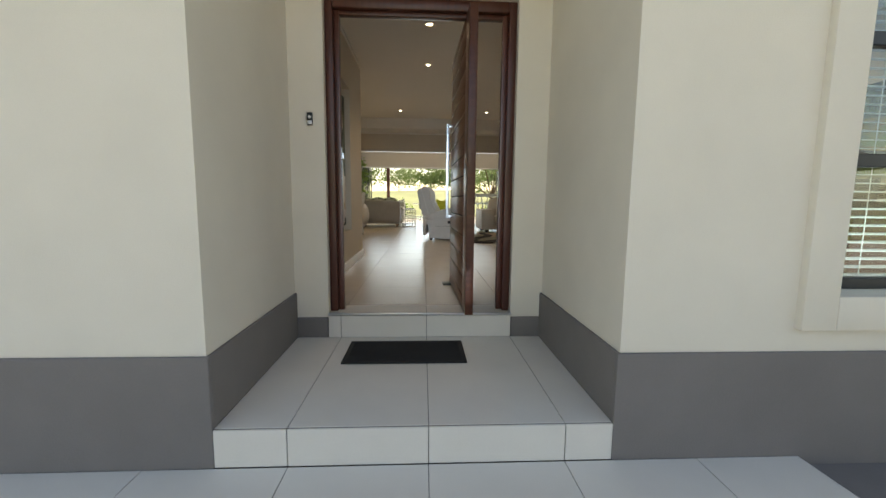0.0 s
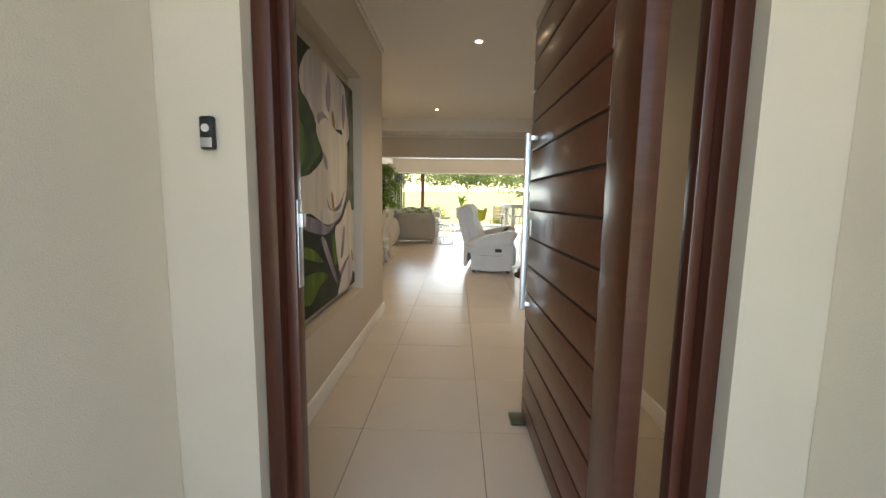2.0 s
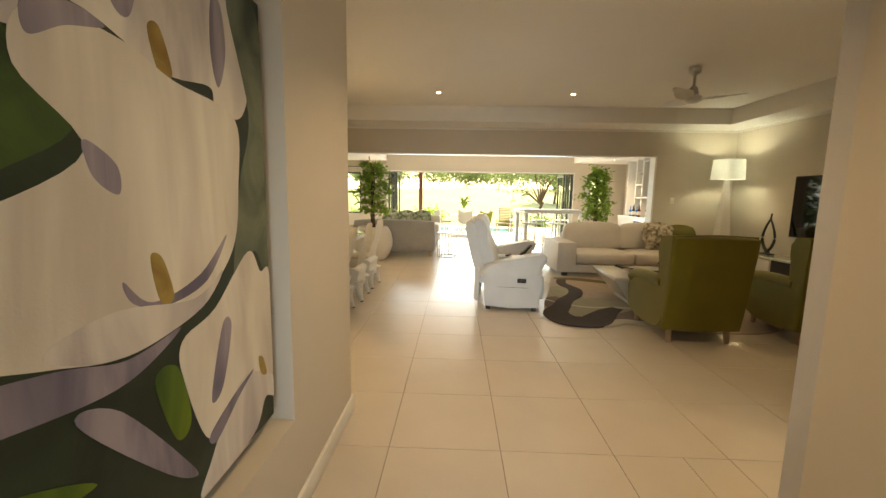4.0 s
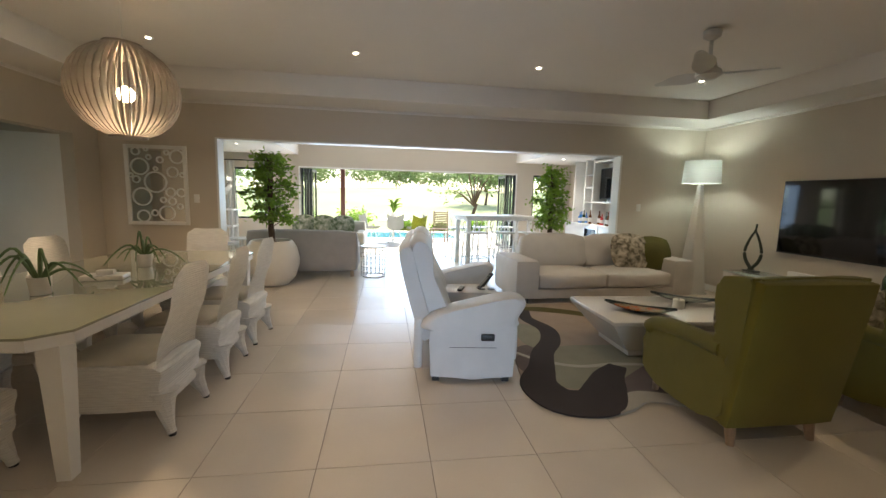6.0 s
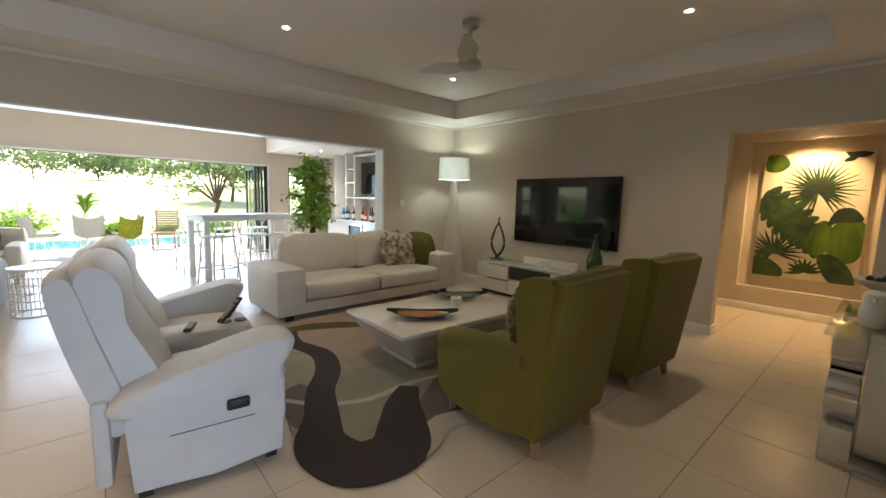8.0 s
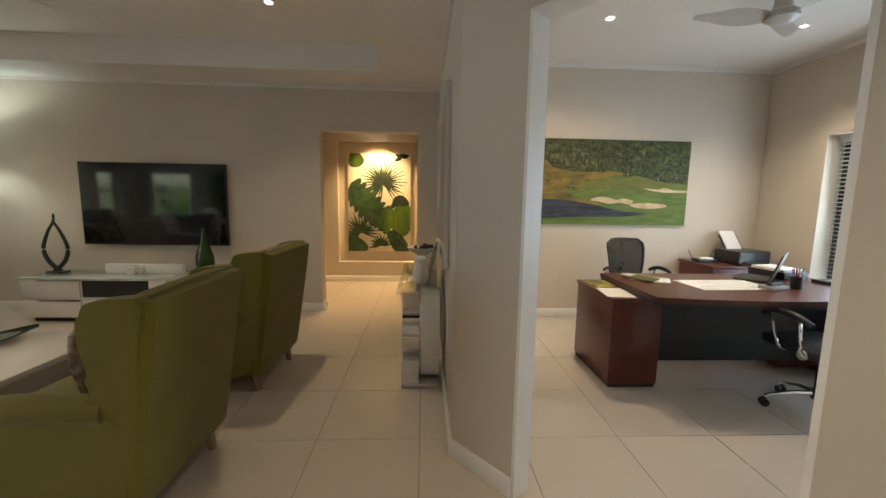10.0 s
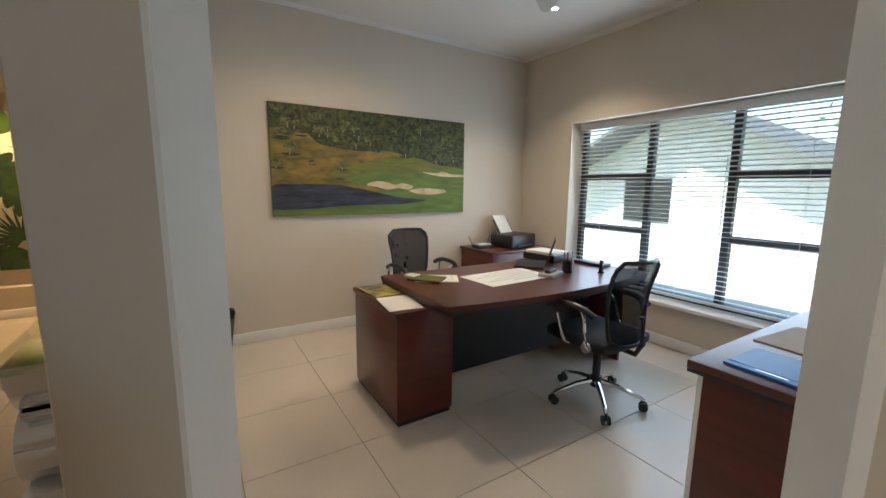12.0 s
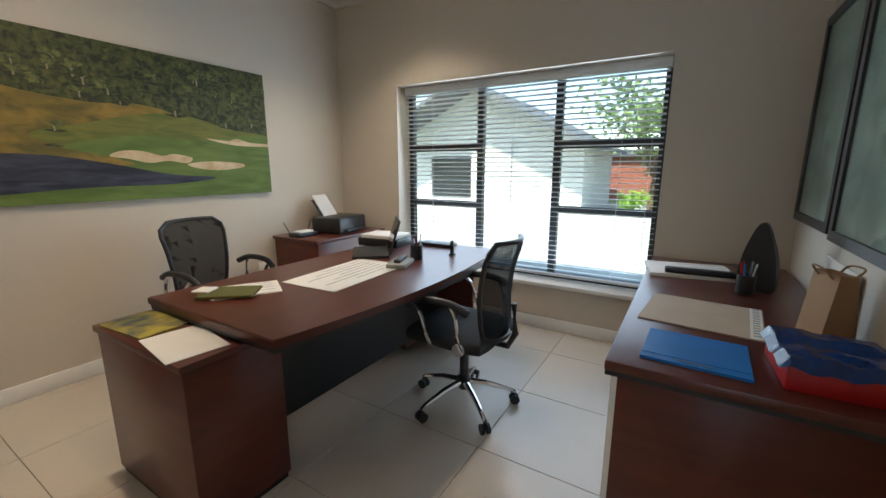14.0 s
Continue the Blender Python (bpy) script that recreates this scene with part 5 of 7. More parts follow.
glass_dish(2.13, 8.60, -38, M_ARTGLASS, "boat-shaped art glass dish in red and green on the table")
glass_dish(2.85, 8.92, -38, M_ARTDARK, "boat-shaped dark art glass dish on the table")
cd = thing("candle", 2.62, 8.70, 0.393, 0, "cream pillar candle on the coffee table", "candle")
bm = bmesh.new()
lathe(bm, [(0.05, 0), (0.052, 0.004), (0.052, 0.085), (0.046, 0.09), (0.03, 0.082), (0.001, 0.081)], n=24)
part("wax", bm, M_CERAM, cd)
part("wick", B((-0.002, -0.002, 0.08, 0.002, 0.002, 0.098)), M_BLACK, cd)


# rug: base plate, coloured areas, dark winding band
M_RUG = mat("taupe_wool", (0.36, 0.285, 0.23), 0.95, vary=0.1, bump=0.8, fine=500)
M_RUGSAGE = mat("sage_wool", (0.27, 0.265, 0.20), 0.95, vary=0.1, bump=0.8, fine=500)
M_RUGDARK = mat("dark_plum_wool", (0.040, 0.030, 0.029), 0.95, vary=0.15, bump=0.8, fine=500)
M_RUGMAUVE = mat("mauve_wool", (0.15, 0.12, 0.115), 0.95, vary=0.12, bump=0.8, fine=500)
M_RUGOLIVE = mat("olive_wool", (0.10, 0.085, 0.022), 0.95, vary=0.12, bump=0.8, fine=500)
M_RUGPALE = mat("pale_wool", (0.46, 0.43, 0.37), 0.95, vary=0.08, bump=0.8, fine=500)
rug = thing("rug", 0, 0, 0, 0, "round-edged wool rug with winding dark, sage and cream bands", "rug")


def rug_area(name, pts, material, z0, z1):
    bm = bmesh.new()
    slab(bm, curve_closed(pts, 7), lambda u, v, w: (u, v, w), z0, z1)
    part(name, bm, material, rug)


def rug_band(name, pts, widths, material, z0, z1):
    c = curve_open([(x, y, 0) for x, y in pts], 6)
    n = len(c)
    left, right = [], []
    for i, p in enumerate(c):
        d = (c[min(i + 1, n - 1)] - c[max(i - 1, 0)]).normalized()
        t = i / (n - 1) * (len(widths) - 1)
        k = min(int(t), len(widths) - 2)
        w = widths[k] + (widths[k + 1] - widths[k]) * (t - k)
        left.append((p.x - d.y * w / 2, p.y + d.x * w / 2))
        right.append((p.x + d.y * w / 2, p.y - d.x * w / 2))
    bm = bmesh.new()
    slab(bm, left + right[::-1], lambda u, v, w: (u, v, w), z0, z1)
    part(name, bm, material, rug)


rug_area("base_layer", [(0.86, 8.30), (1.05, 8.95), (1.30, 9.85), (1.48, 10.20), (2.3, 10.28), (3.2, 10.22), (3.75, 9.4), (3.80, 8.4), (3.1, 7.55), (2.3, 7.45), (1.9, 7.60), (1.45, 7.68), (1.15, 7.55), (0.84, 7.75)], M_RUG, 0.0, 0.014)
rug_area("mauve_area", [(0.87, 8.32), (1.0, 8.75), (1.25, 8.75), (1.15, 8.3), (0.97, 8.15)], M_RUGMAUVE, 0.002, 0.0155)
rug_area("sage_area", [(1.10, 8.98), (1.22, 9.45), (1.42, 9.3), (1.36, 8.85), (1.18, 8.72)], M_RUGSAGE, 0.002, 0.016)
rug_area("sage_area", [(1.12, 8.35), (1.40, 8.72), (1.75, 8.75), (2.15, 8.72), (2.35, 8.5), (1.9, 8.2), (1.5, 7.95), (1.15, 7.9), (1.05, 8.1)], M_RUGSAGE, 0.002, 0.016)
rug_area("mauve_area", [(1.70, 8.25), (2.2, 8.35), (3.0, 8.2), (2.7, 7.75), (2.1, 7.72), (1.65, 7.72), (1.5, 7.75)], M_RUGMAUVE, 0.002, 0.0157)
rug_band("olive_band", [(1.40, 10.08), (1.75, 10.02), (2.1, 9.85), (2.4, 9.6)], (0.10, 0.22, 0.2, 0.1), M_RUGOLIVE, 0.003, 0.0165)
rug_band("cream_line", [(0.95, 8.62), (1.12, 8.42), (1.40, 8.28), (1.75, 8.30), (2.1, 8.25)], (0.04, 0.05, 0.055, 0.06, 0.03), M_RUGPALE, 0.003, 0.0175)
rug_band("dark_band", [(1.50, 9.98), (1.42, 9.65), (1.50, 9.25), (1.40, 8.90), (1.20, 8.60), (1.06, 8.28), (0.93, 8.00), (1.00, 7.74), (1.24, 7.70), (1.42, 7.90), (1.55, 8.08), (1.74, 8.26)], (0.14, 0.15, 0.19, 0.20, 0.20, 0.22, 0.30, 0.36, 0.36, 0.30, 0.24, 0.14), M_RUGDARK, 0.004, 0.019)
rug_band("cream_edge", [(1.22, 7.555), (1.40, 7.62), (1.62, 7.74), (1.95, 7.62), (2.3, 7.48)], (0.05, 0.12, 0.16, 0.14, 0.06), M_RUGPALE, 0.003, 0.0175)


def tv():
    t = thing("television", 5.078, 9.935, 0.80, -90, "large flat black television mounted on the wall, switched off", "television")
    part("housing", B((0, -0.055, 0, 1.64, -0.01, 0.95), bev=0.006), M_BLACK, t)
    part("screen", B((0.012, -0.0575, 0.02, 1.628, -0.0552, 0.938)), M_SCREEN, t, "glossy dark screen")
    part("wall_bracket", B((0.5, -0.01, 0.25, 1.14, 0.0, 0.7)), M_BLACK, t)


tv()


def tv_unit():
    u = thing("tv_cabinet", 5.06, 10.28, 0, -90, "low white gloss television cabinet with a glass top", "tv cabinet")
    W = 1.95
    part("carcass", B((0.01, -0.47, 0.05, W - 0.01, -0.01, 0.475), bev=0.003), M_LACQ, u)
    part("glass_top", B((0, -0.50, 0.478, W, 0, 0.49), bev=0.002), M_FROST, u)
    for x0 in (0.012, W - 0.612):
        for z0, z1 in ((0.06, 0.25), (0.275, 0.468)):
            d = part("drawer", B((x0, -0.492, z0, x0 + 0.60, -0.472, z1), bev=0.003), M_LACQ, u)
            part("handle", B((x0 + 0.18, -0.498, z1 - 0.012, x0 + 0.60, -0.492, z1 + 0.004)), M_CHROME, d)
    # Closed carcass here; a black plate paints the shade of an open compartment.
    part("compartment_shade", B((0.63, -0.474, 0.28, W - 0.63, -0.4705, 0.462)), M_BLACK, u, "black plate painted as the shade inside an open compartment")
    part("flap", B((0.63, -0.49, 0.06, W - 0.63, -0.472, 0.262), bev=0.003), M_LACQ, u)
    part("base", B((0.06, -0.42, 0, W - 0.06, -0.04, 0.05)), M_BLACK, u)


tv_unit()
sb = thing("soundbar", 4.93, 9.62, 0.491, -90, "low white panel-like speaker box on the cabinet", "speaker")
part("body", B((0, -0.05, 0, 0.85, 0.02, 0.10), bev=0.004), M_WHITE, sb)
for y in (9.28, 9.16):
    c = thing("candle_holder", 4.80, y, 0.491, 0, "small white frosted candle glass on the cabinet", "candle holder", "white candle holders")
    bm = bmesh.new()
    lathe(bm, [(0.03, 0), (0.035, 0.005), (0.035, 0.085), (0.03, 0.085), (0.028, 0.07), (0.001, 0.07)], n=18)
    part("cup", bm, M_WHITE, c)
o = thing("loop_sculpture", 4.86, 10.12, 0.491, -90, "dark bronze pointed loop sculpture on a flat base", "sculpture")
part("base", B((-0.10, -0.05, 0, 0.10, 0.05, 0.022), bev=0.006), M_BRONZE, o)
bm = bmesh.new()
lp = curve_open([(0.03, 0, 0.02), (-0.09, 0, 0.14), (-0.13, 0, 0.28), (-0.07, 0, 0.46), (0.0, 0, 0.58), (0.012, 0, 0.67)], 6)
tube(bm, lp, 0.02, n=10, radii=[0.026 - 0.016 * i / len(lp) for i in range(len(lp))])
lp = curve_open([(-0.03, 0, 0.02), (0.09, 0, 0.14), (0.13, 0, 0.28), (0.08, 0, 0.44), (0.01, 0, 0.57)], 6)
tube(bm, lp, 0.02, n=10, radii=[0.026 - 0.014 * i / len(lp) for i in range(len(lp))])
part("loop", bm, M_BRONZE, o)
v = thing("glass_vase", 4.80, 8.46, 0.491, 0, "tall dark green glass bottle vase on the cabinet", "vase")
bm = bmesh.new()
lathe(bm, [(0.05, 0), (0.075, 0.02), (0.10, 0.12), (0.095, 0.22), (0.06, 0.32), (0.028, 0.42), (0.02, 0.50), (0.028, 0.54), (0.022, 0.54), (0.016, 0.50)], n=28)
part("body", bm, M_BOTTLE, v)


M_FROSTGREEN = mat("ribbed_green_glass", (0.16, 0.25, 0.17), 0.12, vary=0.2, scale=30, bump=0.2, coat=0.5)


def console_table():
    c = thing("console_table", 2.96, 5.845, 0, 0, "glass-topped console with white and mirrored ring supports", "console table")
    part("glass_top", B((-0.03, 0.0, 0.74, 1.22, 0.335, 0.752), bev=0.002), M_GREENGLASS, c, "thick clear glass top")
    part("base_plate", B((0.08, 0.02, 0, 1.12, 0.30, 0.03), bev=0.003), M_STEEL, c)
    for x in (0.24, 0.94):
        bm = bmesh.new()
        n = 28
        rings = [[bm.verts.new((x + rx * math.cos(2 * math.pi * k / n), y, 0.385 + rz * math.sin(2 * math.pi * k / n))) for k in range(n)] for rx, rz, y in ((0.20, 0.352, 0.02), (0.20, 0.352, 0.155), (0.13, 0.27, 0.155), (0.13, 0.27, 0.02))]
        for a, b in zip(rings, rings[1:] + rings[:1]):
            for k in range(n):
                bm.faces.new((a[k], a[(k + 1) % n], b[(k + 1) % n], b[k]))
        part("support", bm, M_LACQ, c, "white oval ring support")
        part("foot_block", B((x - 0.16, 0.17, 0.032, x + 0.16, 0.30, 0.21), bev=0.004), M_LACQ, c, "white block at the foot")
        bm = bmesh.new()
        rings = [[bm.verts.new((x + r * math.cos(2 * math.pi * k / n), y, 0.365 + r * math.sin(2 * math.pi * k / n))) for k in range(n)] for r, y in ((0.155, 0.17), (0.155, 0.30), (0.105, 0.30), (0.105, 0.17))]
        for a, b in zip(rings, rings[1:] + rings[:1]):
            for k in range(n):
                bm.faces.new((a[k], a[(k + 1) % n], b[(k + 1) % n], b[k]))
        part("mirror_ring", bm, M_CHROME, c, "mirrored ring")
        bm = bmesh.new()
        slab(bm, [(-0.17, 0.738), (0.17, 0.738), (0.15, 0.66), (0.09, 0.56), (0.05, 0.524), (-0.05, 0.524), (-0.09, 0.56), (-0.15, 0.66)], lambda u, v, w: (x + u, w, v), 0.17, 0.30)
        part("mirror_cup", bm, M_CHROME, c, "mirrored cup under the glass top")


console_table()
b = thing("footed_bowl", 3.72, 6.00, 0.753, 0, "white footed glass bowl with dark pebbles on the console", "bowl")
bm = bmesh.new()
lathe(bm, [(0.06, 0), (0.062, 0.01), (0.02, 0.03), (0.016, 0.12), (0.03, 0.15), (0.12, 0.20), (0.135, 0.225), (0.128, 0.225), (0.10, 0.20), (0.001, 0.185)], n=28)
part("body", bm, M_CERAM, b)
rg = random.Random(2)
for k in range(14):
    a, r = rg.uniform(0, 6.28), rg.uniform(0, 0.085)
    bm = bmesh.new()
    bmesh.ops.create_icosphere(bm, subdivisions=1, radius=0.022, matrix=Matrix.Translation((r * math.cos(a), r * math.sin(a), 0.212 + 0.25 * r)))
    part("pebble", bm, M_BLACK, b)
ow = thing("owl_figurine", 3.26, 6.01, 0.753, 0, "small white ceramic owl figurine on the glass console", "figurine")
bm = bmesh.new()
lathe(bm, [(0.035, 0), (0.05, 0.012), (0.062, 0.06), (0.06, 0.10), (0.05, 0.135), (0.054, 0.165), (0.048, 0.195), (0.028, 0.212), (0.002, 0.216)], n=24, sx=1.15)
cyl(bm, (-0.06, 0.0, 0.168), (-0.08, 0, 0.155), 0.012, 0.002, n=8)
cyl(bm, (0.045, 0, 0.07), (0.12, 0, 0.015), 0.04, 0.012, n=10)
part("owl", bm, M_CERAM, ow)
gp = thing("glass_plate", 3.42, 5.90, 0.755, 0, "round green ribbed glass plate leaning on the wall", "plate")
bm = bmesh.new()
lathe(bm, [(0.001, 0.0), (0.10, 0.004), (0.155, 0.016), (0.158, 0.022), (0.10, 0.012), (0.001, 0.010)], n=36)
q = part("disc", bm, M_FROSTGREEN, gp)
q.matrix_basis = pose(0, 0, 0.155, -74, 0, 0)


# ---- dining corner ----
def dining_table():
    t = thing("dining_table", -2.35, 8.55, 0, 0, "long white dining table with a clear glass top", "dining table")
    W, L = 0.66, 1.42
    out = [(-W + 0.12, -L), (W - 0.12, -L), (W, -L + 0.12), (W, L - 0.12), (W - 0.12, L), (-W + 0.12, L), (-W, L - 0.12), (-W, -L + 0.12)]
    bm = bmesh.new()
    slab(bm, out, lambda u, v, w: (u, v, w), 0.748, 0.76)
    part("glass_top", bm, M_SAGEGLASS, t, "clear glass top with clipped corners")
    bm = bmesh.new()
    slab(bm, [(u * 0.985, v * 0.992) for u, v in out], lambda u, v, w: (u, v, w), 0.69, 0.746)
    part("tabletop", bm, M_WHITE, t, "white painted tabletop under the glass")
    for sx in (-1, 1):
        for sy in (-1, 1):
            bm = bmesh.new()
            cx, cy = sx * (W - 0.10), sy * (L - 0.14)
            vs = bx(bm, cx - 0.052, cy - 0.052, 0, cx + 0.052, cy + 0.052, 0.69)
            for v in vs:
                if v.co.z < 0.1:
                    v.co.x = cx + (v.co.x - cx) * 0.62
                    v.co.y = cy + (v.co.y - cy) * 0.62
            part("leg", bm, M_WHITE, t)


dining_table()


def wicker_chair():
    c = thing("dining_chair", 0, 0, 0, 0, "white woven wicker dining chair with a curved high back", "chair", "chairs round the table")
    # faces -x; the back is at x = 0
    rows = []
    bm = bmesh.new()
    n = 14
    for s in range(n + 1):
        u = s / n
        z = 0.20 + 0.78 * u
        x = 0.045 - 0.045 * math.sin(min(1.0, u * 1.5) * math.pi) + 0.10 * u ** 1.5
        w = 0.255 - 0.012 * math.sin(u * math.pi) - 0.02 * u - 0.09 * max(0.0, (u - 0.88) / 0.12) ** 2.5
        rows.append([(x - 0.05 * math.cos(q * 1.2), w * q, z) for q in [-1 + 2 * i / 8 for i in range(9)]])
    f = [[bm.verts.new(p) for p in r] for r in rows]
    for a, b in zip(f, f[1:]):
        for i in range(8):
            bm.faces.new((a[i], a[i + 1], b[i + 1], b[i]))
    bmesh.ops.solidify(bm, geom=list(bm.faces), thickness=0.085)
    part("backrest", bm, M_WICKER, c, "curved woven backrest")
    part("seat_cushion", soft_box(-0.50, -0.22, 0.40, -0.05, 0.22, 0.475, 0.03, 0.012), M_CREAMFAB, c, "thin cream seat cushion")
    side = curve_closed([(-0.52, 0.42), (-0.535, 0.30), (-0.525, 0.20), (-0.42, 0.165), (-0.25, 0.16), (-0.08, 0.165), (0.03, 0.18), (0.025, 0.30), (0.0, 0.42)], 4)
    part("seat", puffed(side, -0.25, 0.25, 0.06), M_WICKER, c, "woven box seat")
    for sy in (-1, 1):
        for x0, dx in ((-0.475, -0.035), (0.0, 0.055)):
            bm = bmesh.new()
            tube(bm, curve_open([(x0, sy * 0.185, 0.26), (x0 + dx * 0.15, sy * 0.195, 0.16), (x0 + dx * 0.6, sy * 0.215, 0.08), (x0 + dx, sy * 0.225, 0.014)], 4), 0.05, n=10, radii=[0.085 - 0.06 * min(1.0, i / 10) ** 0.7 for i in range(13)])
            leg = part("leg", bm, M_WICKER, c, "woven tapering leg")
            bm = bmesh.new()
            cyl(bm, (x0 + dx, sy * 0.225, 0.0), (x0 + dx, sy * 0.225, 0.016), 0.02, n=10)
            part("foot", bm, M_BLACK, leg)
    bm = bmesh.new()
    cyl(bm, (0.026, 0.14, 0.235), (0.036, 0.14, 0.235), 0.017, n=14)
    part("badge", bm, M_STEEL, c, "small round metal badge")
    return c


wc = wicker_chair()
wc.matrix_world = pose(-1.53, 7.82, 0, 0, 0, 0)
for x, y, rz in ((-1.50, 8.55, 2), (-1.50, 9.27, -2), (-3.17, 7.82, 180), (-3.17, 8.55, 180), (-3.17, 9.27, 180), (-2.35, 10.22, 90), (-2.35, 6.88, -90)):
    copy_thing(wc, pose(x, y, 0, 0, 0, rz))


def aloe(x, y, seed):
    p = thing("potted_aloe", x, y, 0.761, 0, "small spiky plant in a white pot on the table", "plant", "table plants")
    bm = bmesh.new()
    lathe(bm, [(0.045, 0), (0.05, 0.004), (0.058, 0.11), (0.052, 0.11), (0.05, 0.095), (0.001, 0.095)], n=20)
    part("pot", bm, M_CERAM, p)
    r0 = random.Random(seed)
    bm = bmesh.new()
    for k in range(9):
        a, L, H = k * 0.72 + r0.uniform(-0.2, 0.2), r0.uniform(0.12, 0.30), r0.uniform(0.04, 0.22)
        c, s = math.cos(a), math.sin(a)
        pts = curve_open([(0.01 * c, 0.01 * s, 0.09), (L * 0.4 * c, L * 0.4 * s, 0.09 + H), (L * 0.8 * c, L * 0.8 * s, 0.09 + H * 0.6), (L * 1.15 * c, L * 1.15 * s, 0.04 + H * 0.15)], 4)
        tube(bm, pts, 0.01, n=6, radii=[0.011 * (1 - 0.85 * i / len(pts)) + 0.001 for i in range(len(pts))])
    part("leaves", bm, M_ALOE, p)


M_ALOE = mat("aloe_green", (0.10, 0.16, 0.06), 0.5, vary=0.3, scale=20, bump=0.1)
aloe(-2.35, 7.95, 3)
aloe(-2.30, 8.95, 8)
nb = thing("napkin_box", -2.28, 8.42, 0.761, 12, "low cream napkin box on the table", "box")
part("body", B((-0.13, -0.08, 0, 0.13, 0.08, 0.035), bev=0.006), M_CERAM, nb)
part("napkin", soft_box(-0.05, -0.03, 0.03, 0.06, 0.03, 0.07, 0.012), M_PAPER, nb)


# ---- plants ----
def leaves_mesh(name, spots, size, material, rnd, parent, droop=0.3):
    vs, fs = [], []
    for p in spots:
        d = Vector((rnd.gauss(0, 1), rnd.gauss(0, 1), rnd.gauss(-droop, 0.6))).normalized()
        side = d.cross(Vector((rnd.gauss(0, 1), rnd.gauss(0, 1), rnd.gauss(0, 1)))).normalized()
        L = size * rnd.uniform(0.7, 1.3)
        W = L * 0.24
        b = len(vs)
        up = side.cross(d) * (0.12 * L)
        vs += [p, p + d * L * 0.45 + side * W + up, p + d * L, p + d * L * 0.45 - side * W + up]
        fs += [(b, b + 1, b + 2), (b, b + 2, b + 3)]
    me = bpy.data.meshes.new(name)
    me.from_pydata(vs, [], fs)
    me.materials.append(material)
    ob = new(name, me)
    ob.parent = parent
    return ob


def ficus(x, y, h, r, seed, potted, label):
    f = thing("potted_tree", x, y, 0, 0, label, "plant", "indoor trees")
    rnd = random.Random(seed)
    base = 0.62
    if potted == "bowl":
        bm = bmesh.new()
        lathe(bm, [(0.17, 0), (0.24, 0.01), (0.34, 0.12), (0.40, 0.30), (0.405, 0.42), (0.37, 0.58), (0.31, 0.68), (0.295, 0.695), (0.27, 0.69), (0.27, 0.64)], n=40)
        part("pot", bm, M_CERAM, f, "large round white glazed pot")
    else:
        bm = bmesh.new()
        lathe(bm, [(0.15, 0), (0.19, 0.02), (0.23, 0.62), (0.21, 0.62), (0.20, 0.58)], n=32)
        part("pot", bm, M_CERAM, f, "white tapered pot")
        base = 0.56
    bm = bmesh.new()
    lathe(bm, [(0.25 if potted == "bowl" else 0.19, base), (0.2, base + 0.03), (0.001, base + 0.035)], n=20)
    part("soil", bm, M_SOIL, f)
    bm = bmesh.new()
    spots = []
    for k in range(3):
        a = k * 2.1
        pts = curve_open([(0.03 * math.cos(a + i * 1.1), 0.03 * math.sin(a + i * 1.1), base + (h - base - 0.08) * i / 5) for i in range(6)], 3)
        tube(bm, pts, 0.02, n=7, radii=[0.024 * (1 - 0.6 * i / len(pts)) for i in range(len(pts))])
    for k in range(34):
        z = base + 0.30 + (h - base - 0.36) * (k + rnd.random()) / 34
        a = k * 2.4 + rnd.uniform(-0.3, 0.3)
        u = (z - base) / (h - base)
        R = r * (0.55 + 0.55 * math.sin(math.pi * min(1, max(0, u * 0.85 + 0.08)))) * rnd.uniform(0.65, 1.1)
        tip = Vector((R * math.cos(a), R * math.sin(a), z + rnd.uniform(-0.02, 0.1)))
        mid = Vector((R * 0.5 * math.cos(a), R * 0.5 * math.sin(a), z + 0.06))
        tube(bm, [(0, 0, z - 0.05), mid, tip], 0.005, n=5, radii=[0.008, 0.005, 0.002])
        for i in range(46):
            t = rnd.uniform(0.35, 1.05)
            q = mid.lerp(tip, (t - 0.5) * 2) if t > 0.5 else Vector((0, 0, z)).lerp(mid, t * 2)
            spots.append(q + Vector((rnd.gauss(0, 0.045), rnd.gauss(0, 0.045), rnd.gauss(0, 0.035))))
    part("trunk", bm, M_BARK, f, "twisted brown stems")
    tagged(leaves_mesh("foliage", spots, 0.085, M_LEAF, rnd, f), kind="stuff")


ficus(-1.99, 11.70, 2.02, 0.34, 5, "bowl", "leafy green indoor tree in a large round white pot")
ficus(2.80, 12.35, 1.98, 0.30, 6, "tall", "leafy green indoor tree in a white pot behind the sofa")


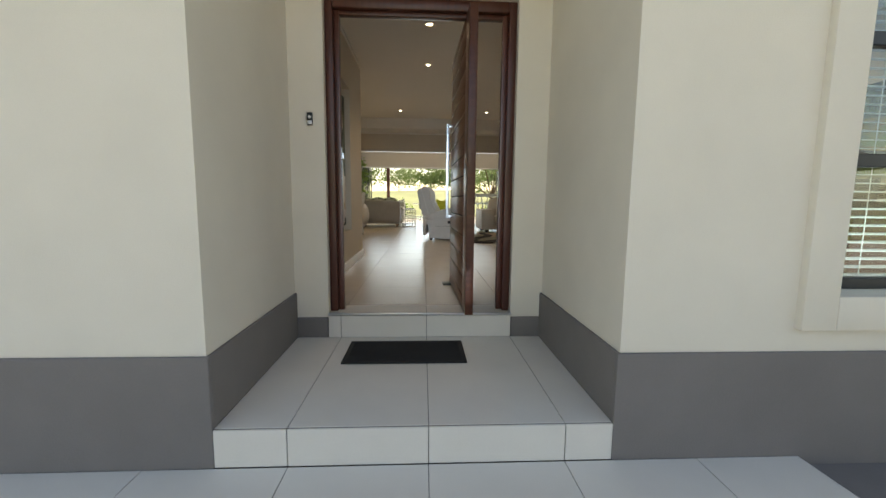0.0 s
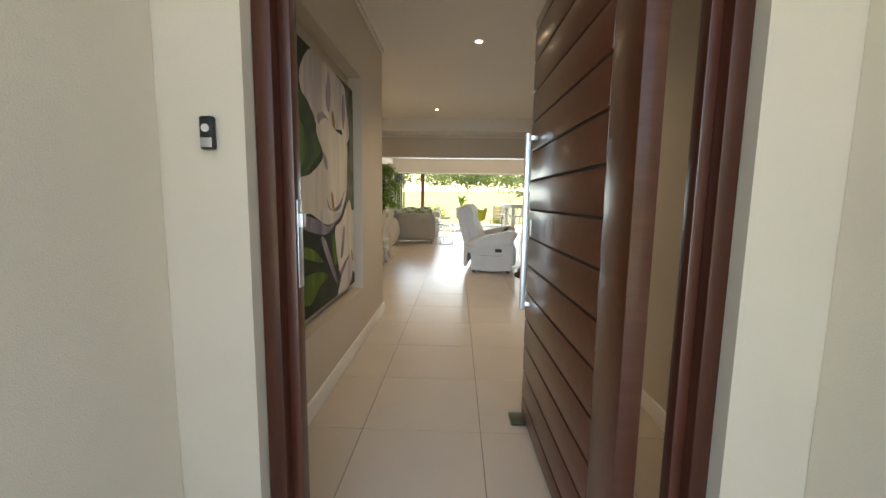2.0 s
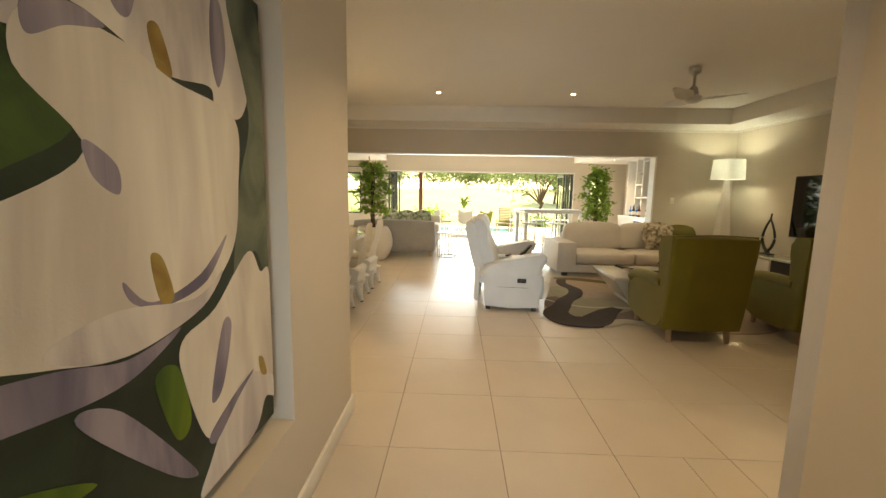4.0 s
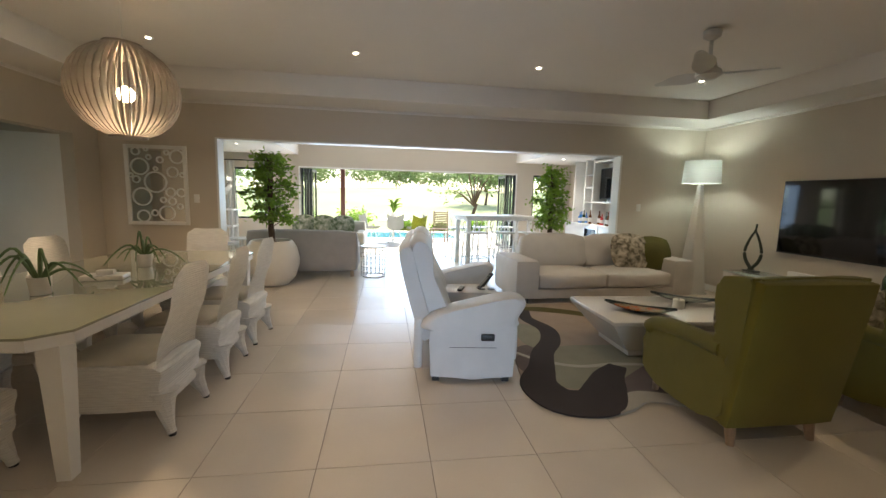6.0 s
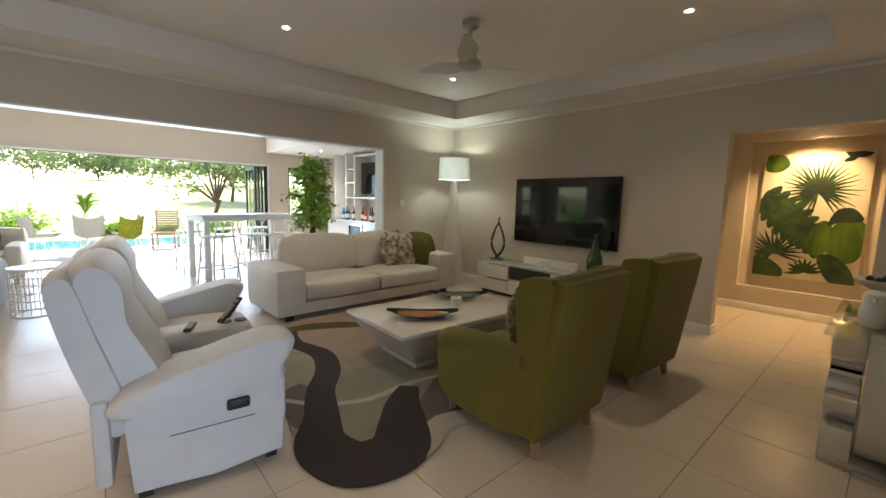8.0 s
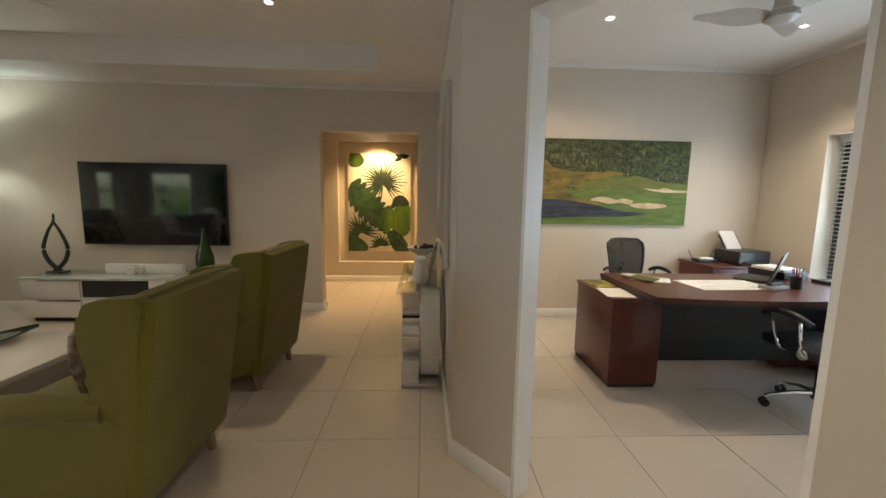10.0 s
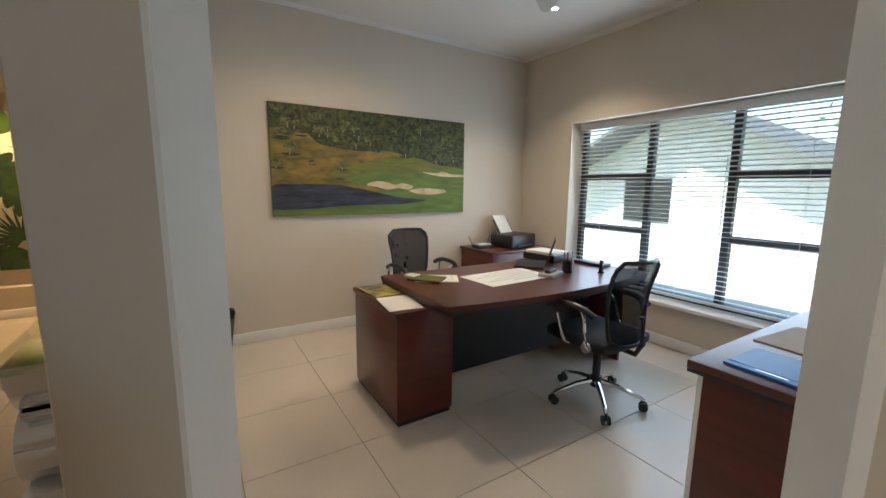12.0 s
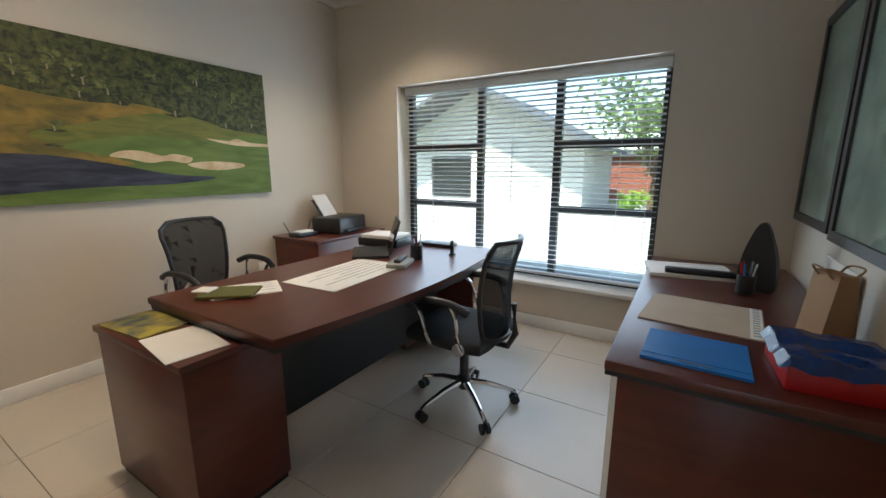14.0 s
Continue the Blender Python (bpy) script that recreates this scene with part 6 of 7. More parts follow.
# ---- study ----
def desk():
    d = thing("desk", 3.25, 3.45, 0, 0, "large dark red-brown office desk with a bowed front edge", "desk")
    L = 0.93
    out = [(0.46, L), (-0.44, L)] + [(-0.44 - 0.10 * (1 - (k / 8) ** 2), L * k / 8) for k in range(7, -8, -1)] + [(-0.44, -L), (0.46, -L)]
    bm = bmesh.new()
    slab(bm, out, lambda u, v, w: (u, v, w), 0.728, 0.762)
    es = [e for e in bm.edges if abs(e.verts[0].co.z - e.verts[1].co.z) < 1e-6]
    bmesh.ops.bevel(bm, geom=es, offset=0.004, segments=2, affect='EDGES')
    part("desktop", bm, M_MAHOGTOP, d)
    bm = bmesh.new()
    slab(bm, [(u * 0.985, v * 0.992) for u, v in out], lambda u, v, w: (u, v, w), 0.706, 0.727)
    part("edge_underlay", bm, M_BLACK, d, "black underside rim")
    part("modesty_panel", B((0.0, -L + 0.10, 0.12, 0.02, L - 0.10, 0.70)), M_BLACK, d, "black front panel")
    part("end_panel", B((-0.30, -L + 0.06, 0, 0.42, -L + 0.09, 0.705), bev=0.003), M_MAHOG, d)
    part("end_panel", B((-0.22, L - 0.10, 0, 0.42, L - 0.07, 0.705), bev=0.003), M_MAHOG, d)
    p = part("drawer_pedestal", B((0.022, -L + 0.10, 0.06, 0.42, -L + 0.50, 0.70), bev=0.003), M_MAHOG, d)
    for z in (0.08, 0.29, 0.50):
        part("drawer_front", B((0.422, -L + 0.11, z, 0.438, -L + 0.49, z + 0.19), bev=0.002), M_MAHOG, p)


desk()
pc = thing("side_cabinet", 3.02, 4.20, 0, 0, "dark red-brown side cabinet tucked under the desk end", "cabinet")
part("body", B((0, 0, 0.03, 0.68, 0.38, 0.672), bev=0.003), M_MAHOG, pc)
part("top", B((-0.012, -0.005, 0.674, 0.69, 0.392, 0.70), bev=0.003), M_MAHOGTOP, pc)
part("base", B((0.01, 0.01, 0, 0.67, 0.37, 0.03)), M_BLACK, pc)


def sheet(name, x, y, z, rz, w, d, material, label, category, t=0.003, bars=0, group=""):
    s = thing(name, x, y, z, rz, label, category, group)
    part("sheet", B((-w / 2, -d / 2, 0.0005, w / 2, d / 2, t)), material, s)
    for k in range(bars):
        part("print_bar", B((-w * 0.4, -d * 0.4 + k * d * 0.8 / bars, t, w * (0.1 + 0.3 * ((k * 7) % 3) / 2), -d * 0.4 + k * d * 0.8 / bars + 0.008, t + 0.0004)), M_INK, s)
    return s


M_MAG = soft("magazine_cover", (0.03, 0.05, 0.07), (0.42, 0.33, 0.04), 7)
sheet("magazine", 3.52, 4.46, 0.700, 5, 0.30, 0.22, M_MAG, "magazine with a yellow and dark cover on the cabinet", "magazine", 0.008)
sheet("paper", 3.20, 4.48, 0.700, -8, 0.30, 0.21, M_PAPER, "blank white paper sheet on the cabinet", "paper", 0.003)
sheet("plan_drawing", 3.23, 3.58, 0.762, 93, 0.62, 0.36, M_PAPER, "large printed plan sheet lying on the desk", "paper", 0.003, 7)
sheet("paper", 3.42, 4.08, 0.762, 60, 0.30, 0.21, M_PAPER, "loose white printed sheets on the desk", "paper", 0.006, 4)
sheet("folder", 3.42, 4.16, 0.769, 40, 0.24, 0.16, M_OLIVE, "small olive green folder on the papers", "folder", 0.012)
nt_ = thing("sticky_note", 3.52, 4.22, 0.782, 25, "cream folded note on the folder", "note")
part("sheet", B((-0.04, -0.04, 0, 0.04, 0.04, 0.008), bev=0.002), M_PAPER, nt_)


def laptop():
    l = thing("laptop", 3.48, 3.12, 0.762, -48, "black laptop standing open on the desk, papers behind it", "laptop")
    part("base", B((-0.17, -0.12, 0, 0.17, 0.12, 0.02), bev=0.004), M_BLACK, l)
    s = part("screen", B((-0.17, -0.006, 0, 0.17, 0.006, 0.235), bev=0.003), M_BLACK, l)
    s.matrix_basis = pose(0, -0.122, 0.018, 18, 0, 0)
    part("display", B((-0.155, 0.0062, 0.02, 0.155, 0.0072, 0.22)), M_SCREEN, s)


laptop()
pt = thing("paper_tray", 3.62, 2.78, 0.762, 8, "black letter tray with white papers on the desk", "tray")
part("tray", B((-0.17, -0.13, 0, 0.17, 0.13, 0.06), bev=0.006), M_BLACK, pt)
part("papers", B((-0.15, -0.11, 0.0602, 0.15, 0.12, 0.085), bev=0.003), M_PAPER, pt)


def pen_holder(x, y, z, label):
    p = thing("pen_holder", x, y, z, 0, label, "pen holder", "pen holders")
    bm = bmesh.new()
    lathe(bm, [(0.036, 0), (0.04, 0.003), (0.04, 0.095), (0.036, 0.095), (0.036, 0.01), (0.001, 0.01)], n=18)
    part("cup", bm, M_BLACK, p)
    r0 = random.Random(7)
    for k, m in enumerate((M_RED, M_BLUE, M_BLACK, M_PAPER, M_BLACK, M_RED)):
        a = k * 1.05
        bm = bmesh.new()
        cyl(bm, (0.01 * math.cos(a), 0.01 * math.sin(a), 0.012), (0.034 * math.cos(a), 0.034 * math.sin(a), 0.15 + 0.02 * r0.random()), 0.0042, n=7)
        part("pen", bm, m, p)


pen_holder(3.12, 3.08, 0.762, "black pen cup full of pens on the desk")
pen_holder(1.36, 2.78, 0.74, "black pen cup with pens on the side desk")
ph = thing("desk_organiser", 3.10, 3.28, 0.762, 20, "grey desk tray with small stationery", "organiser")
part("tray", B((-0.06, -0.10, 0, 0.06, 0.10, 0.028), bev=0.008), M_INK, ph)
part("stapler", B((-0.02, -0.08, 0.0282, 0.02, 0.07, 0.05), bev=0.006), M_BLACK, ph)
st = thing("stamp", 2.98, 2.86, 0.762, 0, "small upright dark rubber stamp on the desk", "stamp")
part("handle", B((-0.012, -0.012, 0.01, 0.012, 0.012, 0.10), bev=0.005), M_BRONZE, st)
part("foot", B((-0.018, -0.018, 0, 0.018, 0.018, 0.012), bev=0.002), M_BLACK, st)
dp = thing("document_box", 3.25, 2.62, 0.762, 4, "flat dark document box on the desk end", "box")
part("box", B((-0.14, -0.06, 0, 0.14, 0.06, 0.025), bev=0.004), M_BLACK, dp)
cr = thing("credenza", 4.28, 2.02, 0, 0, "low dark red-brown cabinet in the study corner", "cabinet")
part("body", B((0, 0, 0.02, 0.57, 0.86, 0.705), bev=0.003), M_MAHOG, cr)
part("top", B((-0.015, 0, 0.707, 0.575, 0.88, 0.735), bev=0.003), M_MAHOGTOP, cr)
part("base", B((0.01, 0.01, 0, 0.56, 0.85, 0.02)), M_BLACK, cr)
pr = thing("printer", 4.55, 2.36, 0.735, -80, "black desktop printer with white paper in its feeder", "printer")
part("body", B((-0.22, -0.16, 0, 0.22, 0.16, 0.15), bev=0.02, seg=3), M_BLACK, pr)
part("output_tray", B((-0.15, -0.20, 0.02, 0.15, -0.15, 0.035), bev=0.003), M_BLACK, pr)
s = part("paper_feeder", B((-0.13, 0, 0, 0.13, 0.006, 0.20), bev=0.002), M_BLACK, pr)
s.matrix_basis = pose(0, 0.10, 0.14, -35, 0, 0)
s = part("paper_stack", B((-0.105, -0.006, 0, 0.105, -0.001, 0.24)), M_PAPER, pr)
s.matrix_basis = pose(0, 0.10, 0.145, -35, 0, 0)
rt = thing("router", 4.60, 2.76, 0.735, -90, "small router with two aerials on the cabinet", "router")
part("body", B((-0.11, -0.07, 0, 0.11, 0.07, 0.035), bev=0.008), M_BLACK, rt)
part("lid", B((-0.08, -0.05, 0.0352, 0.08, 0.05, 0.05), bev=0.008), M_WHITE, rt)
for sx in (-1, 1):
    bm = bmesh.new()
    cyl(bm, (sx * 0.10, 0.06, 0.03), (sx * 0.15, 0.07, 0.13), 0.004, n=7)
    part("aerial", bm, M_BLACK, rt)


def office_chair(x, y, rz, label):
    c = thing("office_chair", x, y, 0, rz, label, "office chair", "office chairs")
    # faces +y
    bm = bmesh.new()
    lathe(bm, [(0.032, 0.10), (0.04, 0.11), (0.04, 0.17), (0.026, 0.18), (0.026, 0.40), (0.05, 0.42)], n=18)
    part("gas_column", bm, M_BLACK, c)
    for k in range(5):
        a = radians(72 * k + 14)
        co, si = math.cos(a), math.sin(a)
        bm = bmesh.new()
        tube(bm, [(0.03 * co, 0.03 * si, 0.14), (0.14 * co, 0.14 * si, 0.125), (0.27 * co, 0.27 * si, 0.085), (0.295 * co, 0.295 * si, 0.068)], 0.014, n=8, radii=[0.020, 0.017, 0.013, 0.012])
        leg = part("base_leg", bm, M_CHROME, c, "chrome star leg")
        bm = bmesh.new()
        for s in (-1, 1):
            px, py = 0.295 * co - si * 0.014 * s, 0.295 * si + co * 0.014 * s
            cyl(bm, (px - si * 0.010 * s, py + co * 0.010 * s, 0.028), (px + si * 0.004 * s, py - co * 0.004 * s, 0.028), 0.028, n=16)
        cyl(bm, (0.295 * co, 0.295 * si, 0.03), (0.295 * co, 0.295 * si, 0.068), 0.009, n=8)
        part("castor", bm, M_BLACK, leg, "black twin castor")
    part("seat", soft_box(-0.24, -0.22, 0.42, 0.24, 0.25, 0.51, 0.04, 0.015), M_MESH, c)
    bm = bmesh.new()
    rows = []
    for s in range(13):
        u = s / 12
        z = 0.47 + 0.52 * u
        yb = -0.25 - 0.05 * u + 0.04 * math.sin(u * 3.1)
        w = 0.17 + 0.055 * u - 0.07 * max(0, (u - 0.84) / 0.16) ** 2.4 - 0.05 * max(0, (0.1 - u) / 0.1) ** 2
        rows.append([bm.verts.new((w * q, yb - 0.05 * (q * q) * -1, z)) for q in [-1 + 2 * i / 8 for i in range(9)]])
    for a, b in zip(rows, rows[1:]):
        for i in range(8):
            bm.faces.new((a[i], a[i + 1], b[i + 1], b[i]))
    edge = [v.co.copy() for v in rows[-1]] + [r[-1].co.copy() for r in rows[-2::-1]] + [v.co.copy() for v in rows[0][-2::-1]] + [r[0].co.copy() for r in rows[1:-1]]
    bmesh.ops.solidify(bm, geom=list(bm.faces), thickness=0.003)
    part("backrest", bm, M_NET, c, "see-through black mesh backrest")
    bm = bmesh.new()
    tube(bm, edge, 0.013, n=7, closed=True)
    part("back_rim", bm, M_BLACK, c)
    bm = bmesh.new()
    tube(bm, [(0, -0.10, 0.42), (0, -0.26, 0.42), (0, -0.30, 0.50), (0, -0.285, 0.66)], 0.018, n=8)
    part("back_stem", bm, M_BLACK, c)
    for sx in (-1, 1):
        bm = bmesh.new()
        tube(bm, curve_open([(sx * 0.20, 0.03, 0.44), (sx * 0.28, 0.05, 0.47), (sx * 0.29, 0.10, 0.62), (sx * 0.28, 0.16, 0.68)], 4), 0.011, n=7)
        tube(bm, curve_open([(sx * 0.22, -0.12, 0.44), (sx * 0.285, -0.12, 0.48), (sx * 0.29, -0.10, 0.64), (sx * 0.28, -0.06, 0.69)], 4), 0.011, n=7)
        ar = part("arm_support", bm, M_CHROME, c, "chrome and black arm support")
        bm = bmesh.new()
        tube(bm, curve_open([(sx * 0.27, -0.16, 0.66), (sx * 0.28, -0.05, 0.70), (sx * 0.28, 0.12, 0.695), (sx * 0.27, 0.20, 0.65)], 4), 0.02, n=8)
        part("armrest", bm, M_BLACK, ar)
        bm = bmesh.new()
        cyl(bm, (sx * 0.245, -0.10, 0.455), (sx * 0.262, -0.10, 0.455), 0.032, n=20)
        part("knob", bm, M_STEEL, c, "round steel side cap")


office_chair(2.64, 3.30, -90, "black mesh office chair with chrome star base beside the desk")
office_chair(4.30, 3.72, 95, "black mesh office chair behind the desk")
sd = thing("side_desk", 1.085, 2.03, 0, 0, "dark red-brown side desk along the study wall", "desk")
part("desktop", B((0, 0, 0.70, 0.735, 1.84, 0.735), bev=0.006), M_MAHOGTOP, sd)
part("edge_band", B((0.003, 0.003, 0.684, 0.732, 1.836, 0.699)), M_BLACK, sd)
part("end_panel", B((0.02, 1.74, 0, 0.70, 1.77, 0.683), bev=0.003), M_MAHOG, sd)
part("end_panel", B((0.02, 0.05, 0, 0.70, 0.08, 0.683), bev=0.003), M_MAHOG, sd)
part("back_panel", B((0.03, 0.08, 0.10, 0.05, 1.74, 0.683)), M_MAHOG, sd)
part("side_board", B((0.70, 1.0, 0.0, 0.72, 1.77, 0.683)), M_WHITE, sd, "pale board leaning under the desk")
bf = sheet("blue_folder", 1.57, 3.66, 0.735, -2, 0.30, 0.27, M_BLUE, "bright blue plastic document folder on the side desk", "folder", 0.010)
cp = sheet("calendar_pad", 1.545, 3.22, 0.735, -5, 0.42, 0.40, M_TAN, "large tan desk pad sheet on the side desk", "desk pad", 0.006, 0)
sheet("paper", 1.60, 2.42, 0.735, 10, 0.44, 0.34, M_PAPER, "stack of white papers on the side desk", "paper", 0.02, 2)
part("clip_strip", B((-0.05, 0.112, 0.0102, 0.05, 0.118, 0.0125)), M_CHROME, bf, "thin metal clip strip")
part("flap", B((-0.148, -0.133, 0.0102, 0.148, 0.10, 0.012), bev=0.0005, seg=1), M_BLUE, bf)
part("date_column", B((-0.205, -0.195, 0.0062, -0.165, 0.195, 0.0068)), M_PAPER, cp, "printed date column")
for k in range(12):
    part("print_bar", B((-0.198, -0.185 + k * 0.031, 0.007, -0.175, -0.170 + k * 0.031, 0.0074)), M_INK, cp)
kb = thing("hole_punch", 1.55, 2.55, 0.756, 5, "long black binding clip bar on the papers", "clip bar")
part("bar", B((-0.17, -0.03, 0, 0.17, 0.03, 0.03), bev=0.008), M_BLACK, kb)
ir = thing("clothes_iron", 1.28, 2.62, 0.735, 150, "black steam iron standing upright on the side desk", "iron")
ir.matrix_world = pose(1.28, 2.62, 0.735, 0, 0, 150) @ Matrix.Diagonal((1.2, 1.2, 1.2, 1))
bm = bmesh.new()
slab(bm, curve_closed([(-0.06, 0.0), (-0.065, 0.12), (-0.03, 0.25), (0.0, 0.29), (0.03, 0.25), (0.065, 0.12), (0.06, 0.0)], 5), lambda u, v, w: (u, w, v), -0.055, -0.035)
part("sole_plate", bm, M_ALU, ir)
bm = bmesh.new()
slab(bm, curve_closed([(-0.045, 0.0), (-0.05, 0.12), (0.0, 0.25), (0.05, 0.12), (0.045, 0.0)], 5), lambda u, v, w: (u, w, v), -0.034, 0.01)
part("body", bm, M_BLACK, ir)
bm = bmesh.new()
tube(bm, curve_open([(0, 0.0, 0.02), (0, 0.07, 0.03), (0, 0.08, 0.13), (0, 0.0, 0.18)], 5), 0.014, n=8)
part("handle", bm, M_BLACK, ir)
bg = thing("paper_bag", 1.17, 3.28, 0.735, 20, "brown paper carrier bag with twisted handles", "paper bag")
bm = bmesh.new()
vs = bx(bm, -0.055, -0.065, 0, 0.055, 0.065, 0.25)
for v in vs:
    if v.co.z > 0.2:
        v.co.x *= 0.5
bmesh.ops.delete(bm, geom=[f for f in bm.faces if f.calc_center_median().z > 0.24], context='FACES_ONLY')
bmesh.ops.solidify(bm, geom=list(bm.faces), thickness=0.002)
part("bag", bm, M_KRAFT, bg)
for x in (-0.03, 0.03):
    bm = bmesh.new()
    tube(bm, curve_open([(x, -0.035, 0.235), (x * 1.9, -0.03, 0.27), (x * 2.1, 0.03, 0.27), (x, 0.035, 0.235)], 5), 0.004, n=6)
    part("handle", bm, M_KRAFT, bg)
rb = thing("red_box", 1.235, 3.66, 0.735, 3, "bright red box under a crumpled blue plastic cover", "box")
part("box", B((-0.13, -0.13, 0, 0.13, 0.13, 0.085), bev=0.006), M_RED, rb)
bm = bmesh.new()
g = [[bm.verts.new((-0.15 + 0.30 * i / 14, -0.15 + 0.30 * j / 14, 0.100 + 0.018 * noise.noise(Vector((i * 0.35, j * 0.35, 1.0))) - (0.03 if i in (0, 14) or j in (0, 14) else 0.0))) for j in range(15)] for i in range(15)]
for a, b in zip(g, g[1:]):
    for j in range(14):
        bm.faces.new((a[j], a[j + 1], b[j + 1], b[j]))
bmesh.ops.solidify(bm, geom=list(bm.faces), thickness=0.003)
part("plastic_cover", bm, M_BLUEBAG, rb, "crumpled dark blue plastic cover")
wp = thing("notice_board", 1.066, 2.72, 0.737, 90, "white rounded card leaning on the wall", "card")
part("card", B((0, -0.012, 0, 0.45, -0.006, 0.22), bev=0.002), M_PAPER, wp)


def bin_with_rolls():
    b = thing("waste_bin", 4.64, 5.46, 0, 40, "black flexible tub with side handles on the floor", "bin")
    bm = bmesh.new()
    lathe(bm, [(0.13, 0), (0.14, 0.005), (0.185, 0.36), (0.192, 0.37), (0.178, 0.37), (0.135, 0.02), (0.001, 0.02)], n=32)
    part("tub", bm, M_BLACK, b)
    for s in (-1, 1):
        bm = bmesh.new()
        tube(bm, curve_open([(s * 0.185, -0.05, 0.35), (s * 0.20, -0.045, 0.43), (s * 0.20, 0.045, 0.43), (s * 0.185, 0.05, 0.35)], 5), 0.011, n=7)
        part("handle", bm, M_BLACK, b)
    for k, (dx, dy, rx, ry) in enumerate(((0.04, 0.02, -6, -12), (-0.03, 0.05, -8, -16))):
        r = thing("paper_roll", 4.64 + dx, 5.46 + dy, 0.03, 0, "rolled white drawing standing in the tub", "paper roll", "paper rolls")
        bm = bmesh.new()
        lathe(bm, [(0.034, 0), (0.034, 0.60), (0.030, 0.60), (0.030, 0.01), (0.001, 0.01)], n=18)
        p = part("roll", bm, M_PAPER, r)
        p.matrix_basis = pose(0, 0, 0, rx, ry, 0)


bin_with_rolls()

# ---- porch ----
dm = thing("door_mat", -0.135, 2.42, ZP, 0, "dark ribbed rubber door mat on the porch", "door mat")
part("mat", B((-0.375, -0.185, 0.0005, 0.375, 0.185, 0.012), bev=0.004), M_MAT, dm)
for k in range(18):
    part("rib", B((-0.345, -0.155 + k * 0.018, 0.0122, 0.345, -0.147 + k * 0.018, 0.016)), M_MAT, dm)


# ---- sun room ----
def box_sofa(name, x, y, rz, W, material, label):
    s = thing(name, x, y, 0, rz, label, "sofa", "sun room sofas")
    part("back", soft_box(0, 0, 0.10, W, 0.22, 0.80, 0.07, 0.01), material, s)
    part("base", soft_box(0.05, 0.15, 0.08, W - 0.05, 0.88, 0.32, 0.03), material, s)
    for x0 in (0.0, W - 0.2):
        part("armrest", soft_box(x0, 0.10, 0.08, x0 + 0.2, 0.90, 0.58, 0.06, 0.01), material, s)
    for x0, x1 in ((0.21, W / 2 - 0.004), (W / 2 + 0.004, W - 0.21)):
        part("seat", soft_box(x0, 0.2, 0.32, x1, 0.9, 0.46, 0.04, 0.015), material, s)
    for fx in (0.06, W - 0.12):
        for fy in (0.05, 0.80):
            part("foot", B((fx, fy, 0, fx + 0.06, fy + 0.06, 0.10), bev=0.004), M_PALEWOOD, s)


box_sofa("sunroom_sofa", -2.55, 12.22, 0, 1.82, M_FABGREY, "light grey upholstered sofa seen from behind")
box_sofa("cream_sunroom_sofa", -0.72, 15.35, 180, 1.9, M_CREAMFAB, "cream upholstered sofa facing the grey one")
M_GREENPRINT = soft("green_leaf_print", (0.05, 0.09, 0.02), (0.52, 0.50, 0.40), 9)
for x in (-2.15, -1.7, -1.25):
    cushion(x, 15.0, 0.46, 16, 180, 0.44, M_GREENPRINT, "green leaf print cushion on the cream sofa")


def wire_table(x, y, label):
    t = thing("wire_side_table", x, y, 0, 0, label, "side table", "wire side tables")
    R, H = 0.215, 0.52
    for z in (0.008, H):
        bm = bmesh.new()
        tube(bm, [(R * math.cos(i * math.pi / 14), R * math.sin(i * math.pi / 14), z) for i in range(28)], 0.008, n=6, closed=True)
        part("hoop", bm, M_WHITE, t)
    bm = bmesh.new()
    cyl(bm, (0, 0, H + 0.004), (0, 0, H + 0.018), R + 0.01, n=32)
    part("tabletop", bm, M_WHITE, t)
    for k in range(18):
        a = 2 * math.pi * k / 18
        bm = bmesh.new()
        cyl(bm, (R * math.cos(a), R * math.sin(a), 0.005), (R * math.cos(a), R * math.sin(a), H), 0.005, n=5)
        part("wire", bm, M_WHITE, t)
    for z in (0.09, 0.18, 0.27, 0.36, 0.44):
        bm = bmesh.new()
        tube(bm, [(R * math.cos(i * math.pi / 14), R * math.sin(i * math.pi / 14), z) for i in range(28)], 0.005, n=5, closed=True)
        part("wire_ring", bm, M_WHITE, t)


wire_table(-0.46, 12.36, "white lattice wire side table on the tiles")
wire_table(-3.0, 12.5, "white lattice wire side table beside the plant")
ec = thing("easy_chair", -3.6, 13.2, 0, -60, "cream upholstered easy chair in the corner", "armchair")
part("seat", soft_box(-0.36, -0.30, 0.14, 0.36, 0.40, 0.44, 0.06, 0.02), M_CREAMFAB, ec)
part("backrest", soft_box(-0.38, -0.46, 0.14, 0.38, -0.26, 0.92, 0.08, 0.02), M_CREAMFAB, ec)
for x0 in (-0.44, 0.30):
    part("armrest", soft_box(x0, -0.35, 0.10, x0 + 0.14, 0.38, 0.60, 0.05), M_CREAMFAB, ec)
for fx in (-0.34, 0.30):
    for fy in (-0.38, 0.32):
        part("foot", B((fx, fy, 0, fx + 0.05, fy + 0.05, 0.14)), M_PALEWOOD, ec)
ss = thing("shelf_stand", -3.75, 14.5, 0, 0, "slim white shelf stand in the sun room corner", "shelf")
for z in (0.30, 0.66, 1.02):
    part("shelf", B((-0.28, -0.18, z, 0.28, 0.18, z + 0.03), bev=0.004), M_WHITE, ss)
for x in (-0.27, 0.24):
    for y in (-0.17, 0.14):
        part("leg", B((x, y, 0, x + 0.03, y + 0.03, 1.02)), M_WHITE, ss)
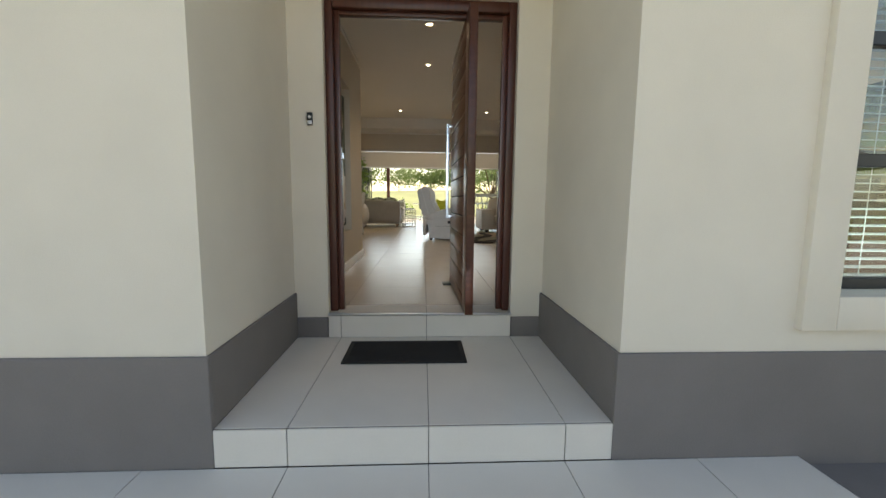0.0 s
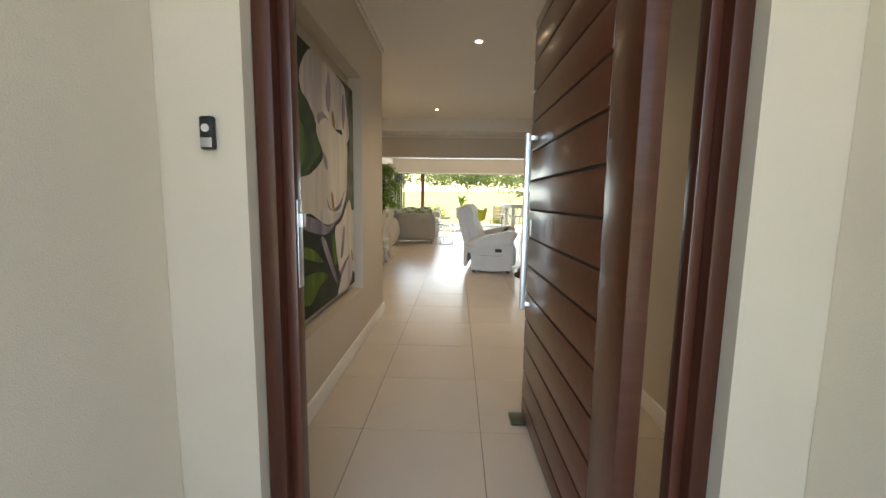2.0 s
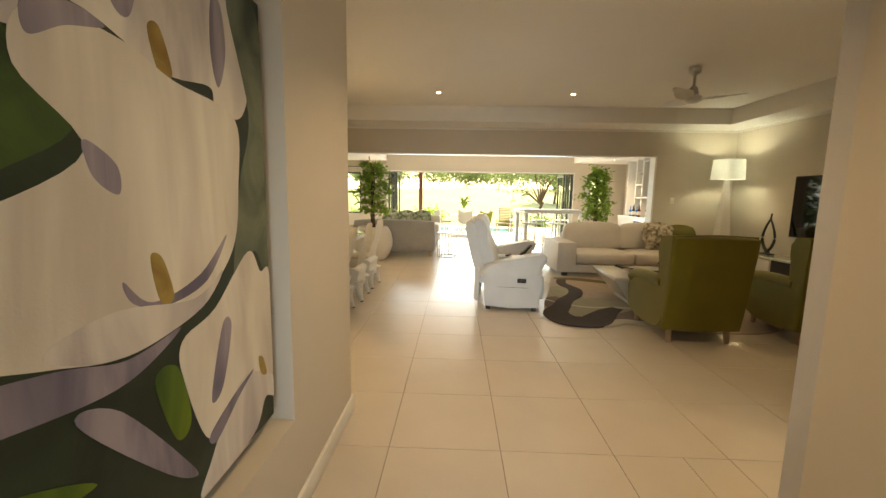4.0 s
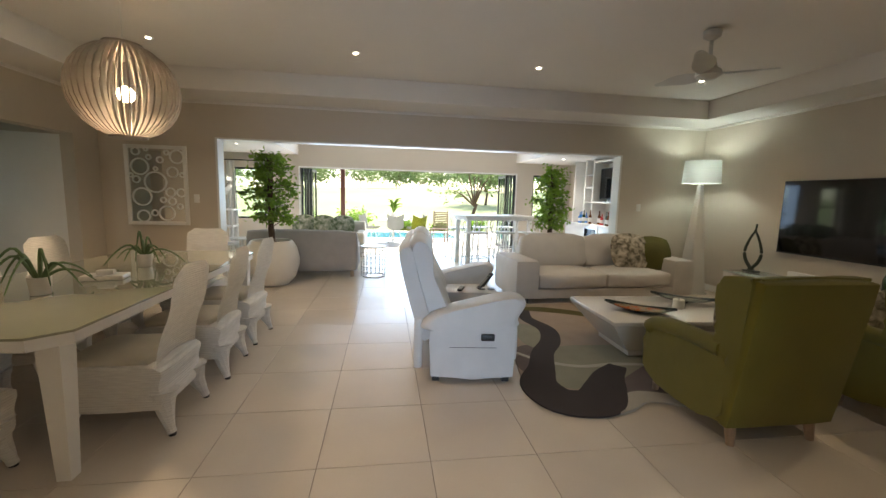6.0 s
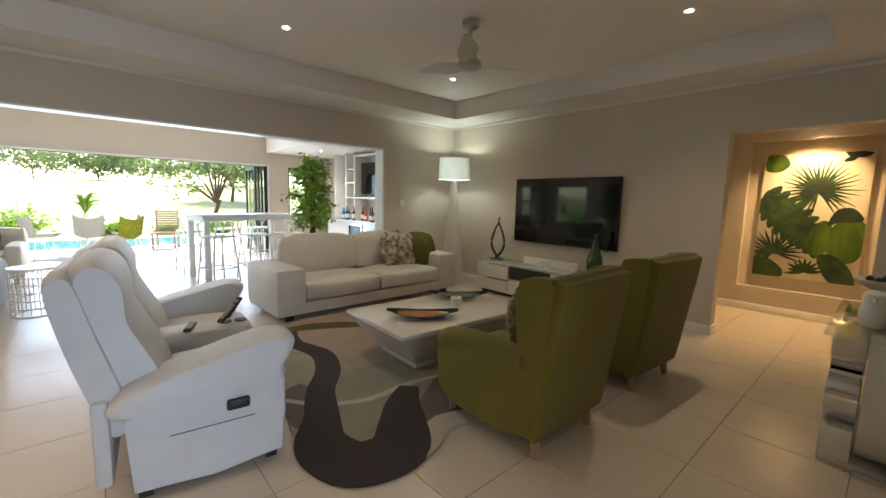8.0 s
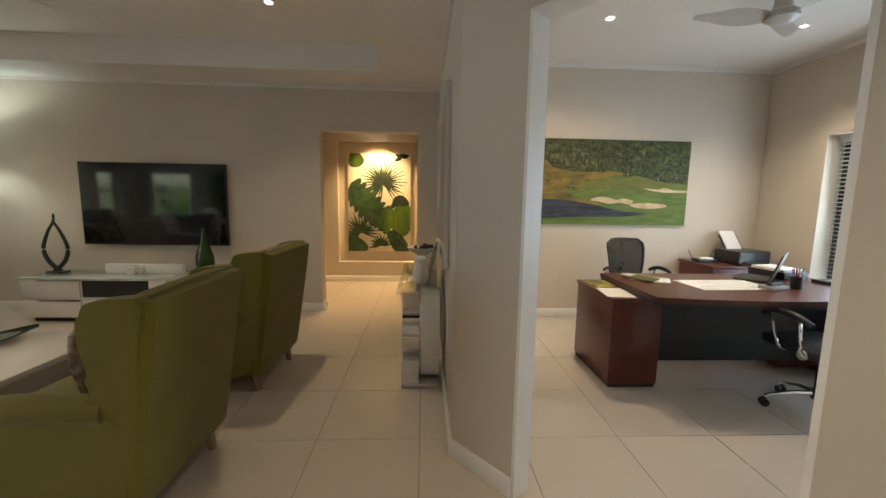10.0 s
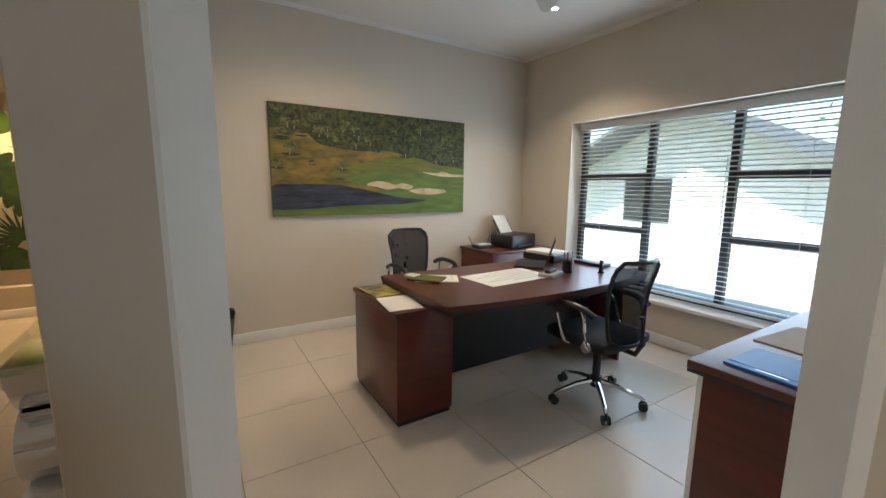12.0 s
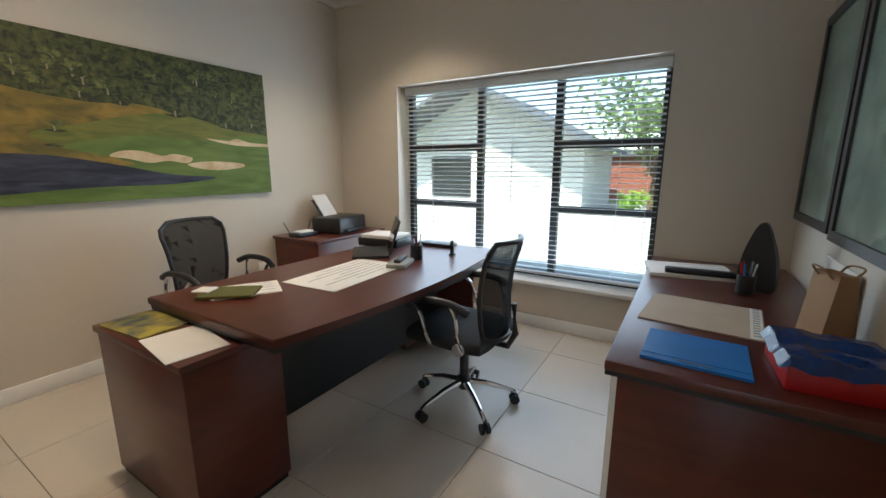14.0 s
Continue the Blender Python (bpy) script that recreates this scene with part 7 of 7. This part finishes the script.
oc = thing("white_orchid", -3.75, 14.5, 1.051, 0, "white flowering orchid in a dark pot on the shelf", "plant")
bm = bmesh.new()
lathe(bm, [(0.06, 0), (0.075, 0.01), (0.09, 0.13), (0.08, 0.13), (0.001, 0.11)], n=18)
part("pot", bm, M_BRONZE, oc)
rg = random.Random(12)
bm = bmesh.new()
for k in range(4):
    a = k * 1.6
    tube(bm, curve_open([(0, 0, 0.11), (0.05 * math.cos(a), 0.05 * math.sin(a), 0.4), (0.16 * math.cos(a), 0.16 * math.sin(a), 0.58)], 4), 0.005, n=5)
part("stem", bm, M_BARK, oc)
for k in range(26):
    a, r, z = rg.uniform(0, 6.28), rg.uniform(0.02, 0.19), rg.uniform(0.3, 0.66)
    bm = bmesh.new()
    for i in range(5):
        b2 = i * 1.257
        bmesh.ops.create_icosphere(bm, subdivisions=1, radius=0.024, matrix=pose(r * math.cos(a) + 0.028 * math.cos(b2), r * math.sin(a), z + 0.028 * math.sin(b2)) @ Matrix.Diagonal((1, 0.3, 1, 1)))
    part("flower", bm, M_WHITE, oc)
tt = thing("tray_table", -2.74, 12.64, 0, 0, "small round white pedestal tray table behind the plant", "side table")
bm = bmesh.new()
lathe(bm, [(0.14, 0), (0.14, 0.012), (0.018, 0.03), (0.016, 0.58), (0.05, 0.595)], n=24)
part("pedestal", bm, M_WHITE, tt)
bm = bmesh.new()
lathe(bm, [(0.19, 0.596), (0.20, 0.60), (0.20, 0.63), (0.193, 0.63), (0.19, 0.61), (0.001, 0.608)], n=32)
part("tray", bm, M_WHITE, tt)
cu = thing("curtain", -4.2, 16.08, 0, 0, "pale hanging curtain beside the window", "curtain")
bm = bmesh.new()
slab(bm, [(0.02 * k, 0.025 * math.sin(k * 1.1)) for k in range(11)] + [(0.02 * k, 0.025 * math.sin(k * 1.1) + 0.01) for k in range(10, -1, -1)], lambda u, v, w: (u, v, w), 0.02, 2.2)
part("cloth", bm, M_CURTAIN, cu)
bm = bmesh.new()
cyl(bm, (-0.3, 0.0, 2.22), (1.2, 0.0, 2.22), 0.012, n=8)
part("rod", bm, M_ALU, cu)


def bar_table():
    t = thing("bar_table", 2.1, 13.75, 0, 14, "tall white bar table with a slim top", "bar table")
    part("tabletop", B((-0.85, -0.36, 1.02, 0.85, 0.36, 1.06), bev=0.006), M_WHITE, t)
    part("apron", B((-0.80, -0.31, 0.96, 0.80, 0.31, 1.018)), M_WHITE, t)
    for x in (-0.78, 0.70):
        for y in (-0.31, 0.23):
            part("leg", B((x, y, 0, x + 0.08, y + 0.08, 0.96), bev=0.004), M_WHITE, t)


bar_table()


def bar_stool():
    s = thing("bar_stool", 0, 0, 0, 0, "white metal bar stool with a low back", "bar stool", "bar stools")
    part("seat", B((-0.19, -0.19, 0.72, 0.19, 0.19, 0.75), bev=0.012), M_WHITE, s)
    for sx in (-1, 1):
        for sy in (-1, 1):
            bm = bmesh.new()
            cyl(bm, (sx * 0.22, sy * 0.21, 0), (sx * 0.16, sy * 0.16, 0.72), 0.012, 0.013, n=8)
            part("leg", bm, M_WHITE, s)
    bm = bmesh.new()
    tube(bm, [(0.205, 0.20, 0.24), (-0.205, 0.20, 0.24), (-0.205, -0.20, 0.24), (0.205, -0.20, 0.24)], 0.009, n=6, closed=True)
    part("footrest", bm, M_WHITE, s)
    bm = bmesh.new()
    tube(bm, curve_open([(-0.18, 0.15, 0.74), (-0.22, 0.12, 0.95), (-0.12, -0.20, 1.0), (0.12, -0.20, 1.0), (0.22, 0.12, 0.95), (0.18, 0.15, 0.74)], 5), 0.011, n=7)
    tube(bm, curve_open([(-0.15, -0.17, 0.74), (-0.12, -0.2, 1.0)], 3), 0.010, n=6)
    tube(bm, curve_open([(0.15, -0.17, 0.74), (0.12, -0.2, 1.0)], 3), 0.010, n=6)
    part("backrest", bm, M_WHITE, s, "curved white tube back")
    return s


bs = bar_stool()
bs.matrix_world = pose(1.42, 14.35, 0, 0, 0, 190)
for x, y, rz in ((1.55, 13.05, 20), (2.15, 13.2, 12), (2.75, 13.3, 8), (2.05, 14.55, 190), (2.7, 14.7, 195)):
    copy_thing(bs, pose(x, y, 0, 0, 0, rz))


def bar_cabinet():
    b = thing("bar_cabinet", 4.94, 12.7, 0, 90, "white built-in bar cabinet with shelves, counter and fridge", "bar cabinet")
    L = 2.4
    part("base_unit", B((0, 0.0, 0, L, 0.55, 0.86), bev=0.003), M_LACQ, b)
    part("counter", B((-0.02, 0, 0.862, L + 0.02, 0.58, 0.90), bev=0.004), M_LACQ, b)
    part("back_panel", B((0, 0.0, 0.90, L, 0.03, 2.40)), M_LACQ, b)
    for x in (0.0, 1.42, 1.80, L - 0.04):
        part("upright", B((x, 0.03, 0.90, x + 0.04, 0.38, 2.40), bev=0.002), M_LACQ, b)
    for z in (1.38, 2.30):
        part("shelf", B((0.04, 0.03, z, 1.42, 0.37, z + 0.035)), M_LACQ, b)
    for z in (1.38, 1.72, 2.02):
        part("shelf", B((1.46, 0.03, z, 1.80, 0.37, z + 0.025)), M_LACQ, b)
    fr = part("bar_fridge", B((0.78, 0.552, 0.10, 1.38, 0.572, 0.84), bev=0.003), M_STEEL, b, "small steel drinks fridge")
    part("door_glass", B((0.83, 0.573, 0.15, 1.33, 0.578, 0.79)), M_SCREEN, fr)
    t = thing("television", 4.94, 12.7, 0, 90, "flat black television in the bar cabinet, switched off", "television")
    part("housing", B((0.30, 0.20, 1.47, 1.36, 0.24, 2.17), bev=0.004), M_BLACK, t)
    part("screen", B((0.32, 0.241, 1.49, 1.34, 0.244, 2.15)), M_SCREEN, t)
    part("stand", B((0.7, 0.13, 1.417, 0.95, 0.27, 1.47)), M_BLACK, t)


bar_cabinet()


def bottle(x, y, z, h, r, material, label):
    b = thing("bottle", x, y, z, 0, label, "bottle", "bar bottles")
    bm = bmesh.new()
    lathe(bm, [(r * 0.9, 0), (r, 0.008), (r, h * 0.55), (r * 0.35, h * 0.74), (r * 0.33, h * 0.95), (r * 0.38, h * 0.96), (r * 0.38, h)], n=14)
    part("glass_body", bm, material, b)
    bm = bmesh.new()
    lathe(bm, [(r * 1.02, h * 0.15), (r * 1.02, h * 0.45)], n=14)
    part("paper_label", bm, M_PAPER, b)


M_AMBER = mat("amber_glass", (0.12, 0.035, 0.006), 0.1, vary=0.2, bump=0)
rg = random.Random(21)
for k in range(13):
    bottle(4.50 + rg.uniform(-0.12, 0.14), 12.85 + k * 0.15, 0.90, rg.uniform(0.24, 0.34), rg.uniform(0.032, 0.042), rg.choice((M_AMBER, M_BOTTLE, M_BLACK, M_RED, M_BLUE)), "glass liquor bottle on the bar counter")
for k in range(6):
    bottle(4.75, 14.22 + 0.13 * (k % 2), (1.406, 1.746, 2.046)[k // 2], 0.24, 0.034, (M_AMBER, M_BOTTLE, M_RED)[k % 3], "glass liquor bottle on the bar shelf")

# ---- patio and garden ----
pool = thing("swimming_pool", -0.4, 20.4, -0.05, 0, "blue swimming pool with pale coping in the patio", "pool")
part("coping", B((-3.6, -1.5, 0, 3.0, -1.2, 0.03), (-3.6, 1.2, 0, 3.0, 1.5, 0.03), (-3.6, -1.2, 0, -3.3, 1.2, 0.03), (2.7, -1.2, 0, 3.0, 1.2, 0.03), bev=0.006), M_PORCH, pool)
part("water", B((-3.3, -1.2, 0.001, 2.7, 1.2, 0.012)), M_WATER, pool)
pp = thing("timber_post", -1.62, 18.7, -0.05, 0, "reddish timber post of the patio roof", "post")
part("post", B((-0.07, -0.07, 0, 0.07, 0.07, 2.9), bev=0.006), M_FRAMEWOOD, pp)
part("foot_plate", B((-0.09, -0.09, 0, 0.09, 0.09, 0.02)), M_ALU, pp)


def patio_chair(x, y, rz, material, label, group):
    c = thing("patio_chair", x, y, -0.05, rz, label, "chair", group)
    bm = bmesh.new()
    rows = []
    for s in range(9):
        u = s / 8
        yb, z = (0.24 - 0.44 * u * 2, 0.44) if u < 0.5 else (-0.20 - 0.10 * (u - 0.5) * 2, 0.44 + 0.42 * (u - 0.5) * 2)
        rows.append([bm.verts.new((0.25 * q, yb + 0.04 * q * q, z + 0.09 * q * q)) for q in (-1, -0.6, -0.2, 0.2, 0.6, 1)])
    for a, b in zip(rows, rows[1:]):
        for i in range(5):
            bm.faces.new((a[i], a[i + 1], b[i + 1], b[i]))
    bmesh.ops.solidify(bm, geom=list(bm.faces), thickness=0.02)
    part("shell_seat", bm, material, c)
    for sx in (-1, 1):
        for sy in (-1, 1):
            bm = bmesh.new()
            cyl(bm, (sx * 0.22, sy * 0.22, 0), (sx * 0.12, sy * 0.12, 0.44), 0.012, n=7)
            part("leg", bm, M_WHITE, c)


M_CHECK = mat("green_check_fabric", (0.20, 0.22, 0.03), 0.85, vary=0.5, scale=22, bump=0.2)
for x, y, rz, m, l in ((-0.75, 17.9, -60, M_INK, "grey shell patio chair"), (0.05, 17.5, 0, M_INK, "grey shell patio chair seen from behind"), (0.75, 17.95, 70, M_INK, "grey shell patio chair"), (0.62, 17.0, 30, M_CHECK, "green checked patio chair")):
    patio_chair(x, y, rz, m, l, "patio chairs")
ptb = thing("patio_table", 0.0, 18.1, -0.05, 0, "small round white patio table", "table")
bm = bmesh.new()
lathe(bm, [(0.26, 0), (0.25, 0.02), (0.04, 0.05), (0.035, 0.70), (0.05, 0.71)], n=24)
part("pedestal", bm, M_WHITE, ptb)
bm = bmesh.new()
cyl(bm, (0, 0, 0.71), (0, 0, 0.74), 0.48, n=36)
part("tabletop", bm, M_WHITE, ptb)
pl = thing("table_palm", 0.0, 18.1, 0.69, 0, "leafy potted palm on the patio table", "plant")
bm = bmesh.new()
lathe(bm, [(0.08, 0), (0.12, 0.20), (0.11, 0.20), (0.001, 0.18)], n=18)
part("pot", bm, M_CERAM, pl)
rg = random.Random(5)
bm = bmesh.new()
for k in range(26):
    a, L, H = rg.uniform(0, 6.28), rg.uniform(0.12, 0.32), rg.uniform(0.25, 0.55)
    pts = curve_open([(0, 0, 0.18), (L * 0.4 * math.cos(a), L * 0.4 * math.sin(a), 0.18 + H * 0.8), (L * math.cos(a), L * math.sin(a), 0.18 + H * 0.9)], 3)
    tube(bm, pts, 0.01, n=4, radii=[0.006, 0.012, 0.022, 0.022, 0.016, 0.01, 0.003][:len(pts)])
part("leaves", bm, M_LEAF, pl)
sl = thing("slatted_chair", 1.55, 18.6, -0.05, 160, "pale slatted wooden garden chair", "chair")
for k in range(9):
    part("slat", B((-0.25, -0.22, 0.45 + k * 0.06, 0.25, -0.20, 0.49 + k * 0.06)), M_PALEWOOD, sl)
part("seat", B((-0.26, -0.22, 0.40, 0.26, 0.26, 0.43)), M_PALEWOOD, sl)
for x in (-0.26, 0.22):
    for y, h in ((-0.22, 1.0), (0.22, 0.40)):
        part("leg", B((x, y, 0, x + 0.04, y + 0.03, h)), M_PALEWOOD, sl)


def tree(x, y, h, spread, seed, label, leaves=1600, size=0.5, material=None, name="tree"):
    z0 = ground_height(x, y) - 0.05
    t = thing(name, x, y, z0, 0, label, "tree", "garden trees")
    rnd = random.Random(seed)
    bm = bmesh.new()
    fork = h * 0.30
    tube(bm, [(0, 0, 0), (rnd.uniform(-0.1, 0.1), 0.05, fork * 0.5), (rnd.uniform(-0.2, 0.2), 0, fork)], 0.1, n=8, radii=[h * 0.028, h * 0.022, h * 0.018])
    spots = []
    for k in range(9):
        a = k * 0.7 + rnd.uniform(-0.3, 0.3)
        r = spread * rnd.uniform(0.45, 1.0)
        e = Vector((r * math.cos(a), r * math.sin(a), h * rnd.uniform(0.42, 0.98)))
        m = Vector((e.x * 0.45, e.y * 0.45, fork + (e.z - fork) * 0.55))
        tube(bm, [(0, 0, fork * 0.9), m, e], 0.05, n=6, radii=[h * 0.013, h * 0.008, h * 0.002])
        for c in range(5):
            q = m.lerp(e, rnd.uniform(0.3, 1.1)) + Vector((rnd.gauss(0, spread * 0.15), rnd.gauss(0, spread * 0.15), rnd.gauss(0, h * 0.05)))
            cr_ = spread * rnd.uniform(0.12, 0.26)
            for _ in range(leaves // 45):
                spots.append(q + Vector((rnd.gauss(0, cr_), rnd.gauss(0, cr_), rnd.gauss(0, cr_ * 0.6))))
    part("trunk", bm, M_BARK, t)
    tagged(leaves_mesh("crown", spots, size, material or M_LEAFDK, rnd, t, 0.0), kind="stuff")


GT = "broad green garden tree on the lawn"
for x, y, h, s, seed, n, sz in ((4.6, 27, 4.4, 1.8, 1, 500, 0.22), (8.5, 40, 4.5, 3.2, 2, 1500, 0.4), (15, 60, 4.5, 5, 3, 2000, 0.5), (-12, 66, 4.5, 5, 4, 2000, 0.5), (1.5, 72, 4, 4.5, 7, 2000, 0.5), (24, 66, 5, 6, 8, 2000, 0.6), (-26, 70, 6, 6, 9, 2000, 0.6), (34, 80, 6, 7, 10, 2000, 0.7), (-5, 84, 5, 5, 12, 1600, 0.5), (18, 88, 6, 7, 13, 1800, 0.7), (-18, 92, 6.5, 7, 14, 1800, 0.7), (8, 98, 5, 7, 15, 1800, 0.7)):
    tree(x, y, h, s, seed, GT, n, sz)


def shrub(x, y, r, seed, label):
    z0 = -0.05 if 16.35 < y < 22.5 and -7 < x < 9 else ground_height(x, y)
    t = thing("shrub", x, y, z0, 0, label, "shrub", "garden shrubs")
    rnd = random.Random(seed)
    bm = bmesh.new()
    spots = []
    for k in range(14):
        a = rnd.uniform(0, 6.28)
        e = Vector((r * rnd.uniform(0.2, 0.9) * math.cos(a), r * rnd.uniform(0.2, 0.9) * math.sin(a), r * rnd.uniform(0.6, 1.3)))
        tube(bm, [(0, 0, 0), e * 0.6, e], 0.01, n=5, radii=[0.02, 0.012, 0.004])
        for _ in range(45):
            spots.append(e * rnd.uniform(0.5, 1.05) + Vector((rnd.gauss(0, r * 0.2), rnd.gauss(0, r * 0.2), abs(rnd.gauss(0, r * 0.15)))))
    part("stems", bm, M_BARK, t)
    tagged(leaves_mesh("foliage", spots, 0.16, M_LEAF, rnd, t), kind="stuff")


for k, (x, y, r) in enumerate(((-1.6, 23.2, 0.8), (0.6, 23.4, 0.45), (2.2, 23.3, 0.4), (-3.4, 23.3, 0.6), (3.9, 23.4, 0.5), (-5.0, 23.4, 0.7), (5.6, 23.5, 0.6))):
    shrub(x, y, r, 30 + k, "low green border shrub beyond the patio")
for k, (y, r) in enumerate(((13.9, 1.2), (15.2, 1.4), (16.6, 1.3))):
    shrub(-8.2, y, r, 80 + k, "tall green shrub beside the house")
stn = tagged(new("border_rocks"), "rough brown stones along the garden border", "rocks")
rg = random.Random(17)
rk = bmesh.new()
bmesh.ops.create_icosphere(rk, subdivisions=2, radius=0.2)
for v in rk.verts:
    v.co *= 1 + 0.25 * noise.noise(v.co * 6)
    v.co.z *= 0.7
rkm = finish(rk, "rock")
rkm.materials.append(mat("brown_stone", (0.26, 0.19, 0.14), 0.9, vary=0.3, scale=8, bump=0.6, fine=40))
for k in range(34):
    o = new("rock", rkm)
    o.parent = stn
    o.location = (-6 + k * 0.38 + rg.uniform(-0.1, 0.1), 22.75 + rg.uniform(-0.1, 0.15), -0.20)
    o.rotation_euler = (rg.uniform(0, 0.4), rg.uniform(0, 0.4), rg.uniform(0, 6))
    o.scale = [rg.uniform(0.7, 1.2)] * 3

# ---- across the driveway ----
def house_across():
    h = thing("garage_building", 9.6, -13.5, -0.36, 0, "white plastered garage building with a grey gable roof", "building")
    part("wall", B((-4.5, -3, 0, 4.5, 3, 2.6)), M_EXTW, h)
    bm = bmesh.new()
    slab(bm, [(-4.5, 2.6), (4.5, 2.6), (0, 4.9)], lambda u, v, w: (u, w, v), -2.98, 2.98)
    part("gable", bm, M_EXTW, h)
    for s in (-1, 1):
        bm = bmesh.new()
        # Front overhang is stretched so its shadow darkens the gable wall.
        slab(bm, [(s * 5.1, 2.32), (s * 5.1, 2.48), (0, 5.10), (0, 4.94)], lambda u, v, w: (u, w, v), -3.5, 4.7)
        part("roof", bm, M_ROOF, h, "grey tiled roof slope, front overhang lengthened to shade the gable")
    w = part("window", B((0.2, 2.98, 0.45, 2.2, 3.03, 2.2)), M_ALU, h, "dark louvred window")
    for k in range(14):
        b = part("louvre", B((0.26, -0.04, 0.0, 2.14, 0.04, 0.012)), M_ALU, w)
        b.matrix_basis = pose(0, 3.06, 0.52 + 0.118 * k, -35, 0, 0)
    part("downpipe", B((-1.65, 3.002, 0, -1.57, 3.07, 2.9), bev=0.01), M_EXTW, h)



M_EXTW = mat("white_plaster", (0.5, 0.5, 0.49), 0.85, vary=0.05, scale=2, bump=0.3)
house_across()
bw = thing("brick_outbuilding", 1.5, -21.0, -0.36, 0, "low red brick outbuilding behind the trees", "building")
part("wall", B((-4, -2, 0, 4, 2, 2.4)), M_BRICK, bw)
part("roof", B((-4.4, -2.4, 2.4, 4.4, 2.4, 2.65)), M_ROOF, bw)
part("window", B((0.5, 2.0, 0.9, 1.5, 2.03, 1.9)), M_BLIND, bw)
tree(3.0, -13.5, 5.4, 2.0, 41, "leafy green tree beside the driveway", 1500, 0.32)
tree(-4.5, -15.0, 6.0, 2.8, 42, "leafy green tree beside the driveway", 1500, 0.36)
for k, (x, y, r) in enumerate(((3.6, -12.0, 0.6), (2.2, -12.2, 0.7), (0.6, -12.4, 0.7))):
    shrub(x, y, r, 60 + k, "clipped green shrub along the driveway")


# ---- floor tiles ----
def tile_mesh(w, d, t=0.012):
    bm = bmesh.new()
    vs = bx(bm, -w / 2, -d / 2, -t, w / 2, d / 2, 0)
    top = [e for e in bm.edges if all(v.co.z > -1e-6 for v in e.verts)]
    bmesh.ops.bevel(bm, geom=top, offset=0.0012, segments=1, affect='EDGES')
    return finish(bm, "tile")


def tiled(name, material, label, x0, x1, y0, y1, z, sx=0.6, sy=0.6, ox=0.0, oy=0.0, gap=0.0035, category="floor", base=True):
    root = struct(name, B((x0, y0, z - 0.06, x1, y1, z - 0.004)), M_GROUT, label, category)
    meshes = {}
    i0, i1 = math.floor((x0 - ox) / sx + 1e-6), math.ceil((x1 - ox) / sx - 1e-6)
    j0, j1 = math.floor((y0 - oy) / sy + 1e-6), math.ceil((y1 - oy) / sy - 1e-6)
    for i in range(i0, i1):
        for j in range(j0, j1):
            a0, a1 = max(x0, ox + i * sx), min(x1, ox + (i + 1) * sx)
            b0, b1 = max(y0, oy + j * sy), min(y1, oy + (j + 1) * sy)
            w, d = round(a1 - a0 - gap, 4), round(b1 - b0 - gap, 4)
            if w < 0.01 or d < 0.01:
                continue
            if (w, d) not in meshes:
                meshes[(w, d)] = tile_mesh(w, d)
                meshes[(w, d)].materials.append(material)
            t = new("tile", meshes[(w, d)])
            t.parent = root
            t.location = ((a0 + a1) / 2, (b0 + b1) / 2, z)
    return root


tiled("floor_hall", M_TILE, "large beige porcelain floor tiles in the hall", -0.9, 0.96, 2.95, 5.4, 0)
tiled("floor_living", M_TILE, "large beige porcelain floor tiles in the living room", -4.2, 5.1, 5.4, 11.4, 0)
tiled("floor_study", M_TILE, "large beige porcelain floor tiles in the study", 0.96, 4.9, 1.95, 5.4, 0)
tiled("floor_passage", M_TILE, "large beige porcelain floor tiles in the passage", 5.1, 6.9, 5.4, 9.2, 0)
tiled("floor_sunroom", M_TILE, "large beige porcelain floor tiles in the sun room", -5.1, 5.0, 11.4, 16.36, 0)
tiled("floor_west", M_TILE, "large beige porcelain floor tiles beyond the doorway", -6.1, -4.2, 6.6, 12.0, 0)
tiled("floor_porch", M_PORCH, "large pale porch tiles", -0.905, 0.812, 1.575, 2.72, ZP, sy=1.2, oy=1.575 - 0.03)
tiled("floor_front_path", M_PORCH, "large pale paving tiles before the porch", -6.0, 1.68, -1.45, 1.56, ZG, oy=0.36, sy=0.6)
tiled("door_sill_tiles", M_PORCH, "pale tiles behind the door nosing", -0.688, 0.603, 2.735, 2.95, 0)
for n, z0, z1, y, xs in (("porch_riser", ZG + 0.002, ZP - 0.002, 1.562, (-0.905, -0.6, 0.0, 0.6, 0.812)), ("threshold_riser", ZP + 0.002, -0.014, 2.712, (-0.688, -0.6, 0.0, 0.603))):
    r = struct(n, B((xs[0], y + 0.008, z0, xs[-1], y + 0.016, z1)), M_GROUT, "pale tiled step riser", "step")
    for a, b in zip(xs, xs[1:]):
        part("tile", B((a + 0.002, y, z0, b - 0.002, y + 0.009, z1), bev=0.0015, seg=1), M_PORCH, r)
